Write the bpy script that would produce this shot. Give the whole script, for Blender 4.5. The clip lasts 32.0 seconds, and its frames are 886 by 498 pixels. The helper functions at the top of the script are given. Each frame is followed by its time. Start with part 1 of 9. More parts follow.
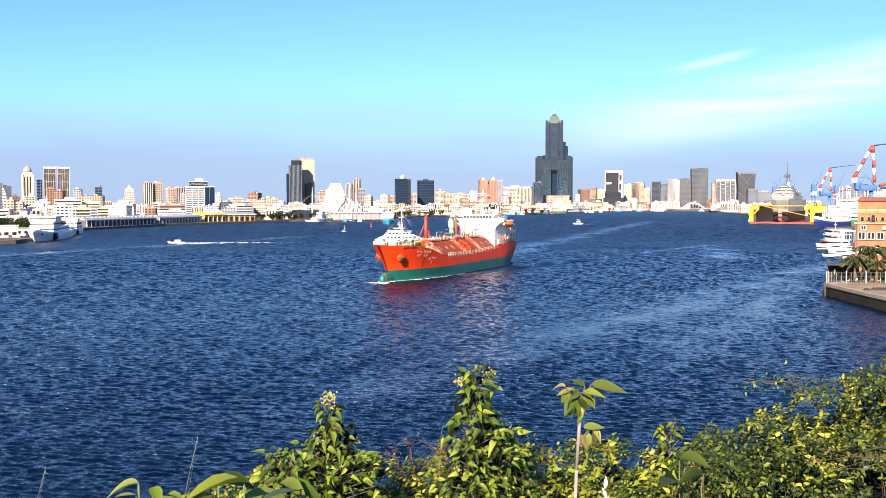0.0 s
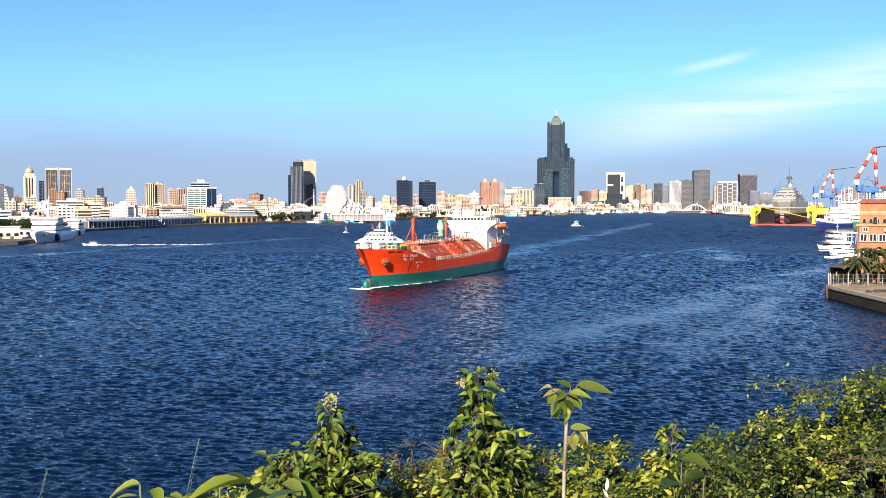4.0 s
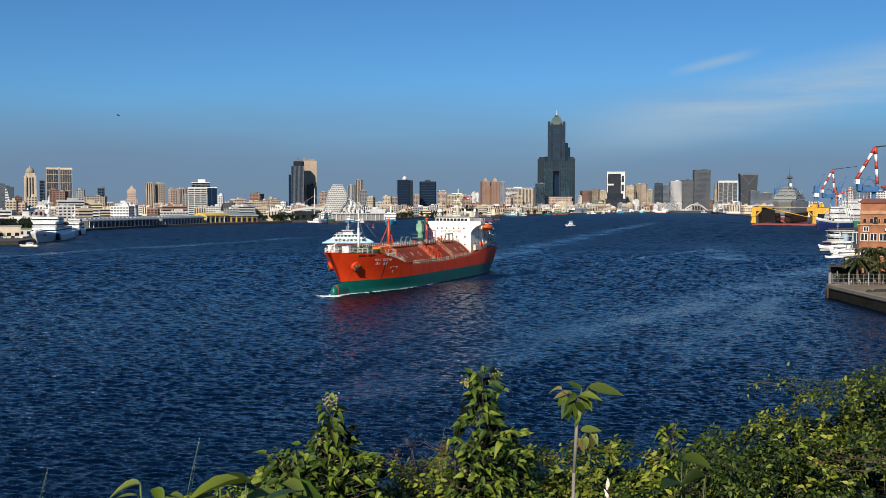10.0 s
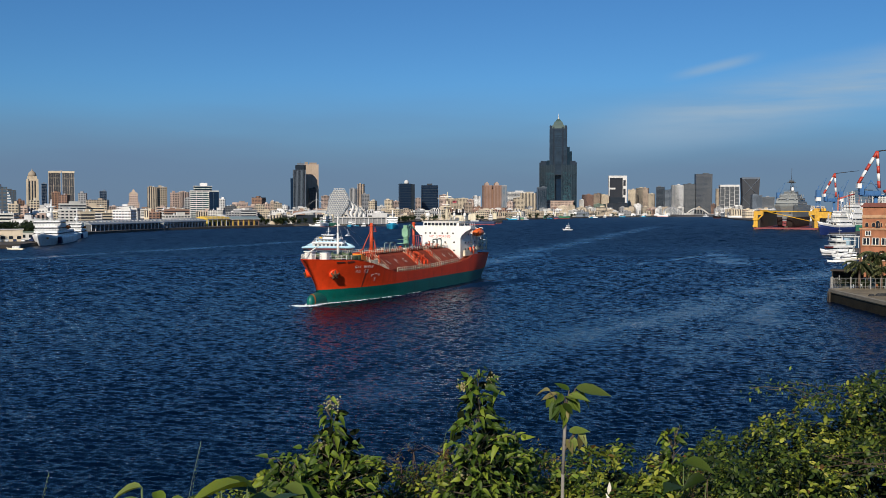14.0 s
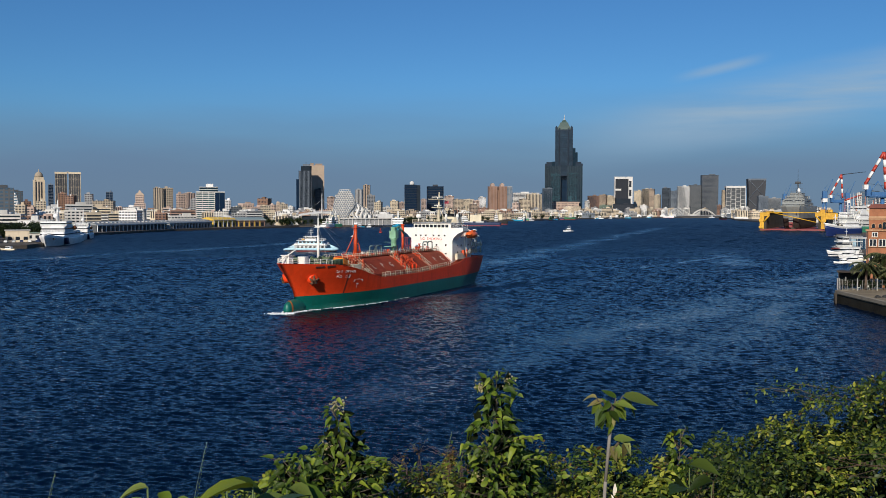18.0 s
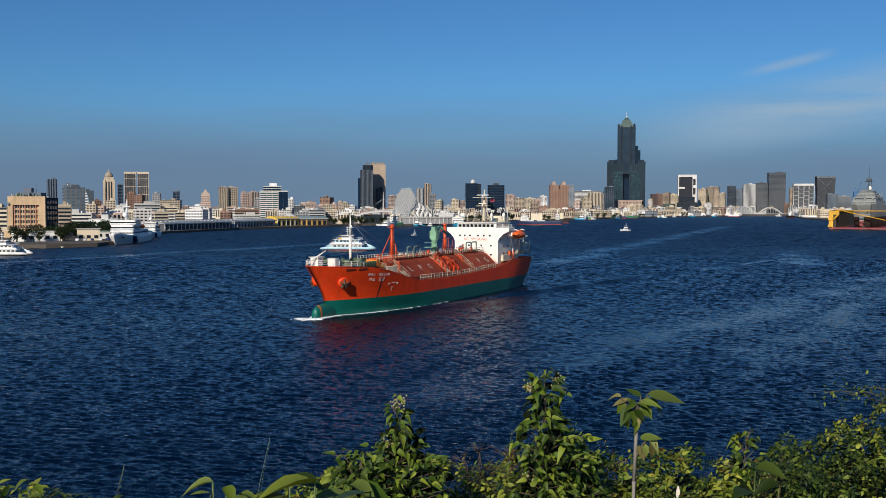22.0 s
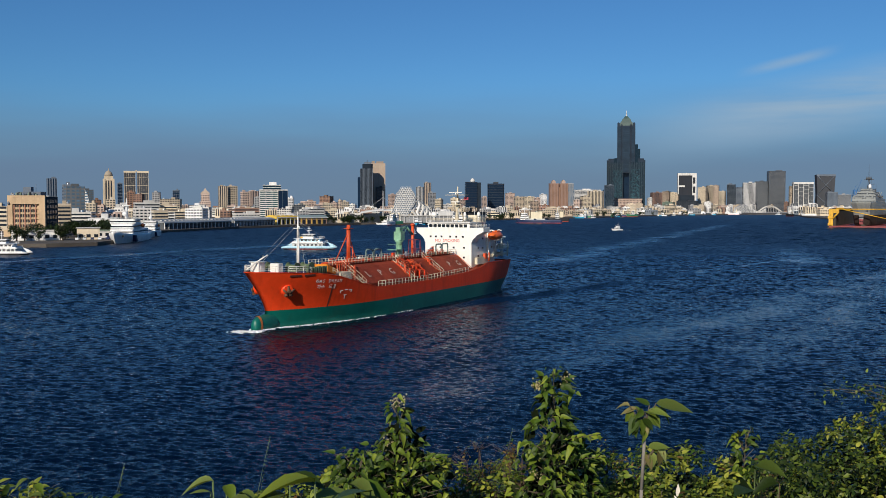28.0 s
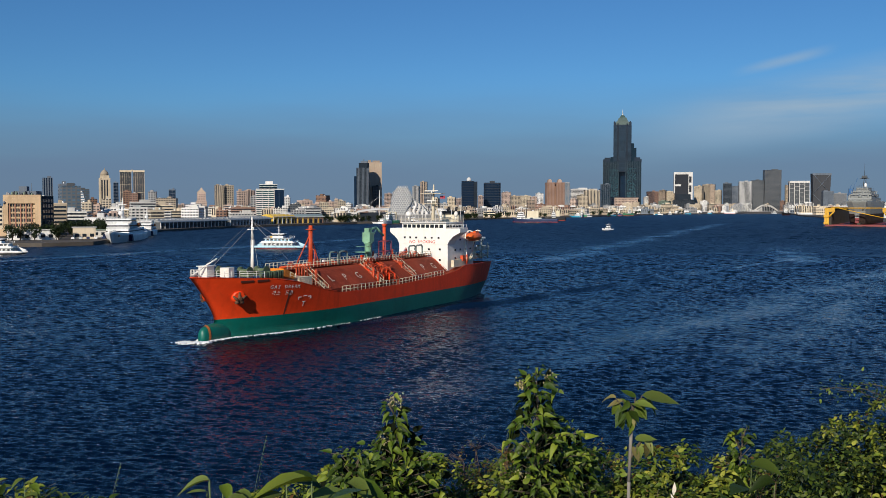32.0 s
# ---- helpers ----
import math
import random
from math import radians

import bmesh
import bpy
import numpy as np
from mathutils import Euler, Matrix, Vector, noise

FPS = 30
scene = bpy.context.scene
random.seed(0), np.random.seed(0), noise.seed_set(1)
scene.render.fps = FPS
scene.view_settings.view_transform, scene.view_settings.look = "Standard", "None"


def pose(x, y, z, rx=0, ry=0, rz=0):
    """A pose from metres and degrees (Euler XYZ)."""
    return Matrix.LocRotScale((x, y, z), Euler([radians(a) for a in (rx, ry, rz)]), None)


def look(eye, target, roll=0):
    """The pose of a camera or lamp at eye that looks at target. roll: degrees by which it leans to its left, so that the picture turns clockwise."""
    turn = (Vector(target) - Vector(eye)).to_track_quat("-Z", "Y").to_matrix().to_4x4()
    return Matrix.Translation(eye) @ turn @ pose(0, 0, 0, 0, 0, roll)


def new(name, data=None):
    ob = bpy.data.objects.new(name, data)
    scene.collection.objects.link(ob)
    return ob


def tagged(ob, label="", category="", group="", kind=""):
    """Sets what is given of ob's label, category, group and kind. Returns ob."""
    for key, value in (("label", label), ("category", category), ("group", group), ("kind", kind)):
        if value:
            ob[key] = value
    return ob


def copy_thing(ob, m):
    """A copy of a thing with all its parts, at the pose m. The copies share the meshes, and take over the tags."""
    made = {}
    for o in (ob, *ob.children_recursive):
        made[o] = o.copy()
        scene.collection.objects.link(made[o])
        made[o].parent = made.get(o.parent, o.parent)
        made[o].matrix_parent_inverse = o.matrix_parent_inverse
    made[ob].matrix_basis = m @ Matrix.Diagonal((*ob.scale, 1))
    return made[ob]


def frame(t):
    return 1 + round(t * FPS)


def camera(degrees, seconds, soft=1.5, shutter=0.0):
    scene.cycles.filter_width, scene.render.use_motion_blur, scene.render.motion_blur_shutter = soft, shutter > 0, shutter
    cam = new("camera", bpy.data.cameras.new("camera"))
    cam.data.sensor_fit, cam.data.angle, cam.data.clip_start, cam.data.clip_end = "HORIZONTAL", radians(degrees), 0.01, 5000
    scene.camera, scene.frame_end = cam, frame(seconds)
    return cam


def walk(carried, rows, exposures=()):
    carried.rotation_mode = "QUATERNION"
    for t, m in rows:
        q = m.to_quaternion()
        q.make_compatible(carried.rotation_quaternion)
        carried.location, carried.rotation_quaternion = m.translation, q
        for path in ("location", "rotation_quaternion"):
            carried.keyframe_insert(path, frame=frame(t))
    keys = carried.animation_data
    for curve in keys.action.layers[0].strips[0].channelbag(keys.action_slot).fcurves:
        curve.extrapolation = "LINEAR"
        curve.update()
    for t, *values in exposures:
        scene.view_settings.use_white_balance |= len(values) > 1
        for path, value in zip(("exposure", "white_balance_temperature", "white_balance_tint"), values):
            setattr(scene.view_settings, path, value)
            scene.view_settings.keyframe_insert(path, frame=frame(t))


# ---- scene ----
# ---- the camera: held by hand on a hill 20 m over the water, panned to the left once ----
EYE = 20.28
cam = camera(50.15, 32.0, soft=0.8)


def aim(yaw, pitch, roll):
    """Yaw to the right and pitch up, in degrees, from the eye on the hill."""
    return pose(0, 0, EYE, 90 + pitch, 0, -yaw) @ pose(0, 0, 0, 0, 0, roll)


walk(cam, [(t, aim(yaw, pitch, roll)) for t, yaw, pitch, roll in (
    (0, 0, -2.733, -0.054), (0.5, 0.039, -2.732, -0.074), (1, 0.009, -2.75, -0.063), (1.5, 0.101, -2.771, -0.071),
    (2, 0.09, -2.776, -0.028), (2.5, -0.086, -2.715, -0.039), (3, -0.102, -2.698, -0.038), (3.5, -0.093, -2.663, 0.001),
    (5.5, -0.112, -2.624, -0.008), (6, -0.09, -2.628, -0.03), (6.5, -0.113, -2.628, 0.005), (7, -0.093, -2.655, 0.001),
    (7.5, -0.089, -2.616, 0.003), (8, -0.103, -2.607, 0.026), (8.5, -0.112, -2.624, -0.008), (9, -0.083, -2.659, 0.024),
    (9.5, -0.115, -2.659, 0.021), (10, -0.129, -2.667, -0.001), (10.5, -0.181, -2.676, -0.011), (11, -0.223, -2.712, 0.019),
    (11.5, -0.191, -2.659, 0.02), (12, -0.28, -2.611, 0.018), (12.5, -0.326, -2.547, 0.049), (13, -0.28, -2.503, 0.016),
    (13.5, -0.241, -2.479, 0.082), (14, -0.231, -2.439, 0.059), (14.5, -0.228, -2.434, 0.083), (16.5, -0.465, -2.324, 0.088),
    (17, -0.521, -2.324, 0.086), (17.5, -0.539, -2.373, 0.083), (18, -0.567, -2.377, 0.088), (18.5, -0.509, -2.416, 0.057),
    (19, -0.677, -2.452, 0.004), (19.5, -2.732, -2.41, -0.024), (20, -3.505, -2.362, -0.046), (20.5, -4.27, -2.315, -0.058),
    (21, -4.516, -2.318, 0.002), (21.5, -4.265, -2.386, 0.028), (22, -4.243, -2.459, 0.023), (22.5, -4.35, -2.448, 0.061),
    (23, -4.365, -2.423, 0.008), (23.5, -4.367, -2.412, 0.028), (24, -4.35, -2.395, 0.062), (24.5, -4.348, -2.401, 0.044),
    (25, -4.321, -2.391, 0.055), (25.5, -4.317, -2.391, 0.054), (27.5, -4.372, -2.459, 0.022), (28, -4.234, -2.538, -0.035),
    (28.5, -4.088, -2.595, -0.05), (29, -4.041, -2.634, -0.026), (29.5, -3.99, -2.634, -0.059), (30, -3.986, -2.62, -0.112),
    (30.5, -3.986, -2.62, -0.112), (31, -3.987, -2.597, -0.094), (31.5, -3.994, -2.597, -0.095), (32, -4.018, -2.592, -0.074),
)], exposures=((0, 1.50, 7400, 23), (2, 1.48, 7400, 23), (3.5, 1.38, 7350, 21), (5.5, 0.92, 7200, 14), (6, 0.78, 7100, 13), (7, 0.5, 6850, 12), (8, 0.39, 6750, 11), (9, 0.25, 6650, 11), (10, 0.16, 6600, 10), (12, 0.04, 6500, 10), (14, -0.03, 6500, 10), (19, -0.06, 6500, 10), (32, -0.06, 6550, 10)))

# ---- daylight ----
SUN_AZ, SUN_EL = 196.0, 27.0      # clockwise from straight ahead, over the horizon
sun_way = Vector((math.sin(radians(SUN_AZ)) * math.cos(radians(SUN_EL)), math.cos(radians(SUN_AZ)) * math.cos(radians(SUN_EL)), math.sin(radians(SUN_EL))))
sun = new("sun", bpy.data.lights.new("sun", "SUN"))
sun.data.energy, sun.data.angle, sun.data.color = 5.0, radians(0.6), (1.0, 0.91, 0.78)
sun.matrix_world = look((0, 0, 300), Vector((0, 0, 300)) - sun_way)

world = bpy.data.worlds.new("sky")
scene.world = world
world.use_nodes = True
wn, wl = world.node_tree.nodes, world.node_tree.links
wn.clear()


def wmath(op, a, b=None, c=None, clamp=False):
    n = wn.new("ShaderNodeMath")
    n.operation, n.use_clamp = op, clamp
    for i, v in enumerate((a, b, c)):
        if v is None:
            continue
        if isinstance(v, (int, float)):
            n.inputs[i].default_value = v
        else:
            wl.new(v, n.inputs[i])
    return n.outputs[0]


def wstep(v, a, b):
    n = wn.new("ShaderNodeMapRange")
    n.interpolation_type = "SMOOTHSTEP"
    n.inputs[1].default_value, n.inputs[2].default_value = a, b
    wl.new(v, n.inputs[0])
    return n.outputs[0]


def wmix(fac, a, b):
    n = wn.new("ShaderNodeMix")
    n.data_type = "RGBA"
    if isinstance(fac, (int, float)):
        n.inputs[0].default_value = fac
    else:
        wl.new(fac, n.inputs[0])
    for i, v in ((6, a), (7, b)):
        if isinstance(v, tuple):
            n.inputs[i].default_value = (*v, 1)
        else:
            wl.new(v, n.inputs[i])
    return n.outputs[2]


sky = wn.new("ShaderNodeTexSky")
sky.sky_type, sky.sun_disc = "NISHITA", False
sky.sun_elevation, sky.sun_rotation = radians(SUN_EL), radians(SUN_AZ)
sky.air_density, sky.dust_density, sky.ozone_density = 1.0, 0.15, 3.0
way = wn.new("ShaderNodeTexCoord").outputs["Generated"]
sep = wn.new("ShaderNodeSeparateXYZ")
wl.new(way, sep.inputs[0])
up = sep.outputs[2]
side = wmath("DIVIDE", sep.outputs[0], wmath("MAXIMUM", sep.outputs[1], 0.05))
# grey sea haze low in the sky, with an uneven upper edge
haze_noise = wn.new("ShaderNodeTexNoise")
haze_noise.inputs["Scale"].default_value, haze_noise.inputs["Detail"].default_value = 2.2, 4
hm = wn.new("ShaderNodeMapping")
hm.inputs["Scale"].default_value = (1, 1, 7)
wl.new(way, hm.inputs[0])
wl.new(hm.outputs[0], haze_noise.inputs["Vector"])
lift = wmath("ADD", up, wmath("MULTIPLY", wmath("SUBTRACT", haze_noise.outputs[0], 0.5), -0.055))
haze = wmath("MULTIPLY", wstep(lift, 0.135, 0.03), 0.85)
# thin streaks of high cloud over the right-hand shore
cn = wn.new("ShaderNodeTexNoise")
cn.inputs["Scale"].default_value, cn.inputs["Detail"].default_value, cn.inputs["Roughness"].default_value = 1.6, 7, 0.55
cm = wn.new("ShaderNodeMapping")
cm.inputs["Scale"].default_value = (1.6, 1.0, 16)
cm.inputs["Rotation"].default_value = (0, radians(6), 0)
wl.new(way, cm.inputs[0])
wl.new(cm.outputs[0], cn.inputs["Vector"])
ridge = wmath("SUBTRACT", up, wmath("ADD", 0.052, wmath("MULTIPLY", side, 0.155)))
bank = wmath("MULTIPLY", wstep(wmath("ABSOLUTE", ridge), 0.042, 0.0), wstep(side, 0.07, 0.33))
wisp_at = wmath("SUBTRACT", up, wmath("ADD", 0.088, wmath("MULTIPLY", side, 0.19)))
wisp = wmath("MULTIPLY", wmath("MULTIPLY", wstep(wmath("ABSOLUTE", wisp_at), 0.008, 0.0), wstep(wmath("ABSOLUTE", wmath("SUBTRACT", side, 0.28)), 0.06, 0.01)), 0.5)
cloud = wmath("MULTIPLY", wmath("MULTIPLY", wmath("MAXIMUM", bank, wisp), wstep(cn.outputs[0], 0.22, 0.55)), 1.1, clamp=True)
SKY = 0.056
clear = wn.new("ShaderNodeMix")
clear.data_type, clear.blend_type = "RGBA", "MULTIPLY"
clear.inputs[0].default_value, clear.inputs[7].default_value = 1.0, (0.50, 0.97, 1.44, 1)
wl.new(sky.outputs[0], clear.inputs[6])
tone = wmix(haze, clear.outputs[2], (2.35, 3.4, 5.6))
tone = wmix(cloud, tone, (5.5, 7.9, 10.4))
back = wn.new("ShaderNodeBackground")
back.inputs["Strength"].default_value = SKY
wl.new(tone, back.inputs["Color"])
wl.new(back.outputs[0], wn.new("ShaderNodeOutputWorld").inputs[0])


# ---- materials ----
MATS = {}


def surface(name, rgb, rough=0.6, metal=0.0, var=0.18, scale=1.0, bump=0.0, stain=0.0, streak=0.0, islands=0.0, spec=0.5, each=0.0):
    """A painted or mineral surface: grain and broad blotches round one colour, with upright streaks, stains and fine relief as asked."""
    if name in MATS:
        return MATS[name]
    m = MATS[name] = bpy.data.materials.new(name)
    m.use_nodes = True
    n, l = m.node_tree.nodes, m.node_tree.links
    b = n["Principled BSDF"]
    b.inputs["Roughness"].default_value, b.inputs["Metallic"].default_value = rough, metal
    b.inputs["Specular IOR Level"].default_value = spec
    co = n.new("ShaderNodeTexCoord").outputs["Object"]

    def noise_at(sc, detail=4, stretch=(1, 1, 1)):
        mp = n.new("ShaderNodeMapping")
        mp.inputs["Scale"].default_value = stretch
        l.new(co, mp.inputs[0])
        t = n.new("ShaderNodeTexNoise")
        t.inputs["Scale"].default_value, t.inputs["Detail"].default_value = sc, detail
        l.new(mp.outputs[0], t.inputs["Vector"])
        return t.outputs[0]

    def mixed(fac, a, rgb2, lo, hi, amount):
        r = n.new("ShaderNodeMapRange")
        r.inputs[1].default_value, r.inputs[2].default_value, r.inputs[4].default_value = lo, hi, amount
        l.new(fac, r.inputs[0])
        x = n.new("ShaderNodeMix")
        x.data_type = "RGBA"
        l.new(r.outputs[0], x.inputs[0])
        if isinstance(a, tuple):
            x.inputs[6].default_value = (*a, 1)
        else:
            l.new(a, x.inputs[6])
        x.inputs[7].default_value = (*rgb2, 1)
        return x.outputs[2]

    dark = tuple(c * (1 - var) ** 2 for c in rgb)
    pale = tuple(min(1, c * (1 + var * 0.7) + var * 0.015) for c in rgb)
    c = mixed(noise_at(0.35 / scale), rgb, dark, 0.42, 0.72, 0.9)
    grain = noise_at(3.5 / scale, 6)
    c = mixed(grain, c, pale, 0.5, 0.75, 0.8)
    if islands:
        g = n.new("ShaderNodeNewGeometry").outputs["Random Per Island"]
        c = mixed(g, c, tuple(x * (1 - islands) for x in rgb), 0.0, 1.0, 0.9)
    if each:
        o = n.new("ShaderNodeObjectInfo").outputs["Random"]
        c = mixed(o, c, tuple(min(0.85, x * (1 + each) + 0.05) for x in rgb), 0.5, 1.0, 0.7)
        c = mixed(o, c, (rgb[0] * (1 - each), rgb[1] * (1 - 0.9 * each), rgb[2] * (1 - 0.75 * each)), 0.5, 0.0, 0.8)
    if stain:
        c = mixed(noise_at(0.9 / scale, 8), c, (rgb[0] * 0.35 + 0.05, rgb[1] * 0.32 + 0.025, rgb[2] * 0.3 + 0.01), 0.56, 0.74, stain)
    if streak:
        c = mixed(noise_at(2.2 / scale, 5, (1, 1, 0.06)), c, tuple(x * 0.45 for x in rgb), 0.52, 0.8, streak)
    l.new(c, b.inputs["Base Color"])
    if bump:
        bp = n.new("ShaderNodeBump")
        bp.inputs["Strength"].default_value, bp.inputs["Distance"].default_value = bump, 0.05 * scale
        l.new(grain, bp.inputs["Height"])
        l.new(bp.outputs[0], b.inputs["Normal"])
    return m


def glass(name, rgb, rough=0.12, var=0.35, scale=6.0):
    """Window glass of a far facade: dark, glossy, each bay a little different."""
    m = surface(name, rgb, rough, 0.0, var, scale, islands=0.45, spec=0.5)
    return m


def leafy(name, rgb, pale, gloss=0.35, thin=0.35):
    if name in MATS:
        return MATS[name]
    m = MATS[name] = bpy.data.materials.new(name)
    m.use_nodes = True
    n, l = m.node_tree.nodes, m.node_tree.links
    b = n["Principled BSDF"]
    b.inputs["Roughness"].default_value = gloss
    b.inputs["Specular IOR Level"].default_value = 0.28 if gloss < 0.6 else 0.08
    isl = n.new("ShaderNodeNewGeometry").outputs["Random Per Island"]
    oi = n.new("ShaderNodeObjectInfo").outputs["Random"]
    addn = n.new("ShaderNodeMath")
    addn.operation = "FRACT"
    s = n.new("ShaderNodeMath")
    s.operation = "ADD"
    l.new(isl, s.inputs[0]), l.new(oi, s.inputs[1]), l.new(s.outputs[0], addn.inputs[0])
    ramp = n.new("ShaderNodeValToRGB")
    e = ramp.color_ramp.elements
    e[0].color, e[1].color = (*[c * 0.42 for c in rgb], 1), (*pale, 1)
    mid = e.new(0.55)
    mid.color = (*rgb, 1)
    l.new(addn.outputs[0], ramp.inputs[0])
    t = n.new("ShaderNodeTexNoise")
    t.inputs["Scale"].default_value, t.inputs["Detail"].default_value = 60, 4
    mx = n.new("ShaderNodeMix")
    mx.data_type, mx.blend_type = "RGBA", "MULTIPLY"
    mx.inputs[0].default_value = 0.45
    l.new(ramp.outputs[0], mx.inputs[6]), l.new(t.outputs[1], mx.inputs[7])
    l.new(mx.outputs[2], b.inputs["Base Color"])
    bp = n.new("ShaderNodeBump")
    bp.inputs["Strength"].default_value, bp.inputs["Distance"].default_value = 0.25, 0.004
    l.new(t.outputs[0], bp.inputs["Height"]), l.new(bp.outputs[0], b.inputs["Normal"])
    tr = n.new("ShaderNodeBsdfTranslucent")
    tb = n.new("ShaderNodeMix")
    tb.data_type, tb.blend_type = "RGBA", "MULTIPLY"
    tb.inputs[0].default_value = 1.0
    tb.inputs[7].default_value = (1.6, 1.5, 0.5, 1)
    l.new(mx.outputs[2], tb.inputs[6]), l.new(tb.outputs[2], tr.inputs["Color"])
    ms = n.new("ShaderNodeMixShader")
    ms.inputs[0].default_value = thin
    l.new(b.outputs[0], ms.inputs[1]), l.new(tr.outputs[0], ms.inputs[2])
    l.new(ms.outputs[0], n["Material Output"].inputs[0])
    return m


def sea():
    m = bpy.data.materials.new("harbour_water")
    m.use_nodes = True
    n, l = m.node_tree.nodes, m.node_tree.links
    b = n["Principled BSDF"]
    b.inputs["Base Color"].default_value = (0.0001, 0.0040, 0.0150, 1)
    b.inputs["Roughness"].default_value, b.inputs["IOR"].default_value = 0.12, 1.333
    co = n.new("ShaderNodeTexCoord").outputs["Object"]

    def waves(sc, stretch, rot, detail, rough):
        mp = n.new("ShaderNodeMapping")
        mp.inputs["Scale"].default_value, mp.inputs["Rotation"].default_value = stretch, (0, 0, radians(rot))
        l.new(co, mp.inputs[0])
        t = n.new("ShaderNodeTexNoise")
        t.inputs["Scale"].default_value, t.inputs["Detail"].default_value, t.inputs["Roughness"].default_value = sc, detail, rough
        l.new(mp.outputs[0], t.inputs["Vector"])
        return t.outputs[0]

    def op(kind, a, c):
        k = n.new("ShaderNodeMath")
        k.operation = kind
        for i, v in enumerate((a, c)):
            if isinstance(v, (int, float)):
                k.inputs[i].default_value = v
            else:
                l.new(v, k.inputs[i])
        return k.outputs[0]

    def ramp(v, lo, hi, a, c):
        r = n.new("ShaderNodeMapRange")
        r.interpolation_type = "SMOOTHSTEP"
        for i, x in enumerate((lo, hi, a, c)):
            r.inputs[i + 1].default_value = x
        l.new(v, r.inputs[0])
        return r.outputs[0]

    ripple = waves(2.0, (0.6, 1, 1), 8, 6, 0.6)
    cross = waves(1.7, (1, 1, 1), -24, 7, 0.6)
    swell = waves(0.06, (0.7, 1, 1), -8, 3, 0.5)
    height = op("ADD", op("ADD", op("MULTIPLY", ripple, 0.24), op("MULTIPLY", cross, 0.10)), op("MULTIPLY", swell, 0.6))
    sx = n.new("ShaderNodeSeparateXYZ")
    l.new(co, sx.inputs[0])
    x, y = sx.outputs[0], sx.outputs[1]
    bp = n.new("ShaderNodeBump")
    bp.inputs["Distance"].default_value = 1.0
    l.new(height, bp.inputs["Height"])
    smooth = n.new("ShaderNodeAttribute")
    smooth.attribute_name = "calm"
    l.new(op("SUBTRACT", 1.0, op("MULTIPLY", smooth.outputs["Fac"], 0.3)), bp.inputs["Strength"])
    l.new(bp.outputs[0], b.inputs["Normal"])
    far = op("SQRT", op("ADD", op("MULTIPLY", x, x), op("MULTIPLY", y, y)), 0)
    l.new(op("MULTIPLY", ramp(far, 60, 700, 0.07, 0.42), op("SUBTRACT", 1.0, op("MULTIPLY", smooth.outputs["Fac"], 0.4))), b.inputs["Roughness"])
    return m


SLICKS = ((-70, 0.625, 0.0, 9, 70, 350), (-92, 0.295, 0.00001, 10, 320, 1100), (38, 0.20, 0.0, 10, 320, 480), (-24, 0.47, 0.0, 6, 110, 270), (-330, 0.42, 0.0, 7, 300, 620))


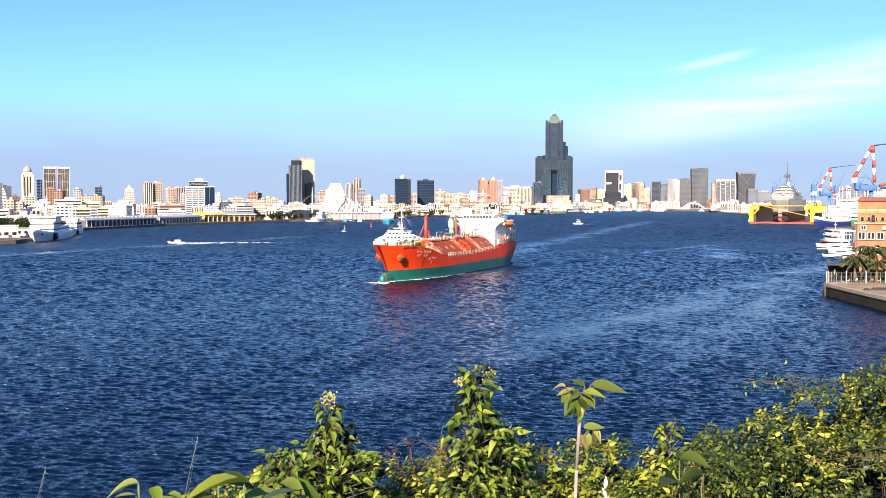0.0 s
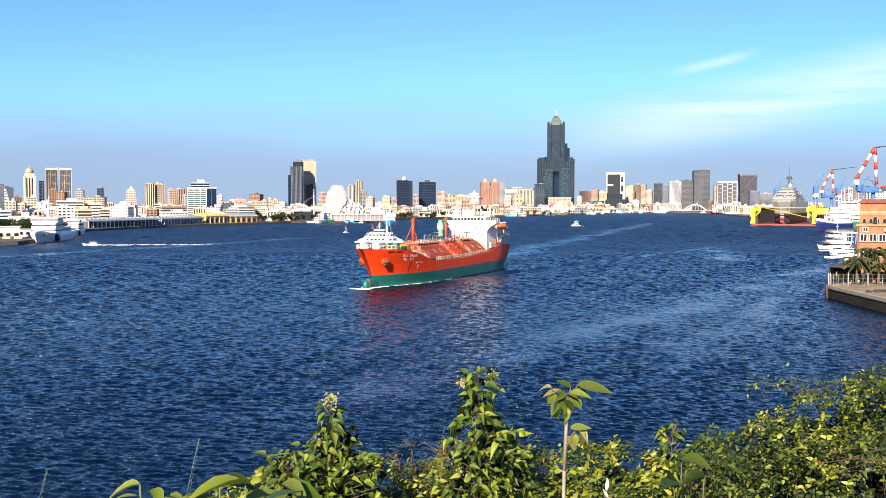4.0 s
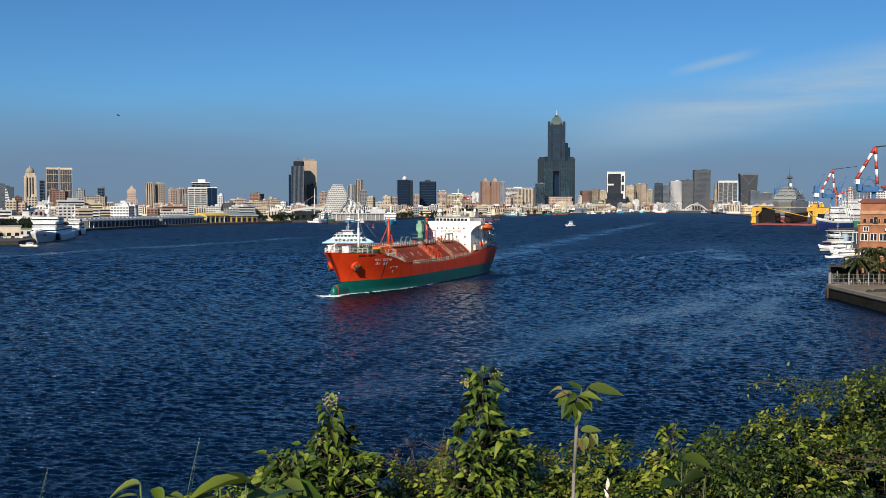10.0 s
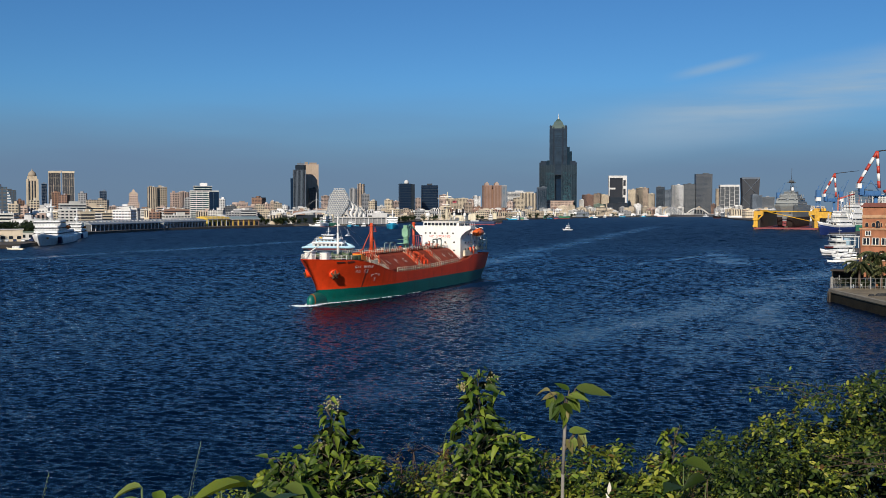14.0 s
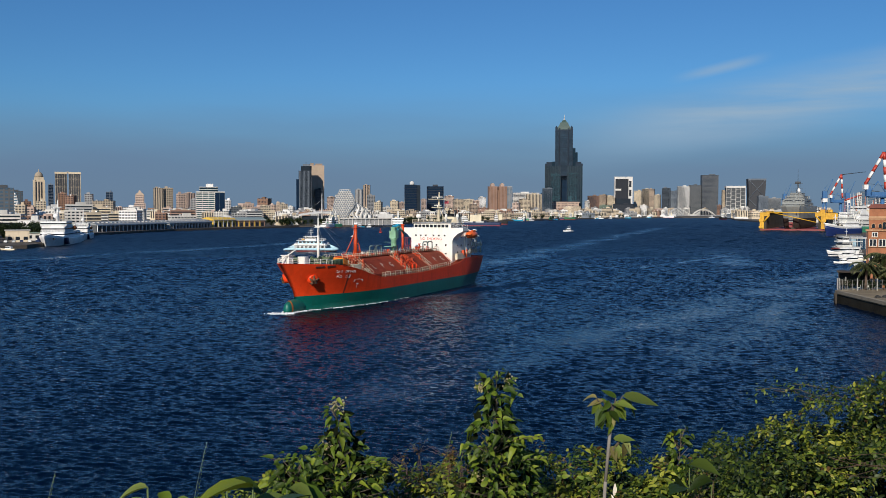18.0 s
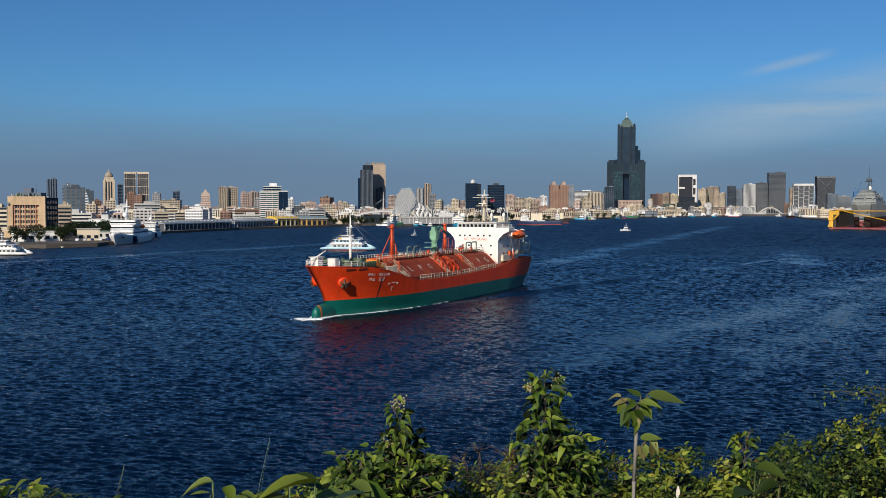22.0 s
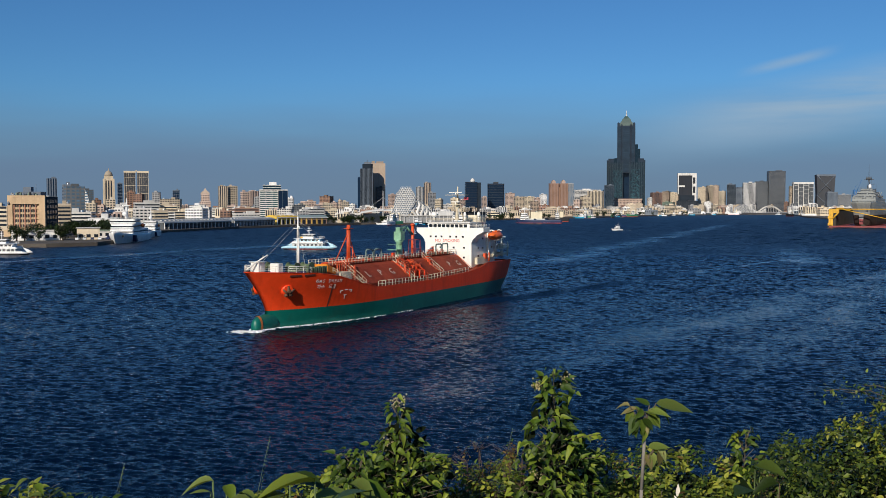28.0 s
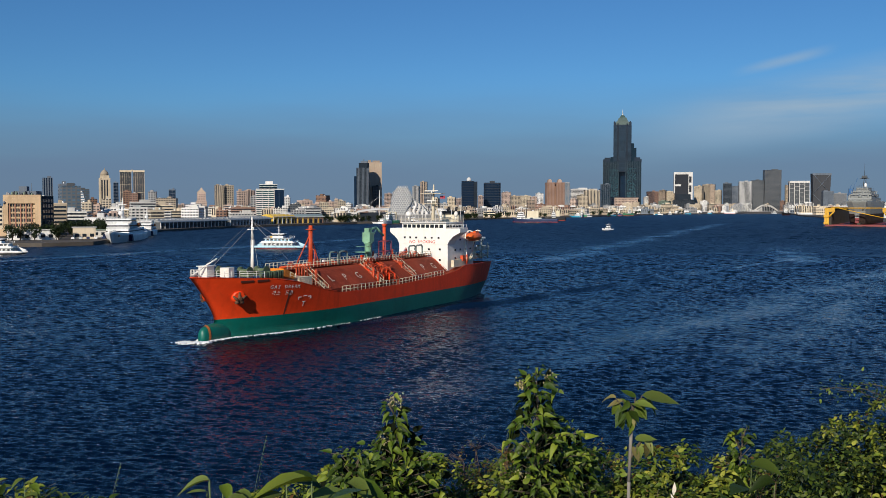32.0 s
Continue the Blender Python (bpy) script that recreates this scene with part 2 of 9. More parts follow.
class Shape:
    """Points and faces of one mesh, gathered from simple solids."""

    def __init__(self):
        self.v, self.f, self.smooth = [], [], []

    def add(self, verts, faces, smooth=False, m=None):
        k = len(self.v)
        self.v += [tuple(m @ Vector(p)) for p in verts] if m else [tuple(p) for p in verts]
        self.f += [tuple(i + k for i in q) for q in faces]
        self.smooth += [smooth] * len(faces)
        return self

    def box(self, x0, x1, y0, y1, z0, z1, m=None, c=0.0):
        if c:
            return self.prism([(x0 + c, y0), (x1 - c, y0), (x1, y0 + c), (x1, y1 - c), (x1 - c, y1), (x0 + c, y1), (x0, y1 - c), (x0, y0 + c)], z0, z1, m)
        return self.add([(x0, y0, z0), (x1, y0, z0), (x1, y1, z0), (x0, y1, z0), (x0, y0, z1), (x1, y0, z1), (x1, y1, z1), (x0, y1, z1)],
                        [(0, 3, 2, 1), (4, 5, 6, 7), (0, 1, 5, 4), (1, 2, 6, 5), (2, 3, 7, 6), (3, 0, 4, 7)], m=m)

    def prism(self, poly, z0, z1, m=None, top=1.0):
        n = len(poly)
        cx, cy = sum(p[0] for p in poly) / n, sum(p[1] for p in poly) / n
        up = [(cx + (p[0] - cx) * top, cy + (p[1] - cy) * top, z1) for p in poly]
        return self.add([(p[0], p[1], z0) for p in poly] + up,
                        [tuple(reversed(range(n))), tuple(range(n, 2 * n))] + [(i, (i + 1) % n, n + (i + 1) % n, n + i) for i in range(n)], m=m)

    def rings(self, rows, closed=True, caps=True, smooth=True, m=None):
        """A skin over rows of points, each row with as many."""
        n = len(rows[0])
        v = [p for r in rows for p in r]
        f = []
        for j in range(len(rows) - 1):
            for i in range(n if closed else n - 1):
                k = (i + 1) % n
                f.append((j * n + i, j * n + k, (j + 1) * n + k, (j + 1) * n + i))
        self.add(v, f, smooth, m)
        if caps:
            b = len(self.v) - len(v)
            self.f += [tuple(b + i for i in reversed(range(n))), tuple(b + len(v) - n + i for i in range(n))]
            self.smooth += [False, False]
        return self

    def tube(self, a, b, r, r2=None, n=8, m=None):
        a, b = Vector(a), Vector(b)
        q = (b - a).to_track_quat("Z", "Y")
        r2 = r if r2 is None else r2
        rows = [[o + q @ Vector((s * math.cos(6.28318 * i / n), s * math.sin(6.28318 * i / n), 0)) for i in range(n)] for o, s in ((a, r), (b, r2))]
        return self.rings(rows, m=m)

    def rod(self, points, r, n=6, m=None):
        for a, b in zip(points, points[1:]):
            self.tube(a, b, r, n=n, m=m)
        return self

    def sweep(self, points, r, n=6):
        """One unbroken round bar along a line of points."""
        P = [Vector(p) for p in points]
        rows = []
        for i, p in enumerate(P):
            q = (P[min(i + 1, len(P) - 1)] - P[max(i - 1, 0)]).to_track_quat("Z", "Y")
            rows.append([p + q @ Vector((r * math.cos(6.28318 * k / n), r * math.sin(6.28318 * k / n), 0)) for k in range(n)])
        return self.rings(rows)

    def lathe(self, prof, n=16, m=None, axis="z"):
        rows = []
        for r, z in prof:
            ring = [(r * math.cos(6.28318 * i / n), r * math.sin(6.28318 * i / n), z) for i in range(n)]
            if axis == "x":
                ring = [(p[2], p[0], p[1]) for p in ring]
            rows.append(ring)
        return self.rings(rows, m=m)

    def mesh(self, name):
        me = bpy.data.meshes.new(name)
        me.from_pydata(self.v, [], self.f)
        me.polygons.foreach_set("use_smooth", self.smooth)
        me.update()
        return me


def part(name, shape, material, parent=None, label=""):
    """One mesh object, linked under a thing or a part."""
    me = shape.mesh(name) if isinstance(shape, Shape) else shape
    if material is not None and not me.materials:
        me.materials.append(material)
    ob = new(name, me)
    if parent is not None:
        ob.parent = parent
    return tagged(ob, label)


def thing(name, m, label, category, group="", kind=""):
    ob = new(name)
    ob.matrix_world = m
    ob.empty_display_size = 0.3
    return tagged(ob, label, category, group, kind)


# ---- water: one sheet to the horizon, waves modelled where the camera looks down on them ----
STEEP = 0.16


def build_water():
    rng = np.random.RandomState(4)
    near = np.concatenate([[30, 40, 48], np.geomspace(56, 620, 1210)])
    far = np.concatenate([np.geomspace(623, 2400, 400), np.geomspace(2450, 4900, 12)])
    rad = np.concatenate([[2.0, 10.0, 20.0], near, far])
    az = np.concatenate([np.radians(np.linspace(-180, -31, 24, endpoint=False)), np.radians(np.linspace(-31, 27, 600)), np.radians(np.linspace(27, 180, 24)[1:])])
    r, a = np.meshgrid(rad, az, indexing="ij")
    x, y = r * np.sin(a), r * np.cos(a)
    z = np.zeros_like(x)
    step = np.gradient(rad)[:, None] * np.ones_like(a)

    def fray(px, py, k):
        return np.sin(px * 0.031 * k + 1.3) * np.sin(py * 0.043 * k + 0.4) + 0.6 * np.sin(px * 0.11 * k + py * 0.07 * k) + 0.4 * np.sin(px * 0.23 * k - py * 0.19 * k + 2)
    # old wakes: ribbons of smoother water that cross the harbour
    calm = np.zeros_like(x)
    for cx, slope, bow, wide, y0, y1 in SLICKS:
        mid = cx + slope * y + bow * y * y + 3.0 * fray(x, y, 0.8)
        band = np.clip(1.25 - np.abs(x - mid) / wide, 0, 1) * np.clip((y - y0) / 40, 0, 1) * np.clip((y1 - y) / 60, 0, 1)
        calm = np.maximum(calm, band * np.clip(0.75 + 0.35 * fray(x, y, 2.1), 0, 1))
    fade = np.interp(r, (60, 130, 230, 330, 450, 650, 1000), (0.5, 0.66, 1.05, 1.06, 0.82, 0.58, 0.52))
    gusts = 0.92 + 0.08 * np.clip(fray(x, y, 0.35), -1, 1)
    for lam in (0.42, 0.62, 0.9, 1.25, 1.75, 2.4, 3.4, 5.0, 7.5, 11.0, 16.0):
        fit = np.clip((lam / step - 2.2) / 1.6, 0, 1) * np.minimum(1, np.maximum(1.0, 3.0 * step) / lam) ** 2.3
        if fit.max() <= 0:
            continue
        for _ in range(9):
            th = radians(76 + rng.uniform(-52, 52))
            k = 6.283 / (lam * rng.uniform(0.8, 1.25))
            ph = rng.uniform(0, 6.28)
            s = np.sin(k * (x * math.cos(th) + y * math.sin(th)) + ph + 0.8 * np.sin(x * 0.9 / lam + ph) * np.sin(y * 0.35 / lam + ph))
            z += STEEP / k * fade * fit * gusts * (1 - 0.66 * calm) * (s + 0.3 * s * s)
    z *= (r > 26)
    n, c = x.shape
    verts = np.stack([x, y, z], -1).reshape(-1, 3)
    i, j = np.meshgrid(np.arange(n - 1), np.arange(c - 1), indexing="ij")
    q = np.stack([i * c + j, i * c + j + 1, (i + 1) * c + j + 1, (i + 1) * c + j], -1).reshape(-1, 4)[:, ::-1]
    me = bpy.data.meshes.new("water")
    me.vertices.add(len(verts)), me.loops.add(q.size), me.polygons.add(len(q))
    me.vertices.foreach_set("co", verts.ravel().astype(np.float32))
    me.loops.foreach_set("vertex_index", q.ravel().astype(np.int32))
    me.polygons.foreach_set("loop_start", np.arange(0, q.size, 4, dtype=np.int32))
    me.polygons.foreach_set("use_smooth", np.ones(len(q), dtype=bool))
    me.update()
    me.validate()
    me.attributes.new("calm", "FLOAT", "POINT").data.foreach_set("value", calm.ravel().astype(np.float32))
    me.materials.append(sea())
    MATS["sea"] = me.materials[0]
    tagged(new("water", me), "dark blue rippled harbour water with paler old wakes", "water", kind="structure")


build_water()


def along(points, az):
    return float(np.interp(az, [p[0] for p in points], [p[1] for p in points]))


def polar(az, d):
    """A place by its bearing to the right of straight ahead, in degrees, and its distance ahead."""
    return d * math.tan(radians(az)), d


# the waterline of the far shore: bearing and distance ahead
SHORE = ((-33, 446), (-27, 458), (-24.3, 478), (-23.4, 510), (-22.4, 606), (-20.8, 721), (-16.4, 871), (-11.9, 984), (-9.2, 1062), (-5.2, 1113), (-3, 1307), (-1, 1435), (2.3, 1618), (4, 1698), (7.1, 1992), (9.8, 2263), (13.6, 2511), (16, 2511), (16.6, 1873), (18.2, 1514), (21.2, 1060), (22, 717), (22.6, 486), (24, 351))

concrete = surface("concrete", (0.34, 0.32, 0.29), 0.85, var=0.25, scale=2, bump=0.3, stain=0.5, streak=0.3)
asphalt = surface("asphalt", (0.06, 0.06, 0.06), 0.9, var=0.3, scale=3, bump=0.3)
soil = surface("soil", (0.075, 0.06, 0.035), 0.95, var=0.4, scale=0.6, bump=0.8, stain=0.4)


def build_land():
    s = Shape()
    edge = [polar(az, d) for az, d in SHORE]
    outer = [(p[0] * 4900 / max(p[1], 1) if abs(p[0]) < p[1] else p[0] * 4.5, 4900) for p in edge]
    n = len(edge)
    top = 2.1
    v = [(x, y, top) for x, y in edge] + [(x, y, top) for x, y in outer] + [(x, y, -1.0) for x, y in edge]
    f = []
    for i in range(n - 1):
        f.append((i, i + 1, n + i + 1, n + i))
        f.append((2 * n + i, 2 * n + i + 1, i + 1, i))
    s.add(v, f)
    tagged(part("ground", s, surface("quay_paving", (0.085, 0.073, 0.06), 0.9, var=0.3, scale=6, bump=0.3, stain=0.4)), "grey concrete quays and city ground along the harbour", "ground", kind="structure")
    # the near promontory with its sea wall
    q = Shape()
    wall = [(82, 40), (82.3, 120), (82.8, 182), (83.8, 207), (90, 212), (103, 216), (113, 240), (125, 276), (152, 332), (190, 345), (280, 342), (280, 40)]
    q.prism(list(wall), -1.0, 2.6)
    tagged(part("pavement", q, surface("quay_stone", (0.23, 0.185, 0.115), 0.9, var=0.3, scale=2, bump=0.4, stain=0.6, streak=0.4)), "grey concrete waterfront terrace with a sea wall", "pavement", kind="structure")
    lip = Shape()
    for a, b in zip(wall[:5], wall[1:5]):
        d = (Vector(b) - Vector(a)).normalized()
        nrm = Vector((d.y, -d.x))
        a2, b2 = Vector(a) - nrm * 0.25, Vector(b) - nrm * 0.25
        a3, b3 = Vector(a) + nrm * 0.7, Vector(b) + nrm * 0.7
        lip.prism([tuple(a2), tuple(a3), tuple(b3), tuple(b2)], 2.2, 2.85)
    tagged(part("trim", lip, surface("coping", (0.27, 0.235, 0.175), 0.85, var=0.2, bump=0.3, stain=0.4)), "pale concrete coping along the sea wall", "coping", kind="structure")
    tide = Shape()
    for a, b in zip(wall[:9], wall[1:9]):
        d = (Vector(b) - Vector(a)).normalized()
        nrm = Vector((d.y, -d.x))
        tide.prism([tuple(Vector(a) - nrm * 0.05), tuple(Vector(a) + nrm * 0.3), tuple(Vector(b) + nrm * 0.3), tuple(Vector(b) - nrm * 0.05)], -1.0, 1.95)
    tagged(part("trim", tide, surface("tide_weed", (0.022, 0.02, 0.013), 0.9, var=0.5, scale=0.8, bump=0.6, stain=0.5, spec=0.2)), "dark weed-stained foot of the sea wall", "tide line", kind="structure")
    # the hill under the camera
    h = Shape()
    xs, ys = np.linspace(-60, 70, 66), np.concatenate([np.linspace(-90, -2, 12), np.linspace(0, 14, 29), np.linspace(16, 52, 14)])
    rows = []
    for yy in ys:
        row = []
        for xx in xs:
            zz = 18.6 + min(0, -yy) * 0.52 - 0.06 * max(0, yy - 6) ** 1.25 + (0.02 * max(0, -yy))
            zz -= 0.0045 * max(0, abs(xx) - 12) ** 2
            zz += 0.35 * noise.noise((xx * 0.35, yy * 0.35, 0)) * min(1, max(0.0, abs(yy) / 3))
            row.append((xx, yy, max(-1.5, zz)))
        rows.append(row)
    h.rings(rows, closed=False, caps=False)
    tagged(part("hill", h, soil), "steep overgrown earth slope above the water", "hill", kind="structure")


build_land()


# ---- the city ----
WALLS = dict(cream=(0.62, 0.52, 0.38), beige=(0.50, 0.41, 0.30), white=(0.78, 0.76, 0.72), pink=(0.52, 0.39, 0.32), brick=(0.30, 0.18, 0.13), grey=(0.34, 0.34, 0.34), dark=(0.10, 0.11, 0.12),
             tan=(0.40, 0.31, 0.235), pale=(0.62, 0.60, 0.56), brown=(0.26, 0.15, 0.10), yellow=(0.72, 0.48, 0.08), slate=(0.16, 0.19, 0.23), black=(0.035, 0.04, 0.05), green=(0.20, 0.26, 0.20), orange=(0.5, 0.16, 0.05))
GLASS = dict(dark=(0.026, 0.034, 0.045), blue=(0.006, 0.020, 0.048), teal=(0.008, 0.022, 0.036), sky=(0.10, 0.17, 0.24))


def wall_mat(key):
    return surface("wall_" + key, tuple(0.86 * c for c in WALLS[key]), 0.85, var=0.2, scale=9, streak=0.4, stain=0.12, spec=0.15, each=0.08 if key in ("black", "dark", "slate") else 0.3)


def glass_mat(key):
    return glass("glass_" + key, GLASS[key])


def facade(s, w, d, h, z0, floor, bay, kind, deep=0.25, skip=()):
    """Windows on the front and the two sides of a block, as shallow boxes set on its faces."""
    n = max(1, int((h - 1.0) / floor))
    for side, (length, off) in enumerate(((w, d / 2), (d, w / 2), (d, w / 2))):
        if side in skip:
            continue
        b = max(1, int(length / bay))
        step = length / b
        for k in range(n):
            za, zb = z0 + k * floor + floor * 0.26, z0 + k * floor + floor * 0.76
            if kind == "vert":
                if k:
                    break
                za, zb = z0 + 1.2, z0 + h - 2.0
            if kind == "band":
                spans = [(-length / 2 + 0.5, length / 2 - 0.5)]
            else:
                g = 0.19 if kind == "grid" else 0.25
                spans = [(-length / 2 + (i + g) * step, -length / 2 + (i + 1 - g) * step) for i in range(b)]
            for a, c in spans:
                if side == 0:
                    s.box(a, c, -off - deep * 0.3, -off + deep, za, zb)
                elif side == 1:
                    s.box(-off - deep * 0.3, -off + deep, a, c, za, zb)
                else:
                    s.box(off - deep, off + deep * 0.3, a, c, za, zb)


def roof_bits(bd, w, d, h, key, rng, tanks=True):
    s = Shape()
    s.box(-w / 2, w / 2, -d / 2, -d / 2 + 0.4, h, h + 1.1).box(-w / 2, w / 2, d / 2 - 0.4, d / 2, h, h + 1.1)
    s.box(-w / 2, -w / 2 + 0.4, -d / 2 + 0.4, d / 2 - 0.4, h, h + 1.1).box(w / 2 - 0.4, w / 2, -d / 2 + 0.4, d / 2 - 0.4, h, h + 1.1)
    part("parapet", s, wall_mat(key), bd)
    a, b = w * rng.uniform(0.2, 0.4), d * rng.uniform(0.25, 0.45)
    cx = rng.uniform(-0.2, 0.2) * w
    part("stair_house", Shape().box(cx - a / 2, cx + a / 2, -b / 2, b / 2, h, h + rng.uniform(2.8, 5)), wall_mat(key), bd)
    if tanks:
        for _ in range(rng.randint(1, 2)):
            x, y = rng.uniform(-0.35, 0.35) * w, rng.uniform(-0.3, 0.3) * d
            t = Shape().lathe([(0.9, h + 0.3), (1.0, h + 0.6), (1.0, h + 2.6), (0.5, h + 3.0)], 8, pose(x, y, 0))
            part("water_tank", t, surface("tank_steel", (0.6, 0.6, 0.6), 0.35, 0.8), bd)


def building(x, y, w, d, h, turn, key, kind="grid", gl="dark", floor=3.3, bay=3.6, name="apartment_building", label="", cat="building", body_glass=False, crown=True, base=2.1):
    """A block with its window rows, parapet and roof house. turn: degrees its front is turned from facing the water."""
    rng = random.Random(int(x * 7 + y * 3))
    bd = thing(name, pose(x, y, base, 0, 0, turn), label or "%s %s with rows of windows" % (key, name.replace("_", " ")), cat)
    if h > 60:
        floor *= 1.0
    part("wall", Shape().box(-w / 2, w / 2, -d / 2, d / 2, 0, h), glass_mat(gl) if body_glass else wall_mat(key), bd)
    s = Shape()
    if body_glass:
        n = int(h / floor)
        for k in range(1, n + 1):
            z = min(h - 0.1, k * floor)
            s.box(-w / 2 - 0.15, w / 2 + 0.15, -d / 2 - 0.15, d / 2 + 0.15, z - 0.55, z)
        for i in range(int(w / (bay * 2)) + 1):
            xx = -w / 2 + i * bay * 2
            s.box(xx - 0.2, xx + 0.2, -d / 2 - 0.3, -d / 2, 0, h)
        tagged(part("spandrel", s, wall_mat(key), bd), kind="stuff")
    else:
        facade(s, w, d, h, 3.0, floor, bay, kind)
        tagged(part("window", s, glass_mat(gl), bd), kind="stuff")
    if crown:
        roof_bits(bd, w, d, h, key, rng, tanks=h < 60)
    return bd
building(-698, 1504, 24.0, 8.9, 45.9, 35, "dark", "grid", "sky", name="office_tower")
building(-613, 1305, 12.2, 9.8, 41.4, 13, "dark", "grid", "dark", name="office_tower")
building(-895, 2104, 10.6, 8.5, 72.0, 28, "slate", "band", "blue", name="office_tower", body_glass=True)
building(-621, 1505, 12.2, 9.7, 42.3, 14, "brown", "grid", "dark")
building(-600, 1485, 13.5, 10.8, 38.4, -4, "brick", "grid", "dark")
building(-656, 1705, 13.2, 10.6, 44.5, 8, "grey", "grid", "dark")
building(-728, 2006, 12.9, 11.6, 53.9, 12, "slate", "band", "blue", name="office_tower", body_glass=True)
building(-457, 1155, 30.9, 9.3, 23.0, 28, "pale", "band", "dark")
building(-437, 1175, 23.2, 9.3, 19.5, 16, "cream", "band", "dark")
building(-558, 1513, 31.3, 25.0, 30.7, 11, "beige", "grid", "dark")
building(-531, 1706, 15.1, 12.1, 55.6, 29, "beige", "vert", "dark", name="office_tower")
building(-518, 1721, 16.1, 12.9, 55.9, 29, "beige", "grid", "dark", name="office_tower")
building(-519, 1806, 14.0, 11.2, 47.0, 39, "pink", "grid", "dark")
building(-530, 1907, 18.1, 14.5, 49.8, 42, "pink", "vert", "dark")
building(-466, 1704, 10.2, 8.2, 35.3, -2, "grey", "grid", "dark")
building(-453, 1905, 13.3, 10.6, 36.2, 4, "white", "grid", "dark")
building(-378, 1657, 17.8, 14.3, 21.0, 4, "dark", "grid", "dark")
building(-461, 2111, 27.9, 22.4, 30.5, 40, "pink", "grid", "dark")
building(-315, 1507, 23.3, 14.0, 15.4, 16, "slate", "band", "teal")
building(-459, 2311, 27.6, 22.1, 44.0, -14, "brown", "grid", "dark")
building(-377, 1907, 17.9, 14.3, 24.8, 23, "cream", "grid", "dark")
building(-400, 2105, 13.5, 10.8, 28.0, 2, "pink", "grid", "dark")
building(-405, 2203, 8.6, 6.9, 33.7, -12, "tan", "grid", "dark")
building(-322, 1805, 12.4, 9.9, 27.7, 30, "cream", "grid", "dark")
building(-316, 1855, 12.5, 10.0, 22.4, -15, "white", "grid", "dark")
building(-290, 2057, 17.4, 13.9, 60.7, 18, "black", "band", "dark", name="office_tower", body_glass=True)
building(-296, 2306, 15.3, 12.2, 48.1, 35, "pink", "grid", "dark")
building(-247, 2507, 18.0, 14.4, 70.0, -8, "grey", "vert", "dark")
building(-222, 2456, 17.2, 12.0, 80.6, -5, "tan", "vert", "dark", name="office_tower")
building(-198, 2307, 16.4, 13.1, 52.2, 20, "grey", "grid", "dark")
building(-141, 1805, 13.0, 10.4, 31.9, -19, "cream", "grid", "dark")
building(-141, 2308, 19.3, 15.4, 38.4, -8, "cream", "grid", "dark")
building(-129, 2405, 12.6, 10.1, 36.5, 28, "pink", "grid", "dark")
building(-139, 2006, 15.3, 12.2, 22.7, 30, "pale", "grid", "dark")
building(-75, 2506, 16.2, 13.0, 44.6, 10, "pink", "grid", "dark")
building(-9, 2609, 21.9, 17.5, 55.0, 19, "pink", "grid", "dark")
building(15, 2510, 24.2, 19.4, 44.6, 14, "beige", "grid", "dark")
building(45, 2711, 28.7, 22.9, 46.7, 9, "cream", "grid", "dark")
building(65, 2606, 15.6, 12.4, 42.6, 16, "pink", "grid", "dark")
building(88, 2808, 19.8, 15.8, 54.4, 14, "white", "grid", "dark")
building(51, 2306, 16.0, 12.8, 31.5, 17, "tan", "grid", "dark")
building(174, 2907, 17.2, 13.8, 88.5, 5, "grey", "grid", "sky", name="office_tower")
building(202, 2618, 71.5, 35.7, 64.2, 1, "white", "band", "dark", name="office_tower")
building(187, 2459, 23.5, 18.8, 44.0, 21, "cream", "grid", "dark")
building(216, 2510, 41.2, 20.6, 57.9, -11, "cream", "vert", "dark")
building(162, 2407, 16.5, 13.2, 34.9, -24, "pink", "grid", "dark")
building(331, 3313, 32.1, 25.7, 92.2, 2, "slate", "band", "teal", name="office_tower", body_glass=True)
building(470, 3307, 17.0, 13.6, 49.0, 5, "pale", "grid", "dark")
building(492, 3314, 34.6, 27.7, 66.7, 9, "brick", "vert", "dark")
building(558, 3510, 24.5, 19.6, 73.7, -26, "tan", "grid", "dark")
building(585, 3512, 29.4, 23.5, 69.6, 1, "cream", "grid", "dark")
building(502, 3113, 33.0, 26.4, 32.4, -31, "green", "band", "teal")
building(552, 3069, 62.9, 37.7, 35.8, -6, "black", "band", "dark", name="office_tower", body_glass=True)
building(688, 3512, 29.2, 23.4, 88.3, -31, "cream", "grid", "dark")
building(727, 3561, 28.2, 22.5, 95.6, -30, "beige", "vert", "dark")
building(736, 3507, 18.1, 14.5, 94.5, -24, "tan", "grid", "dark")
building(747, 3459, 21.5, 17.2, 72.9, -24, "cream", "grid", "dark")
building(813, 3612, 29.1, 23.3, 100.9, -21, "slate", "band", "dark", name="office_tower", body_glass=True)
building(848, 3613, 32.1, 25.7, 90.2, -24, "slate", "grid", "blue")
building(865, 3565, 42.7, 29.9, 106.1, -6, "white", "vert", "dark", name="office_tower")
building(948, 3718, 44.9, 35.9, 114.1, -8, "dark", "grid", "dark", name="office_tower")
building(1005, 3722, 61.6, 43.1, 153.6, -5, "dark", "grid", "blue", name="office_tower")
building(1033, 3608, 20.4, 16.3, 94.4, -3, "beige", "grid", "dark")
building(1120, 3310, 41.5, 20.7, 58.6, -14, "grey", "band", "teal")
building(1080, 3313, 33.7, 27.0, 66.5, -4, "slate", "grid", "dark")
building(812, 1904, 9.0, 7.2, 51.5, 3, "pale", "grid", "dark")
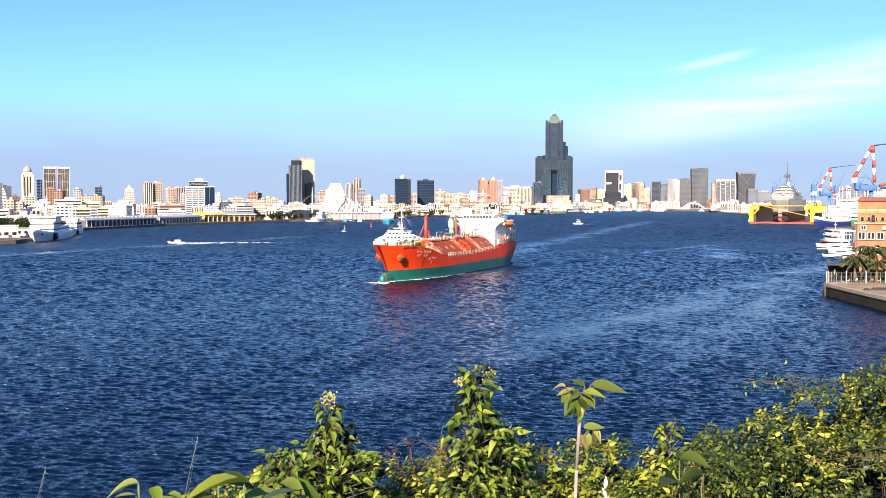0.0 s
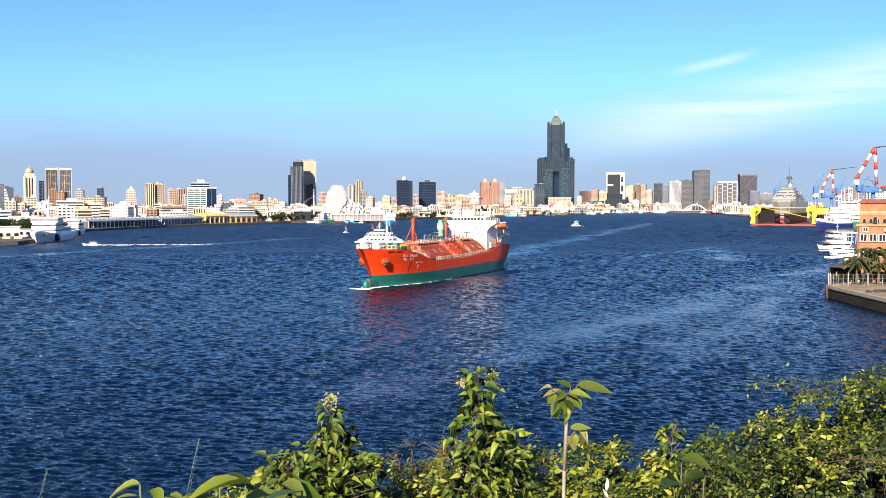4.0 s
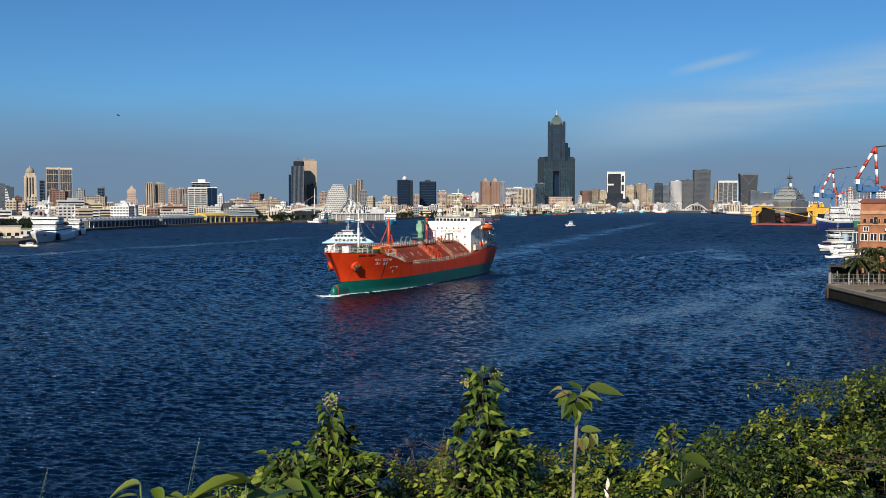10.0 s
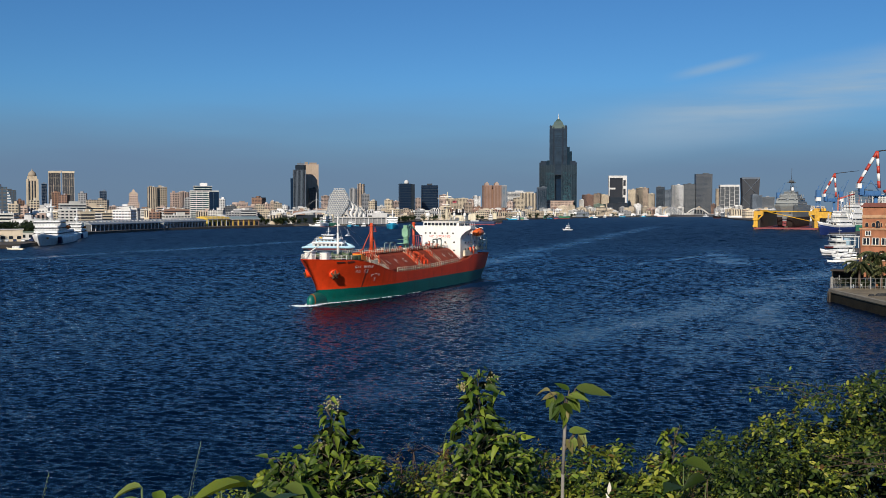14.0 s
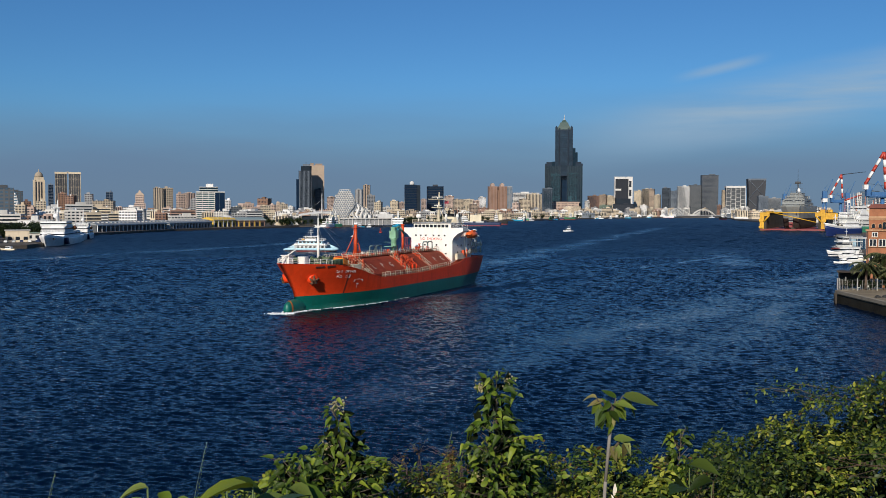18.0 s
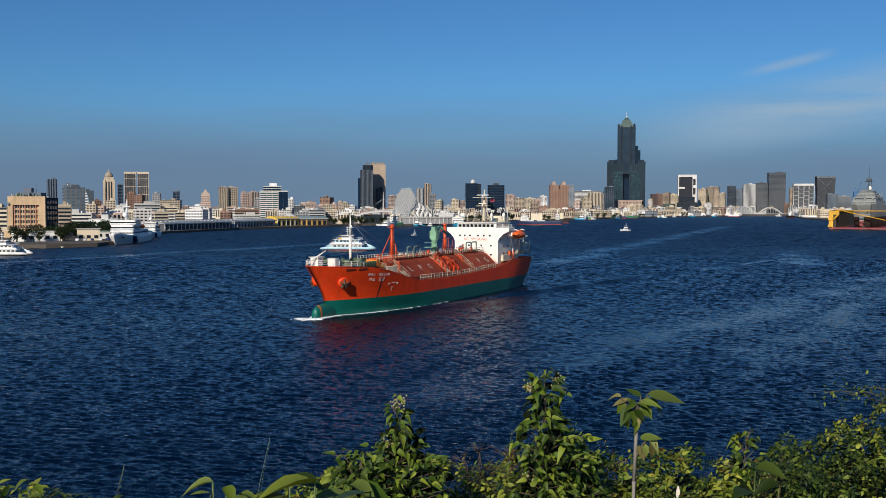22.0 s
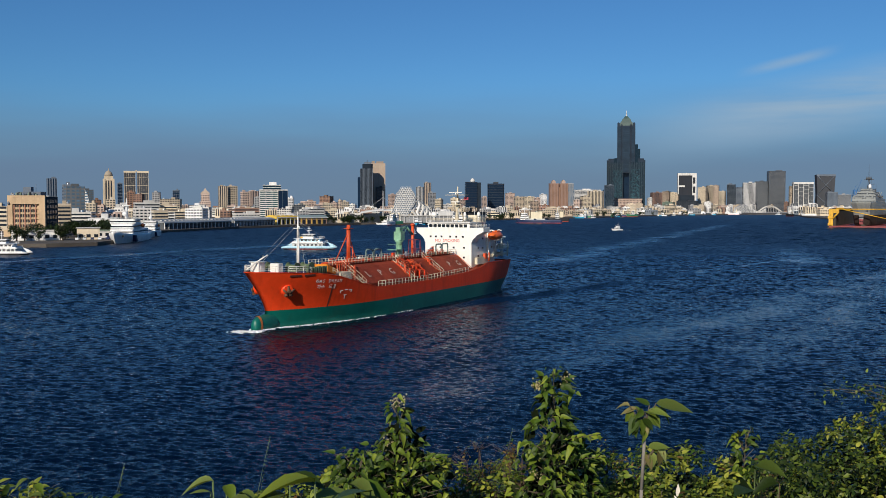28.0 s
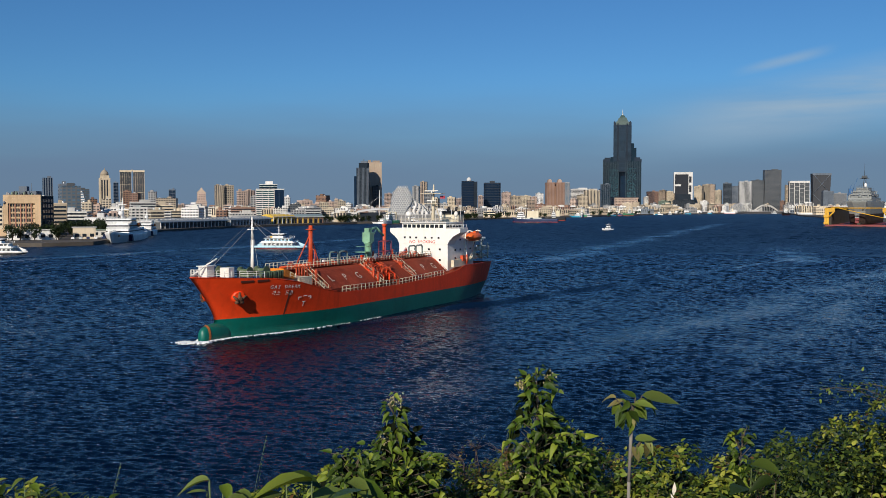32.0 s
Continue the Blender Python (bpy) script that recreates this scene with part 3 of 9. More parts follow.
building(882, 2011, 28.7, 22.9, 58.0, -48, "slate", "band", "sky")
building(690, 1512, 30.6, 24.5, 39.2, -10, "pale", "grid", "dark")
building(784, 1622, 54.4, 43.5, 46.3, -5, "grey", "grid", "dark")
building(-801, 1512, 29.6, 23.7, 39.6, 50, "grey", "grid", "dark")
building(-431, 905, 17.5, 10.3, 37.5, 36, "dark", "grid", "sky", name="apartment_building", label="dark grey apartment block with pale balconies")
building(-452, 934, 9.3, 8.4, 40.2, 35, "slate", "grid", "dark")
building(-393, 804, 11.2, 7.8, 20.3, 34, "beige", "band", "dark")
building(-907, 1808, 17.8, 16.1, 73.8, 33, "slate", "vert", "blue", name="office_tower")
building(-394, 704, 10.8, 8.6, 17.8, 15, "cream", "band", "dark")
building(-527, 909, 21.5, 17.2, 24.9, 50, "pink", "grid", "dark")
building(-669, 1307, 16.5, 13.2, 33.6, 19, "pale", "grid", "dark")
building(-551, 1205, 12.3, 9.9, 22.8, 10, "cream", "grid", "dark")
building(-560, 1254, 9.9, 7.9, 20.0, 7, "pink", "grid", "dark")
building(-569, 1305, 11.7, 9.4, 28.0, 33, "cream", "grid", "dark")
building(-470, 1104, 10.8, 8.7, 17.1, 10, "pale", "grid", "dark")
building(-769, 1705, 13.3, 10.6, 31.1, 35, "brown", "grid", "dark")


# ---- landmark towers ----
def landmark_85():
    """The tallest tower: a shaft on two lower wings with a gap between their feet."""
    x, y = 402, 3430
    stone, gl = surface("tower_stone", (0.013, 0.026, 0.046), 0.6, var=0.2, scale=12, spec=0.15), glass_mat("teal")
    t = thing("skyscraper", pose(x, y, 2, 0, 0, -8), "very tall grey-green glass skyscraper with stepped wings and a spire", "skyscraper")
    for sx in (-1, 1):
        lo, hi = (12, 66) if sx > 0 else (-66, -12)
        w = part("wing", Shape().box(lo, hi, -24, 24, 0, 176), gl, t)
        part("wing_top", Shape().box(lo + (4 if sx < 0 else 30), hi - (30 if sx < 0 else 4), -22, 22, 176, 190).box(lo - 1, lo + 5, -24.6, 24, 176, 184).box(hi - 5, hi + 1, -24.6, 24, 176, 184), stone, w)
        g = Shape()
        for k in range(48):
            g.box(lo - 0.4, hi + 0.4, -24.4, 24.4, 8 + k * 3.5, 9.3 + k * 3.5)
        for i in range(10):
            xx = lo + (hi - lo) * i / 9
            g.box(xx - 0.9, xx + 0.9, -24.9, -24, 4, 176)
        tagged(part("spandrel", g, surface("tower_teal", (0.012, 0.030, 0.046), 0.5, var=0.35, scale=14, spec=0.2), w), kind="stuff")
    # pale teal panes on the wings' inner bays: glints put into glass colour
    rp = random.Random(17)
    panes = Shape()
    for k in range(40):
        for i in range(9):
            for x0 in (-44, 17):
                if rp.random() < 0.5:
                    xx, zz = x0 + i * 3.3, 12 + k * 3.5
                    panes.box(xx, xx + rp.choice((2.2, 2.6, 5.2)), -25.1, -24.6, zz, zz + 1.8)
    tagged(part("window", panes, glass("glass_glint_teal", (0.045, 0.12, 0.15)), t), kind="stuff")
    part("low_block", Shape().box(-84, -50, -40, 10, 0, 66).box(-80, -56, -36, 6, 66, 78), glass_mat("blue"), t)
    bands = Shape()
    for k in range(18):
        bands.box(-84.4, -49.6, -40.4, 10.4, 4 + k * 3.5, 4.9 + k * 3.5)
    tagged(part("spandrel", bands, wall_mat("slate"), t), kind="stuff")
    part("shaft", Shape().box(-31, 31, -23, 23, 140, 306), stone, t)
    # back of the gap in dark glass: its shade is put into colour
    part("recess", Shape().box(-12, 12, 6, 20, 0, 140), glass_mat("blue"), t)
    g = Shape()
    for k in range(48):
        g.box(-13, 13, -23.5, -22.5, 144 + k * 3.3, 145.9 + k * 3.3)
        for xx in (-24, 24):
            g.box(xx - 5, xx + 5, -23.5, -22.5, 144 + k * 3.3, 145.9 + k * 3.3)
        g.box(-31.5, -30.5, -16, 16, 144 + k * 3.3, 145.9 + k * 3.3).box(30.5, 31.5, -16, 16, 144 + k * 3.3, 145.9 + k * 3.3)
    tagged(part("window", g, glass("glass_tower", (0.028, 0.050, 0.076)), t), kind="stuff")
    for sx in (-1, 1):
        part("corner_pier", Shape().box(sx * 40 - 9, sx * 40 + 9, -20, 20, 170, 186 if sx < 0 else 224).box(sx * 35 - 6, sx * 35 + 6, -16, 16, 180, 192 if sx < 0 else 240), gl, t)
        for i in range(6):
            xx = sx * 16.5 + (i - 2.5) * 0.9
            part("fin", Shape().box(xx - 0.3, xx + 0.3, -24.2, -23, 140, 312), stone, t)
    green = surface("crown_green", (0.045, 0.085, 0.08), 0.5, var=0.25, scale=8, spec=0.2)
    for sx in (-1, 1):
        for sy in (-1, 1):
            part("corner_turret", Shape().box(sx * 27 - 4, sx * 27 + 4, sy * 19 - 4, sy * 19 + 4, 306, 315).prism([(sx * 27 - 3, sy * 19 - 3), (sx * 27 + 3, sy * 19 - 3), (sx * 27 + 3, sy * 19 + 3), (sx * 27 - 3, sy * 19 + 3)], 315, 319, top=0.2), stone, t)
    part("crown", Shape().prism([(-24, -19), (24, -19), (24, 19), (-24, 19)], 306, 318, top=0.90).prism([(-19, -15), (19, -15), (19, 15), (-19, 15)], 318, 332, top=0.70).prism([(-11, -9), (11, -9), (11, 9), (-11, 9)], 332, 341, top=0.45), green, t)
    part("spire", Shape().tube((0, 0, 340), (0, 0, 347), 3.0, 2.2, 8).tube((0, 0, 347), (0, 0, 361), 1.6, 0.4), wall_mat("white"), t)
    part("podium", Shape().box(-55, 55, -58, -28, 0, 44).box(-58, 58, -60, -26, 44, 47), wall_mat("pink"), t)
    s = Shape()
    for k in range(7):
        for i in range(22):
            s.box(-53 + i * 4.9, -50.5 + i * 4.9, -58.4, -57.5, 6 + k * 5.4, 8.6 + k * 5.4)
    part("window", s, glass_mat("dark"), t)


landmark_85()


def tower(x, y, turn, label, name="office_tower"):
    return thing(name, pose(x, y, 2.1, 0, 0, turn), label, "tower")


def windows(parent, s, mat):
    return tagged(part("window", s, mat, parent), kind="stuff")


def spire_tower():
    t = tower(-880, 2010, 24, "beige stone tower with a rounded stepped crown", "apartment_tower")
    part("wall", Shape().box(-11, 11, -11, 11, 0, 78), wall_mat("beige"), t)
    part("shoulder", Shape().box(-9.5, 9.5, -9.5, 9.5, 78, 86).box(-12, -8, -12, -8, 0, 80).box(8, 12, -12, -8, 0, 80), wall_mat("cream"), t)
    part("crown", Shape().lathe([(8.5, 86), (8.5, 89), (7.2, 93), (4.5, 96), (1.2, 98), (0.4, 103)], 14), wall_mat("beige"), t)
    s = Shape()
    for i in (-5.4, 0, 5.4):
        s.box(i - 1.3, i + 1.3, -11.3, -10.5, 4, 76).box(-11.3, -10.5, i - 1.3, i + 1.3, 4, 76).box(10.5, 11.3, i - 1.3, i + 1.3, 4, 76)
    windows(t, s, glass_mat("dark"))


def twin_tower():
    t = tower(-822, 2020, 22, "dark twin tower with pale stone frames and an arch on top", "apartment_tower")
    for sx in (-1, 1):
        part("wall", Shape().box(sx * 13.5 - 11.5, sx * 13.5 + 11.5, -11, 11, 0, 94), wall_mat("black"), t)
        f = Shape()
        for i in range(6):
            xx = sx * 13.5 - 11.5 + i * 4.6
            f.box(xx - 0.16, xx + 0.16, -11.5, -11, 0, 92)
        for k in range(5):
            f.box(sx * 13.5 - 11.5, sx * 13.5 + 11.5, -11.3, -11, 14 + k * 17, 14.6 + k * 17)
        for k in range(4):
            yy = -11 + k * 7.3
            f.box(sx * 25 - 0.4, sx * 25 + 0.4, yy - 0.3, yy + 0.3, 0, 92)
        f.box(sx * 13.5 - 12.5, sx * 13.5 + 12.5, -12, 12, 93, 97)
        part("stone_frame", f, wall_mat("cream"), t)
    part("arch", Shape().rod([(-4, -10, 92), (-2.6, -10, 96), (0, -10, 97.5), (2.6, -10, 96), (4, -10, 92)], 1.2, 8), wall_mat("cream"), t)


def pagoda_tower():
    t = tower(-632, 1910, 18, "pinkish stepped tower with a pointed roof", "apartment_tower")
    part("wall", Shape().box(-11, 11, -10, 10, 0, 30).box(-8.5, 8.5, -8.5, 8.5, 30, 46), wall_mat("pink"), t)
    part("roof", Shape().prism([(-9.5, -9.5), (9.5, -9.5), (9.5, 9.5), (-9.5, 9.5)], 46, 51, top=0.55).prism([(-4, -4), (4, -4), (4, 4), (-4, 4)], 51, 57, top=0.15), wall_mat("tan"), t)
    s = Shape()
    facade(s, 22, 20, 30, 2, 3.4, 3.6, "grid")
    facade(s, 17, 17, 16, 30, 3.4, 3.4, "grid")
    windows(t, s, glass_mat("dark"))


def glass_tower():
    t = tower(-438, 1712, 14, "white and glass office tower with a teal upper block")
    green_glass = glass("glass_green", (0.035, 0.085, 0.095))
    part("wall", Shape().box(-25, 8, -13, 13, 0, 50), green_glass, t)
    part("upper_block", Shape().box(-19, 13, -11, 11, 50, 58.5), glass_mat("teal"), t)
    part("roof_block", Shape().box(-8, 5, -8, 8, 58.5, 64), wall_mat("white"), t)
    bands = Shape().box(-25.4, 25.4, -13.6, 13.4, 48.6, 50.2).box(-19.3, 13.3, -11.3, 11.3, 53.6, 54.4).box(-19.3, 13.3, -11.3, 11.3, 57.6, 58.6)
    for k in range(13):
        bands.box(-25.3, 8, -13.5, 13.3, 2.2 + k * 3.7, 3.5 + k * 3.7)
    for x in (-25, -14, -3, 7.6):
        bands.box(x - 0.4, x + 0.4, -13.6, -13, 0, 49)
    tagged(part("spandrel", bands, wall_mat("pale"), t), kind="stuff")
    part("curtain_wall", Shape().box(8.05, 25.3, -13.3, 13.3, 0, 48.4), glass_mat("blue"), t)
    part("mullion", Shape().box(16, 16.4, -13.6, -13.3, 0, 48).box(24.9, 25.5, -13.6, -13.2, 0, 48.4), wall_mat("slate"), t)


def slim_pair():
    t = tower(-311, 2012, 6, "dark glass high-rise with fluted sides and stepped top")
    part("wall", Shape().box(-15, 12, -15, 15, 0, 100, c=4).box(-10, 12, -12, 12, 100, 110, c=4), glass_mat("dark"), t)
    for i in range(10):
        xx = -13 + i * 2.7
        part("fin", Shape().box(xx - 0.38, xx + 0.38, -15.5, -14.8, 0, 100), wall_mat("slate"), t)
    part("side_bay", Shape().box(-20, -14, -11, 13, 0, 82), glass_mat("blue"), t)
    part("crown", Shape().box(-6, 8, -8, 8, 110, 114).tube((0, 0, 114), (0, 0, 119), 0.5), wall_mat("slate"), t)
    u = tower(-298, 2075, 8, "tall beige tower with rows of windows near its crown")
    part("wall", Shape().box(-17, 17, -14, 14, 0, 114), wall_mat("tan"), u)
    part("crown", Shape().box(-13, -6, -13, 13, 114, 119).box(-3, 13, -13, 13, 114, 118), wall_mat("tan"), u)
    s = Shape()
    for i in range(7):
        s.box(-14 + i * 4.2, -12 + i * 4.2, -14.3, -13.5, 104, 110)
    facade(s, 26, 26, 96, 4, 3.6, 6.5, "vert")
    windows(u, s, wall_mat("beige"))


def honeycomb_towers():
    t = thing("concert_hall", pose(-131, 1150, 2.1, 0, 0, 6), "white honeycomb concert hall towers beside the water", "concert hall")
    white, dark = wall_mat("white"), wall_mat("slate")
    prof = [(-27, 0), (-21, 4), (-17, 10), (-14, 18), (-13, 27), (-11, 35), (-6, 40.5), (6.5, 40.5), (11.5, 35), (12.8, 28), (11.5, 21), (6.5, 15), (3, 9), (2.5, 0)]
    part("honeycomb_tower", Shape().rings([[(a, yy, b) for a, b in prof] for yy in (-7, 7)], smooth=False), dark, t)
    h = Shape()
    for r in range(17):
        for c in range(23):
            xx, zz = -32 + c * 2.1 + (r % 2) * 1.05, 3 + r * 2.4
            if np.interp(zz, [0, 4, 10, 18, 27, 35, 40], [-26, -20, -16, -13, -12, -10, -6]) < xx < np.interp(zz, [0, 9, 15, 21, 28, 35, 40], [1.6, 2.0, 5.5, 10.5, 11.8, 10.5, 6]):
                ring = [(xx + 1.15 * math.cos(q), -7.25, zz + 1.35 * math.sin(q)) for q in [0.5236 + k * 1.0472 for k in range(7)]]
                h.rod(ring, 0.27, 4)
    tagged(part("honeycomb", h, white, t), kind="stuff")
    for k, (cx, hgt, lean) in enumerate(((8.5, 22, 1.6), (13.5, 29, 1.8), (18, 27, 1.7), (22.5, 25, 1.6), (27, 22, 1.5), (31, 17, 1.3))):
        rows = []
        for j in range(13):
            zz = hgt * j / 12
            off = lean * 1.3 * math.sin(j * 0.75 + k * 0.5) + cx - 0.35 * j
            w = 1.55 - 0.04 * j
            rows.append([(off - w, -5, zz), (off + w, -5, zz), (off + w, 5, zz), (off - w, 5, zz)])
        part("wave_wall", Shape().rings(rows, smooth=True), white, t)
        rows = [[(p[0] + 3.4, p[1] - 0.3 + (p[1] > 0) * 0.3, p[2]) for p in r] for r in rows]
        part("wave_edge", Shape().rings([[(r[0][0] - 0.5, -5.6, r[0][2]), (r[0][0] + 0.5, -5.6, r[0][2]), (r[0][0] + 0.5, -5.0, r[0][2]), (r[0][0] - 0.5, -5.0, r[0][2])] for r in rows]), dark, t)
    part("low_wing", Shape().box(3, 44, -4, 10, 0, 7).box(40, 58, -8, 8, 0, 13), white, t)
    hall = thing("exhibition_roof", pose(-162, 1165, 2.1, 0, 0, 5), "low white shell roof with a tall mast", "pavilion")
    rows = []
    for j in range(9):
        xx = -26 + 52 * j / 8
        zz = 12 + 3.2 * math.cos((j - 4) * 0.33) + 0.20 * j
        rows.append([(xx, -14, zz - 1.8), (xx, 0, zz), (xx, 14, zz - 1.8), (xx, 14, zz - 2.6), (xx, -14, zz - 2.8)])
    part("shell", Shape().rings(rows), white, hall)
    part("glass_wall", Shape().box(-22, 22, -10, 10, 0, 10.5), glass_mat("dark"), hall)
    part("mast", Shape().tube((2, -12, 0), (2, -12, 38), 1.1, 0.3).tube((-22, -12, 12), (2, -12, 30), 0.15, n=4).tube((26, -12, 13), (2, -12, 30), 0.15, n=4), white, hall)
    pier = thing("pier_hall", pose(-110, 1108, 2.1, 0, 0, 5), "long low glazed pier hall", "hall")
    part("roof", Shape().box(-38, 40, -8, 8, 7.4, 8.4), wall_mat("pale"), pier)
    part("wall", Shape().box(-36, 38, -6, 6, 0, 7.4), wall_mat("grey"), pier)
    for i in range(16):
        part("column", Shape().box(-37 + i * 5, -36.4 + i * 5, -7.6, -7.0, 0, 7.4), wall_mat("white"), pier)


def dark_towers():
    t = tower(-86, 2015, 6, "dark blue glass tower with a white dome")
    part("wall", Shape().box(-16, 9, -14, 14, 0, 71), glass_mat("blue"), t)
    part("side_wall", Shape().box(9.2, 17, -12, 14, 0, 70), glass_mat("dark"), t)
    part("dome", Shape().lathe([(5, 71), (5, 74), (4, 77), (1.5, 79), (0.3, 79.5)], 14), wall_mat("white"), t)
    f = Shape()
    for k in range(20):
        f.box(-16.3, 9.3, -14.3, 14.3, 3 + k * 3.5, 3.6 + k * 3.5)
    tagged(part("spandrel", f, wall_mat("black"), t), kind="stuff")
    u = tower(-39, 2118, 4, "black glass tower with dark horizontal bands")
    part("wall", Shape().box(-18.5, 18.5, -15, 15, 0, 70, c=3), glass_mat("blue"), u)
    part("roof_house", Shape().box(-5, 6, -6, 6, 70, 74), wall_mat("black"), u)
    f = Shape()
    for k in range(19):
        f.box(-18.3, 18.3, -15.3, 15.3, 3 + k * 3.6, 3.5 + k * 3.6)
    tagged(part("spandrel", f, wall_mat("black"), u), kind="stuff")


def brown_pair():
    t = tower(119, 2515, 8, "brown brick twin residential tower", "apartment_tower")
    for sx in (-1, 1):
        part("wall", Shape().box(sx * 13 - 11, sx * 13 + 11, -12, 12, 0, 80), surface("wall_rose", (0.27, 0.18, 0.145), 0.85, var=0.16, scale=9, streak=0.3, spec=0.15), t)
        part("roof_block", Shape().box(sx * 13 - 6, sx * 13 + 4, -8, 8, 80, 86).box(sx * 13 - 3, sx * 13 + 2, -5, 5, 86, 89), wall_mat("pink"), t)
        s = Shape()
        for i in range(6):
            xx = sx * 13 - 9.5 + i * 3.8
            s.box(xx - 0.7, xx + 0.7, -12.3, -11.7, 3, 78)
        windows(t, s, wall_mat("brown"))
    part("link", Shape().box(-2.5, 2.5, -8, 8, 0, 70), wall_mat("brown"), t)


def frame_tower():
    t = tower(598, 3330, -6, "black glass tower in a white angular frame")
    part("wall", Shape().box(-27, 27, -18, 18, 0, 128), wall_mat("black"), t)
    f = Shape().box(-31, 31, -20, 20, 126, 134).box(-31, -28, -20, 20, 62, 126).box(17, 31, -20, 20, 40, 126).box(-28, -8, -18.6, -18, 86, 92)
    part("white_frame", f, wall_mat("white"), t)
    part("panel", Shape().box(19, 27, -20.5, -20, 98, 119).box(19, 27, -20.5, -20, 66, 88), wall_mat("black"), t)
    part("glass_base", Shape().box(-26, 24, -26, -18, 0, 58), glass_mat("dark"), t)
    u = tower(1017, 3425, -6, "dark tower with white zigzag framing", "apartment_tower")
    part("wall", Shape().box(-32, 32, -18, 18, 0, 98), wall_mat("dark"), u)
    f = Shape().box(-34, 34, -19, 19, 98, 105)
    for i in range(5):
        xx = -34 + i * 17
        f.box(xx - 0.8, xx + 0.8, -19, -18, 0, 98)
    for k in range(13):
        f.box(-33 + 17 * (k % 2), -16 + 17 * (k % 2), -18.7, -18, 5 + k * 7.3, 5.6 + k * 7.3).box(1 + 17 * (k % 2), 16 + 17 * (k % 2), -18.7, -18, 5 + k * 7.3, 5.6 + k * 7.3)
    part("white_frame", f, wall_mat("white"), u)
    v = tower(1123, 3520, -5, "dark glass tower with crossed bracing")
    part("wall", Shape().prism([(-32, -18), (32, -18), (32, 18), (-32, 18)], 0, 60, top=0.9).prism([(-28.8, -16.2), (28.8, -16.2), (28.8, 16.2), (-28.8, 16.2)], 60, 134, top=1.12), wall_mat("black"), v)
    b = Shape()
    for a in (-1, 1):
        b.tube((a * 31, -18.5, 60), (-a * 31, -18.5, 132), 1.0, n=4).tube((a * 31, -18.5, 2), (-a * 31, -18.5, 60), 1.0, n=4)
    b.box(-32.4, 32.4, -18.8, -18, 128, 134.5)
    part("brace", b, wall_mat("slate"), v)
    w = tower(1015, 3180, 0, "low white steel arch bridge with lattice", "arch_bridge")
    w.location = (807, 3050, 2.1 - 3.9)
    a = Shape()
    for off in (0, 12):
        pts = [(-40 + 80 * k / 16, off, 3 + 22 * math.sin(math.pi * k / 16)) for k in range(17)]
        a.rod(pts, 1.3, 6)
        for p in pts[1:-1]:
            a.tube((p[0], off, 6), p, 0.5, n=4)
    part("arch", a, wall_mat("pale"), w)
    part("deck", Shape().box(-60, 60, -1, 13, 3.9, 6.5), wall_mat("grey"), w)
    part("glass_hall", Shape().rings([[(-36 + 72 * k / 12, yy, 4 + 16 * math.sin(math.pi * (k + 0.2) / 12.4) * q) for k in range(13) for q in ((1,) if j else (0.98,))] for j, yy in enumerate((4, 10))], closed=True), glass_mat("dark"), w)
    n = tower(738, 3022, 0, "white lattice shell hall on the waterfront", "shell_hall")
    n.scale = (1.12, 1.1, 1.0)
    part("shell", Shape().rings([[(-42 + 7 * i, 8 * math.cos(q), (15 + 11 * math.sin(i * 0.52)) * max(0.0, math.sin(q))) for q in [math.pi * k / 6 for k in range(7)]] for i in range(13)], closed=False, caps=False), wall_mat("slate"), n)
    lat = Shape()
    for i in range(12):
        for k in range(5):
            h0, h1 = 15 + 11 * math.sin(i * 0.52), 15 + 11 * math.sin((i + 1) * 0.52)
            z0, z1 = h0 * k / 5, h1 * (k + 1) / 5
            lat.tube((-42 + 7 * i, -9, z0), (-35 + 7 * i, -9, z1), 0.7, n=4).tube((-35 + 7 * i, -9, h1 * k / 5), (-42 + 7 * i, -9, h0 * (k + 1) / 5), 0.7, n=4)
    tagged(part("lattice", lat, wall_mat("white"), n), kind="stuff")


for make in (spire_tower, twin_tower, pagoda_tower, glass_tower, slim_pair, honeycomb_towers, dark_towers, brown_pair, frame_tower):
    make()


def dome_tents():
    for k, az in enumerate((9.9, 10.35, 11.1, 11.8, 12.5, 13.1)):
        x, y = polar(az, along(SHORE, az) + 12)
        t = thing("dome_tent", pose(x, y, 2.1), "white dome tent on the far waterfront", "tent", "dome tents on the far quay")
        part("canopy", Shape().lathe([(8, 0), (7.8, 2.6), (6.8, 4.6), (5, 6.2), (2.5, 7.2), (0.3, 7.6)], 16), wall_mat("white"), t)
        part("doorway", Shape().box(-2, 2, -8.2, -6.5, 0, 3.2), wall_mat("slate"), t)


def curved_tower():
    t = tower(-603, 1300, 22, "white curved office tower with a sloping glass front")
    prof = [(-5.5, 0), (-5.5, 45), (-3.5, 45.5), (-0.5, 43), (2.4, 37), (4.4, 28), (5.4, 16), (5.6, 0)]
    part("wall", Shape().rings([[(a, yy, b) for a, b in prof] for yy in (-6, 6)], smooth=False), wall_mat("white"), t)
    s = Shape()
    for k in range(11):
        z = 3 + k * 3.7
        s.box(-4.8, float(np.interp(z, (0, 16, 28, 37, 43), (5.2, 5.0, 3.9, 1.9, -1.0))), -6.15, -5.8, z, z + 1.9)
    windows(t, s, glass_mat("sky"))


dome_tents()
curved_tower()


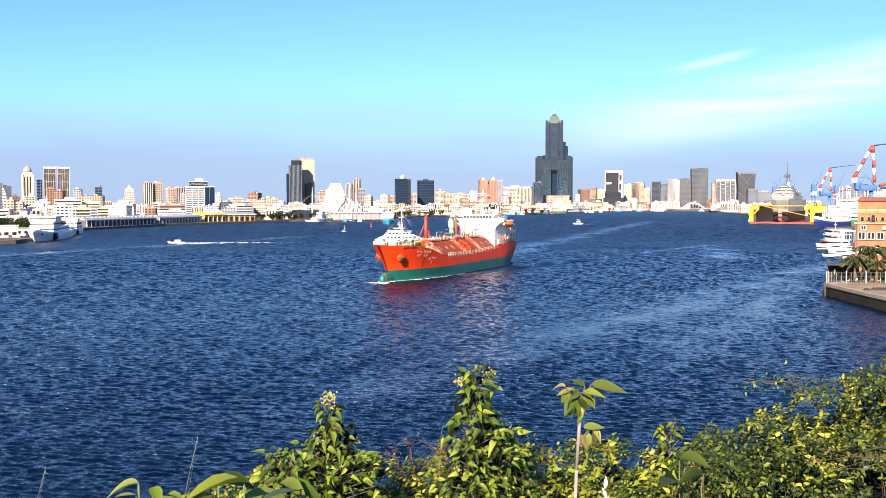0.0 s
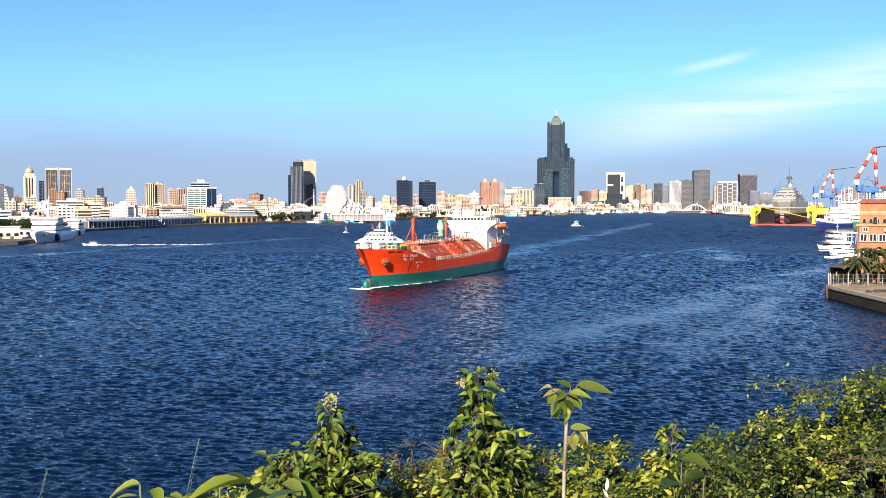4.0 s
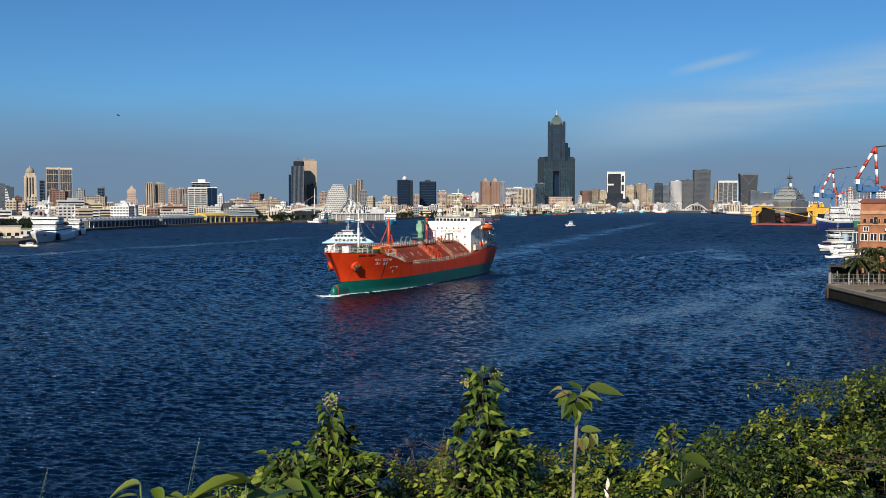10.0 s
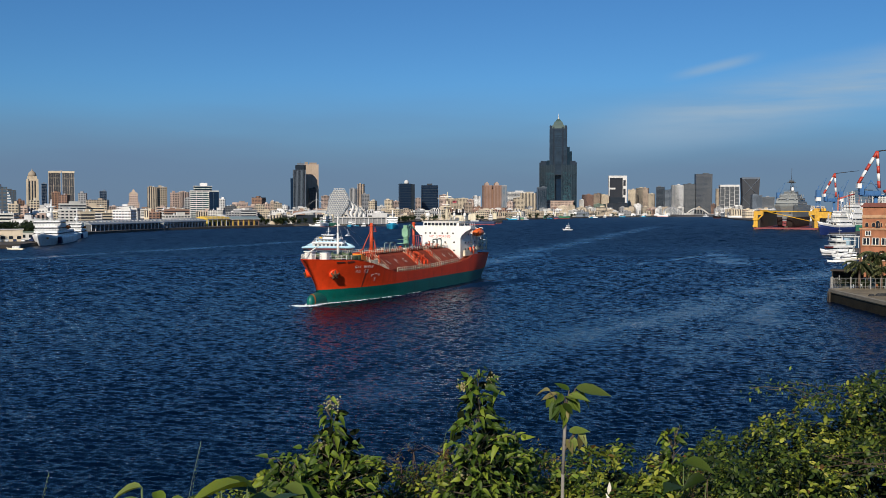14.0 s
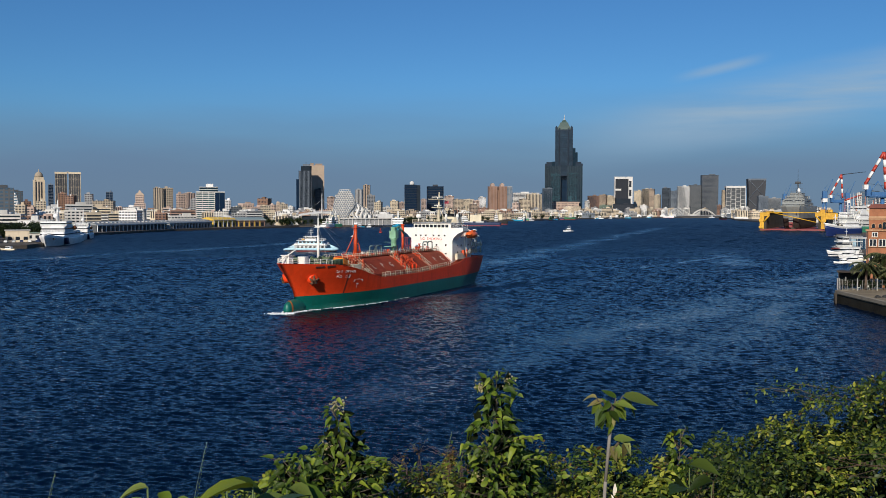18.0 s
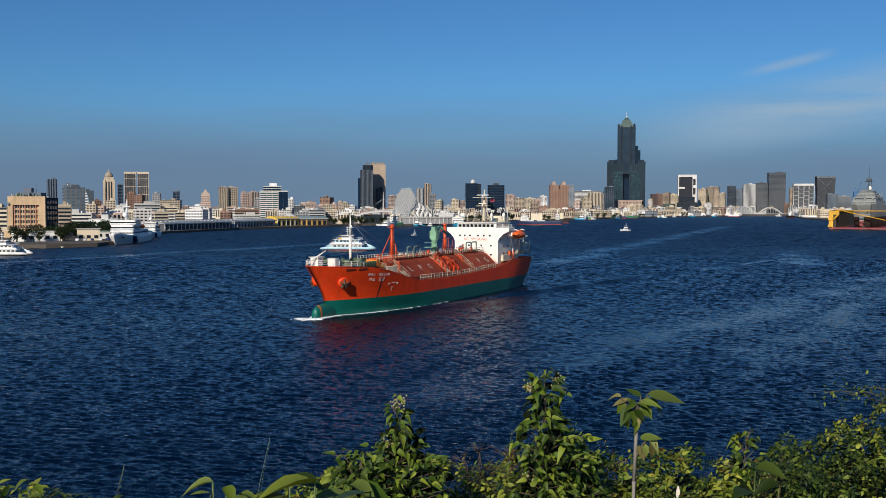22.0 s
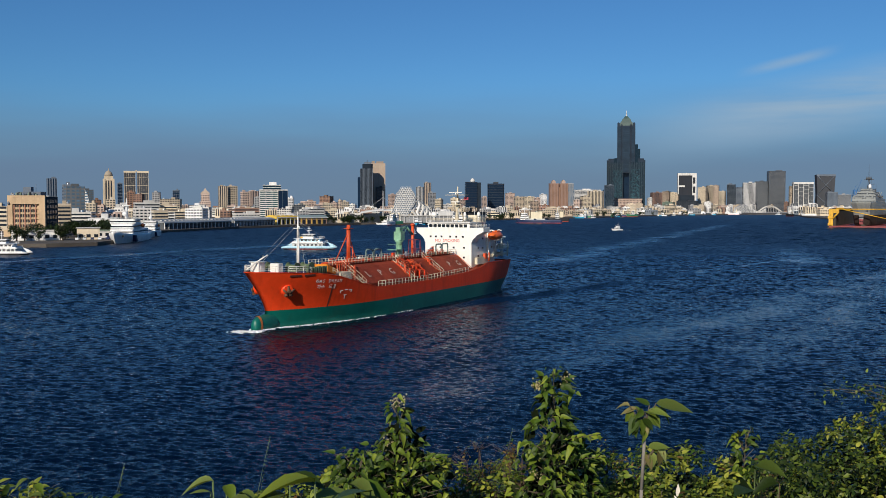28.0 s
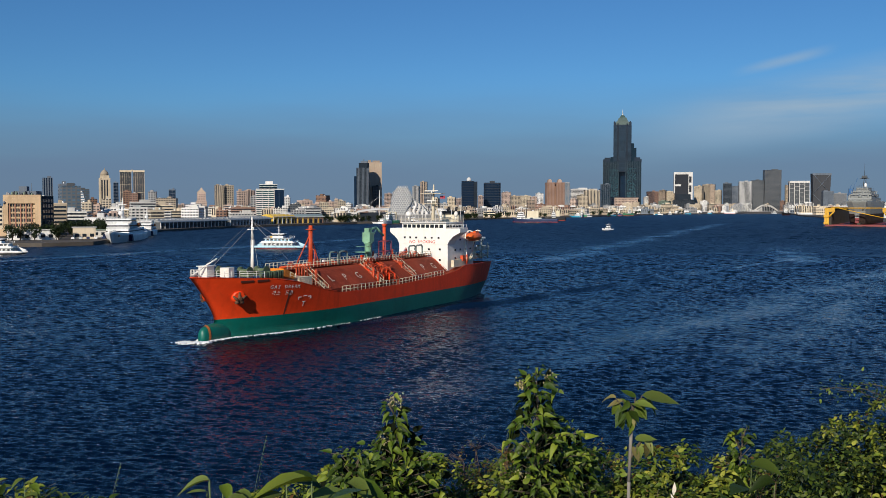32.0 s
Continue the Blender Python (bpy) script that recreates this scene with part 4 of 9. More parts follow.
# ---- the mass of lower buildings between the landmarks ----
def infill():
    rng = random.Random(21)
    keys = ("cream", "beige", "white", "pink", "pale", "pale", "cream", "grey", "cream", "white", "white", "brick", "white")
    kinds = ("grid", "grid", "band", "grid", "vert")
    made = []
    for band, (low, high, count) in enumerate(((40, 200, 150), (260, 640, 205), (750, 1300, 120))):
        for _ in range(count):
            az = rng.uniform(-30, 21.5)
            if band == 0 and (-24 < az < -10.5 or az < -26 or 17 < az or -9.5 < az < -4.5):
                continue
            if band < 2 and 12.6 < az < 15.9:
                continue
            d = along(SHORE, az) + rng.uniform(low, high)
            if d > 4300:
                continue
            if az < -23 and d < 820:
                continue
            x, y = polar(az, d)
            w, dp = rng.uniform(13, 32), rng.uniform(10, 18)
            top = (0.0005, 0.0042, 0.0068)[band] * d
            h = max(6, top * rng.uniform(0.4, 1.1) + rng.uniform(6, 12))
            if h > 0.012 * d + 20:
                h = 0.012 * d + 15
            if any(abs(x - a) < (w + c) * 0.5 and abs(y - b) < 18 for a, b, c in made):
                continue
            made.append((x, y, w))
            key = rng.choice(keys if band else ("cream", "pale", "beige", "grey", "white", "tan", "slate", "cream"))
            building(x, y, w, dp, h, rng.uniform(-25, 25) - az, key, rng.choice(kinds), "dark")


infill()


# ---- plants on the slope below the camera ----
def ground_z(x, y):
    return 18.6 - max(0, y) * 0.52 - 0.06 * max(0, y - 6) ** 1.25


def leaf_outline(kind):
    if kind == "heart":
        return [(0, 0.0), (0.08, 0.17), (0.22, 0.27), (0.42, 0.28), (0.66, 0.19), (0.86, 0.07), (1.0, 0.0)]
    if kind == "ovate":
        return [(0, 0.0), (0.08, 0.14), (0.25, 0.23), (0.45, 0.24), (0.70, 0.16), (0.88, 0.06), (1.0, 0.0)]
    if kind == "long":
        return [(0, 0.0), (0.12, 0.09), (0.35, 0.16), (0.60, 0.15), (0.85, 0.07), (1.0, 0.0)]
    return [(0, 0.0), (0.15, 0.20), (0.4, 0.27), (0.7, 0.19), (1.0, 0.0)]


def leaf_mesh(kind="oval", fold=0.25, curl=0.35):
    """A unit leaf along +x: two folded halves that droop to the tip."""
    o = leaf_outline(kind)
    v, f = [], []
    for a, w in o:
        z = -curl * a * a
        v.append((a, 0, z))
    n = len(o)
    for sgn in (1, -1):
        for a, w in o[1:-1]:
            v.append((a, sgn * w, -curl * a * a + fold * w))
    for side in (0, 1):
        b = n + side * (n - 2)
        for i in range(n - 1):
            L = [b + i - 1] if i > 0 else []
            R = [b + i] if i < n - 2 else []
            q = [i, i + 1] + R + L
            f.append(tuple(q) if side else tuple(reversed(q)))
    return np.array(v), f


def scatter_leaves(name, kind, spots, mat, parent, fold=0.25, curl=0.35):
    """Many leaves in one mesh. spots: place, way the leaf points, up, length."""
    base, faces = leaf_mesh(kind, fold, curl)
    n = len(base)
    V = np.empty((len(spots) * n, 3))
    F = []
    for k, (p, d, u, size) in enumerate(spots):
        d = np.asarray(d) / (np.linalg.norm(d) + 1e-9)
        s = np.cross(u, d)
        s /= np.linalg.norm(s) + 1e-9
        w = np.cross(d, s)
        V[k * n:(k + 1) * n] = np.asarray(p) + size * (base[:, :1] * d + base[:, 1:2] * s + base[:, 2:] * w)
        F += [tuple(i + k * n for i in q) for q in faces]
    me = bpy.data.meshes.new(name)
    me.from_pydata(V.tolist(), [], F)
    me.polygons.foreach_set("use_smooth", [True] * len(F))
    return part(name, me, mat, parent)


# ---- the gas tanker ----
TRIM, TRIM_Z = 0.97, 0.60
HULL_TOP = ((0, 7.0), (18, 7.1), (22.5, 6.2), (29, 5.6), (49, 5.0), (70, 5.15), (75, 6.1), (81, 7.9), (86, 8.8), (99, 9.6))


def sheer(x):
    return float(np.interp(x, [p[0] for p in HULL_TOP], [p[1] for p in HULL_TOP]))


def stem(z):
    return 93.2 + 5.6 * max(0.0, (z - 2.5) / 7.1) ** 1.35 if z > 2.5 else 93.2 - 0.15 * (2.5 - z)


def half(s, z):
    """Half breadth at the share s of the length from the stern, at height z."""
    k = min(1.0, max(0.0, z / 8.0))
    p = 2.0 + 1.5 * k
    s0 = 0.64 + 0.07 * k
    fore = 1.0 if s < s0 else 1 - ((s - s0) / (1 - s0)) ** p
    s1 = 0.24 - 0.08 * k
    end = 0.56 + 0.28 * k
    aft = 1.0 if s > s1 else end + (1 - end) * (1 - ((s1 - s) / s1) ** 2)
    return 8.0 * max(0.0, fore) * aft


def hull_point(s, z, side):
    xa = 0.0 if z > 3.0 else (3.0 - z) * 0.5
    return xa + s * (stem(z) - xa), side * half(s, z), z


def hull_skin(zs):
    """zs: functions of the share of the length that give the height of each row."""
    cols = [i / 150 for i in range(151)]
    rows = []
    for zf in zs:
        ring = [hull_point(s, zf(s), 1) for s in cols] + [hull_point(s, zf(s), -1) for s in reversed(cols)]
        rows.append(ring)
    return Shape().rings(rows, closed=True, caps=False)


def rail(parent, pts, height=1.05, posts=None, mat=None, name="railing", r=0.035, bars=3, gap=1.6):
    """A guard rail along a line of points: posts and bars in one part."""
    s = Shape()
    for a, b in zip(pts, pts[1:]):
        a, b = Vector(a), Vector(b)
        n = max(1, round((b - a).length / gap))
        for i in range(n + 1):
            p = a.lerp(b, i / n)
            s.tube(p, p + Vector((0, 0, height)), r * 1.3, n=5)
        for k in range(bars):
            o = Vector((0, 0, height * (k + 1) / bars))
            s.tube(a + o, b + o, r, n=5)
    return part(name, s, mat, parent)


def lettering(text, size, m, mat, parent, name="lettering", depth=0.006):
    cu = bpy.data.curves.new(name, "FONT")
    cu.body, cu.size, cu.extrude, cu.align_x, cu.align_y = text, size, depth, "CENTER", "CENTER"
    tmp = bpy.data.objects.new(name, cu)
    scene.collection.objects.link(tmp)
    me = bpy.data.meshes.new_from_object(tmp.evaluated_get(bpy.context.evaluated_depsgraph_get()))
    bpy.data.objects.remove(tmp)
    ob = part(name, me, mat, parent, 'lettering "%s"' % text)
    ob.matrix_local = m
    return ob


def face(origin, right, up):
    """A pose whose x runs along right and y along up."""
    r = Vector(right).normalized()
    u = (Vector(up) - r * Vector(up).dot(r)).normalized()
    n = r.cross(u)
    return Matrix(((r.x, u.x, n.x, origin[0]), (r.y, u.y, n.y, origin[1]), (r.z, u.z, n.z, origin[2]), (0, 0, 0, 1)))


def build_tanker():
    red = surface("hull_red", (0.82, 0.060, 0.010), 0.5, var=0.12, scale=3, bump=0.10, streak=0.45, stain=0.2, spec=0.3)
    deck_red = surface("deck_red", (0.27, 0.045, 0.02), 0.75, var=0.3, scale=2, bump=0.2, stain=0.35, spec=0.2)
    pipe_red = surface("pipe_red", (0.62, 0.08, 0.02), 0.5, var=0.25, scale=1, stain=0.3)
    green = surface("boot_green", (0.0, 0.115, 0.088), 0.45, var=0.22, scale=3, bump=0.12, streak=0.3, stain=0.18)
    white = surface("ship_white", (0.80, 0.78, 0.72), 0.45, var=0.1, scale=3, streak=0.25, stain=0.08)
    cream = surface("ship_cream", (0.68, 0.60, 0.44), 0.55, var=0.2, scale=1, stain=0.3)
    mint = surface("crane_green", (0.22, 0.42, 0.27), 0.5, var=0.2, scale=1, stain=0.3)
    rust = surface("anchor_rust", (0.13, 0.06, 0.03), 0.8, var=0.4, scale=0.6, bump=0.5)
    dark = surface("ship_glass", (0.015, 0.02, 0.025), 0.1, spec=0.8)
    black = surface("funnel_black", (0.02, 0.02, 0.02), 0.6)
    lifeboat_orange = surface("lifeboat_orange", (0.75, 0.13, 0.02), 0.4, var=0.1)
    moss = surface("winch_green", (0.10, 0.14, 0.07), 0.6, var=0.4, scale=0.6, stain=0.5)
    sh = thing("gas_tanker", pose(0, 0, 0), "orange-red gas tanker with green boot topping and white deckhouse under way", "ship")

    # hull: upper sides, boot topping, decks
    cut = 2.5
    up = [lambda s, k=k: cut + (sheer(s * 97) - cut) * k for k in (0, 0.1, 0.22, 0.36, 0.5, 0.64, 0.78, 0.9, 1.0)]
    hull = part("hull", hull_skin(up), red, sh)
    low = [lambda s, z=z: z for z in (-2.4, -1.2, -0.6, 0.1, 0.7, 1.3, 1.9, cut)]
    part("boot_topping", hull_skin(low), green, sh, "green paint below the load line")
    d = Shape()
    cols = [i / 60 for i in range(61)]
    for a, b in zip(cols, cols[1:]):
        za, zb = sheer(a * 97) - (0.35 if a > 0.80 or a < 0.17 else 0.12), sheer(b * 97) - (0.35 if b > 0.80 or b < 0.17 else 0.12)
        pa, pb = hull_point(a, za, 1), hull_point(b, zb, 1)
        d.add([(pa[0], pa[1] - 0.05, za), (pa[0], -pa[1] + 0.05, za), (pb[0], -pb[1] + 0.05, zb), (pb[0], pb[1] - 0.05, zb)], [(0, 1, 2, 3)])
    part("deck", d, deck_red, sh)
    # bulbous bow
    bulb = Shape()
    rows = []
    for k in range(9):
        a = k / 8
        x = 90.0 + 6.4 * math.sin(a * 1.5708)
        r = max(0.05, max(0.0, math.cos(a * 1.5708)) ** 0.4)
        rows.append([(x, 1.15 * r * math.cos(q), 0.1 + 2.05 * r * math.sin(q)) for q in [i * 6.28318 / 14 for i in range(14)]])
    bulb.rings(rows)
    bu = part("bulbous_bow", bulb, green, sh)
    part("draught_band", Shape().rings([[(95.0 + 0.22 * j, 1.17 * math.cos(q) * w, 0.2 + 1.98 * w * math.sin(q)) for q in [i * 6.28318 / 14 for i in range(14)]] for j, w in ((0, 0.86), (2, 0.79))], caps=False),
         surface("bulb_rust", (0.35, 0.12, 0.03), 0.7, stain=0.5), bu, "rusty orange band round the bulb")
    # bulwark rail cap round the forecastle and poop
    for side in (1, -1):
        cap = Shape()
        pts = [hull_point(s / 150, sheer(s / 150 * 97), side) for s in range(110, 151)]
        cap.sweep([(p[0], p[1], p[2] + 0.02) for p in pts], 0.06, 6)
        pts = [hull_point(s / 150, sheer(s / 150 * 97), side) for s in range(0, 32)]
        part("rail_cap", cap, red, hull)
        part("rail_cap", Shape().sweep([(p[0], p[1], p[2] + 0.02) for p in pts], 0.06, 6), red, hull)
    # anchors in their bolsters
    for side in (1, -1):
        s0, z0 = 0.955, 6.1
        p, q = Vector(hull_point(s0, z0, side)), Vector(hull_point(s0 - 0.03, z0, side))
        w = (p - q).normalized()
        nrm = Vector((-w.y, w.x, 0)) * side
        if nrm.y * side < 0:
            nrm = -nrm
        nrm = (nrm + Vector((0, 0, -0.25))).normalized()
        bo = Shape().tube(p - nrm * 0.8, p + nrm * 0.55, 1.25, 0.95, 16)
        an = part("anchor_bolster", bo, red, sh)
        a = Shape()
        o = p + nrm * 0.58
        a.tube(o, o + nrm * 0.5, 0.35, 0.3, 8)
        a.tube(o + Vector((0, 0, 0.9)), o + Vector((0, 0, -0.6)), 0.22, 0.3)
        for k in (-1, 1):
            a.tube(o + Vector((0, 0, -0.6)), o + w * k * 1.1 + Vector((0, 0, 0.35)) + nrm * 0.2, 0.34, 0.12)
            a.tube(o + Vector((0, 0, -0.6)), o + w * k * 0.7 + Vector((0, 0, -0.75)), 0.30, 0.25)
        part("anchor", a, rust, an, "rusty stockless anchor")
    # hull writing and marks, on the port bow
    ivory = surface("hull_letters", (0.92, 0.88, 0.78), 0.7, var=0.15, scale=0.5)

    def on_hull(x, z, lift=0.04):
        s = x / stem(z)
        p, q = Vector(hull_point(s, z, 1)), Vector(hull_point(s - 0.01, z, 1))
        t = Vector(hull_point(s, z + 0.4, 1))
        r, u = q - p, t - p
        n = r.normalized().cross(u.normalized())
        return face(p + n * lift, r, u)
    for ch, k in zip("GAS DREAM", range(9)):
        if ch != " ":
            lettering(ch, 0.86, on_hull(86.4 - k * 0.70, 7.35 - k * 0.03, 0.03) @ Matrix.Shear("XZ", 4, (0, 0)), ivory, hull)
    for k, ch in enumerate(("가", "스", " ", "드", "림")):
        if ch != " ":
            lettering(ch, 0.9, on_hull(85.6 - k * 0.85, 6.3 - k * 0.03, 0.06), ivory, hull)
    lettering("T", 1.35, on_hull(78.8, 4.0, 0.06), ivory, hull)
    br = Shape()
    m = on_hull(78.8, 4.85, 0.05)
    for x0, x1, y0, y1 in ((-1.5, -0.8, 0.35, 0.5), (-1.5, -1.35, 0.0, 0.5), (0.8, 1.5, 0.35, 0.5), (1.35, 1.5, 0.0, 0.5), (-0.4, 0.4, 0.5, 0.62)):
        br.box(x0, x1, y0, y1, 0, 0.02, m)
    part("tug_mark", br, ivory, hull)
    sl = Shape()
    for x0 in (91.0, 88.4):
        m = on_hull(x0, 8.55, 0.05)
        sl.box(-1.1, 1.1, -0.16, 0.16, -0.05, 0.05, m)
    part("fairlead", sl, surface("slot_dark", (0.10, 0.02, 0.01), 0.7), hull)
    dm = Shape()
    dm.box(-0.16, 0.16, -2.4, 2.4, 0, 0.012, on_hull(82.3, 4.4, 0.03))
    part("scrape", dm, surface("scrape_dark", (0.16, 0.03, 0.015), 0.7, stain=0.6), hull)

    # main deck rails
    for side in (1, -1):
        pts = [hull_point(x / 97, sheer(x), side) for x in (29, 38, 49, 58, 70)]
        rail(sh, [(p[0], p[1] - 0.15 * side, p[2] - 0.1) for p in pts], 1.15, mat=cream, r=0.045, bars=2, gap=1.35)
    # forecastle rails
    pts = [hull_point(s, sheer(s * 97), 1) for s in (0.90, 0.94, 0.97, 0.99)] + [(98.5, 0, 9.6)] + [hull_point(s, sheer(s * 97), -1) for s in (0.99, 0.97, 0.94, 0.90)]
    rail(sh, [(p[0] - 0.2, p[1] * 0.97, p[2]) for p in pts], 1.1, mat=white, r=0.04, bars=3, gap=1.3)

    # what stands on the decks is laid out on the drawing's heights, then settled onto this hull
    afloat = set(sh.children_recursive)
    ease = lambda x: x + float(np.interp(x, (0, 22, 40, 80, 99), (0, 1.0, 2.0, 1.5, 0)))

    # cargo tank trunks
    def trunk(x0, x1):
        sec = [(7.0, 6.0), (7.0, 7.3), (3.6, 12.1), (2.6, 12.7), (0, 12.85)]
        sec = sec + [(-a, b) for a, b in reversed(sec[:-1])]
        s = Shape()
        rows = [[(x, a, b) for a, b in sec] for x in (x0, x1)]
        s.rings(rows, closed=True, smooth=False)
        return s
    for x0, x1 in ((52.6, 69.0), (38.9, 44.5), (23.6, 37.6)):
        t = part("tank_trunk", trunk(x0, x1), deck_red, sh, "dull red sloping tank cover")
        e = Shape()
        for x in (x0 + 0.05, x1 - 0.05):
            e.rod([(x, 7.0, 7.8), (x, 3.6, 12.2), (x, 2.6, 12.8)], 0.08)
        part("edge_bead", e, pipe_red, t)
    faded = surface("faded_letters", (0.62, 0.50, 0.42), 0.7, var=0.3, scale=0.6, stain=0.4)
    slope_up = Vector((0, 3.4, -4.4)) * -1
    for ch, x in (("L", 66.3), ("P", 61.6), ("G", 57.0), ("L", 36.0), ("P", 31.4), ("G", 27.0)):
        o = (x, 5.25, 10.0)
        lettering(ch, 2.7, face(Vector(o) + Vector((0, 0.80, 0.61)) * 0.05, (-1, 0, 0), slope_up), faded, sh)
    # walkway on the trunks with its rails, and stairs down the slopes
    wk = Shape()
    wk.box(22.6, 75.5, -2.3, 2.3, 12.95, 13.08)
    for x in range(24, 76, 3):
        wk.tube((x, 2.0, 11), (x, 2.0, 12.95), 0.07).tube((x, -2.0, 11), (x, -2.0, 12.95), 0.07)
    part("catwalk", wk, deck_red, sh)
    for y in (2.3, -2.3):
        rail(sh, [(22.8, y, 13.08), (75.4, y, 13.08)], 1.15, mat=cream, r=0.05, bars=2, gap=1.15)
    for x in (51.0, 37.9, 70.2):
        st = Shape()
        for k in range(13):
            f = k / 12
            st.box(x - 0.55, x + 0.55, 2.5 + f * 4.3 - 0.14, 2.5 + f * 4.3 + 0.14, 12.9 - f * 5.2, 12.97 - f * 5.2)
        for xx in (x - 0.6, x + 0.6):
            st.tube((xx, 2.4, 12.9), (xx, 6.9, 7.6), 0.09)
            st.tube((xx, 2.4, 13.9), (xx, 6.9, 8.6), 0.05)
            for k in range(6):
                f = k / 5
                st.tube((xx, 2.4 + 4.5 * f, 12.9 - 5.3 * f), (xx, 2.4 + 4.5 * f, 13.9 - 5.3 * f), 0.04)
        part("stair", st, cream, sh)
    # pipes and valves over the trunks and between them
    rng = random.Random(11)
    for y in (1.7, 1.1, -0.3, -1.4):
        part("cargo_pipe", Shape().tube((23.5, y, 13.35 + 0.15 * (y > 1.5)), (74.5 - abs(y) * 2, y, 13.35 + 0.15 * (y > 1.5)), rng.uniform(0.14, 0.24), n=10), pipe_red, sh)
    for k in range(26):
        x = rng.uniform(38, 52) if k < 14 else rng.uniform(24, 74)
        y = rng.uniform(1.5, 5.5) if k < 14 else rng.uniform(-1.8, 2.0)
        z = 7.2 if k < 14 else 13.1
        h = rng.uniform(2.0, 6.0) if k < 14 else rng.uniform(0.8, 2.0)
        v = Shape().tube((x, y, z), (x, y, z + h), 0.16, n=8)
        v.tube((x - 0.05, y, z + h), (x + rng.uniform(-1.6, 1.6), y + 0.1, z + h), 0.13, n=8)
        v.lathe([(0.36, 0), (0.42, 0.06), (0.36, 0.12)], 10, pose(x, y, z + h + 0.2))
        v.lathe([(0.28, 0), (0.28, 0.35)], 8, pose(x, y, z + h * 0.5))
        part("valve", v, pipe_red, sh)
    # risers, flanged branches and small frames crowded between the trunks
    for k in range(46):
        x = rng.uniform(44.8, 52.3) if k < 30 else rng.choice((rng.uniform(37.7, 38.8), rng.uniform(69.3, 73.5)))
        y = rng.uniform(1.0, 6.4)
        top = 13.4 - 0.75 * max(0.0, y - 2.4) + rng.uniform(-1.0, 0.8)
        lay = rng.uniform(-2.2, 2.2)
        v = Shape().tube((x, y, 6.8), (x, y, top), rng.uniform(0.09, 0.2), n=7)
        v.tube((x, y, top), (x + lay, y + rng.uniform(-0.8, 0.8), top), 0.12, n=7)
        v.lathe([(0.30, 0), (0.36, 0.05), (0.30, 0.10)], 9, pose(x, y, top - rng.uniform(0.4, 1.6)))
        part("riser", v, rng.choice((pipe_red, pipe_red, red, deck_red)), sh)
    for x in (45.4, 47.6, 49.8, 52.0):
        part("pipe_support", Shape().rod([(x, 6.6, 7.0), (x, 6.6, 9.2), (x, 2.4, 12.7)], 0.13, 6).rod([(x, 4.5, 7.0), (x, 4.5, 10.9)], 0.10, 6), red, sh)
    for k in range(9):
        x, y = rng.uniform(25, 74), rng.choice((-1.9, 1.9, 0.6))
        part("junction_box", Shape().box(x - 0.35, x + 0.35, y - 0.25, y + 0.25, 13.1, 13.1 + rng.uniform(0.6, 1.3), c=0.05), rng.choice((white, cream, red)), sh)
    # manifold arches amidships
    for x in (61.5, 58.2, 31.5, 28.5):
        a = Shape().rod([(x, 1.9, 13.1), (x, 1.9, 15.6), (x - 0.3, 1.9, 15.95), (x - 2.4, 1.9, 15.95), (x - 2.7, 1.9, 15.6), (x - 2.7, 1.9, 13.1)], 0.16, 8)
        part("pipe_arch", a, surface("arch_teal", (0.13, 0.19, 0.18), 0.5, var=0.3, stain=0.3), sh)
    # masts
    fm = part("foremast", Shape().tube((82.1, 0, 11.4), (82.1, 0, 18.5), 0.30, 0.26, 12).tube((82.1, 0, 18.5), (82.1, 0, 23.3), 0.24, 0.12, 10), white, sh)
    part("mast_head", Shape().box(81.6, 82.6, -0.7, 0.7, 20.6, 20.75).lathe([(0.18, 0), (0.24, 0.2), (0.18, 0.45)], 10, pose(82.3, 0.35, 20.75)).tube((82.1, 0, 23.2), (82.1, 0, 24.4), 0.05), white, fm)
    wire = surface("wire", (0.35, 0.35, 0.34), 0.5)
    for a, b in (((82.1, 0, 22.6), (97.4, 0, 12.2)), ((82.1, 0, 21.6), (88, 5.6, 11.4)), ((82.1, 0, 21.6), (88, -5.6, 11.4)), ((82.1, 0, 21.0), (87, 3.0, 11.4)), ((82.1, 0, 22.4), (64.9, 0, 14)), ((82.1, 0, 22.4), (73, 3.4, 11))):
        part("stay", Shape().tube(a, b, 0.03, n=4), wire, fm)
    rm = part("vent_mast", Shape().tube((64.9, 0, 12.8), (64.9, 0, 21.1), 0.42, 0.36, 12).tube((67.4, -1.7, 12.9), (65.2, -0.1, 19.0), 0.13).tube((62.6, 0.4, 12.9), (64.7, 0.1, 18.6), 0.10).box(64.2, 65.6, -0.7, 0.7, 20.2, 20.32).rod([(64.9, 0.9, 13.2), (64.9, 0.9, 16.4), (64.9, 0.2, 16.8)], 0.09), pipe_red, sh)
    part("ladder", Shape().rod([(65.4, 0.25, 13), (65.3, 0.25, 20.6)], 0.04).rod([(65.4, -0.25, 13), (65.3, -0.25, 20.6)], 0.04), pipe_red, rm)
    part("vent_post", Shape().tube((33.2, -3.1, 12), (33.2, -3.1, 20.3), 0.40, 0.36, 10).lathe([(0.5, 20.2), (0.55, 20.5), (0.3, 20.8)], 10, pose(33.2, -3.1, 0)), pipe_red, sh)
    # hose crane
    cr = part("deck_crane", Shape().lathe([(0.95, 12.9), (0.9, 13.2), (0.75, 13.4), (0.7, 16.8), (0.95, 17.0), (0.95, 17.3)], 14, pose(44.6, 0, 0)), mint, sh, "pale green deck crane")
    part("crane_cab", Shape().box(43.6, 45.5, -0.9, 0.9, 17.3, 19.2, c=0.15).box(43.9, 45.2, -0.5, 0.5, 19.2, 20.1), mint, cr)
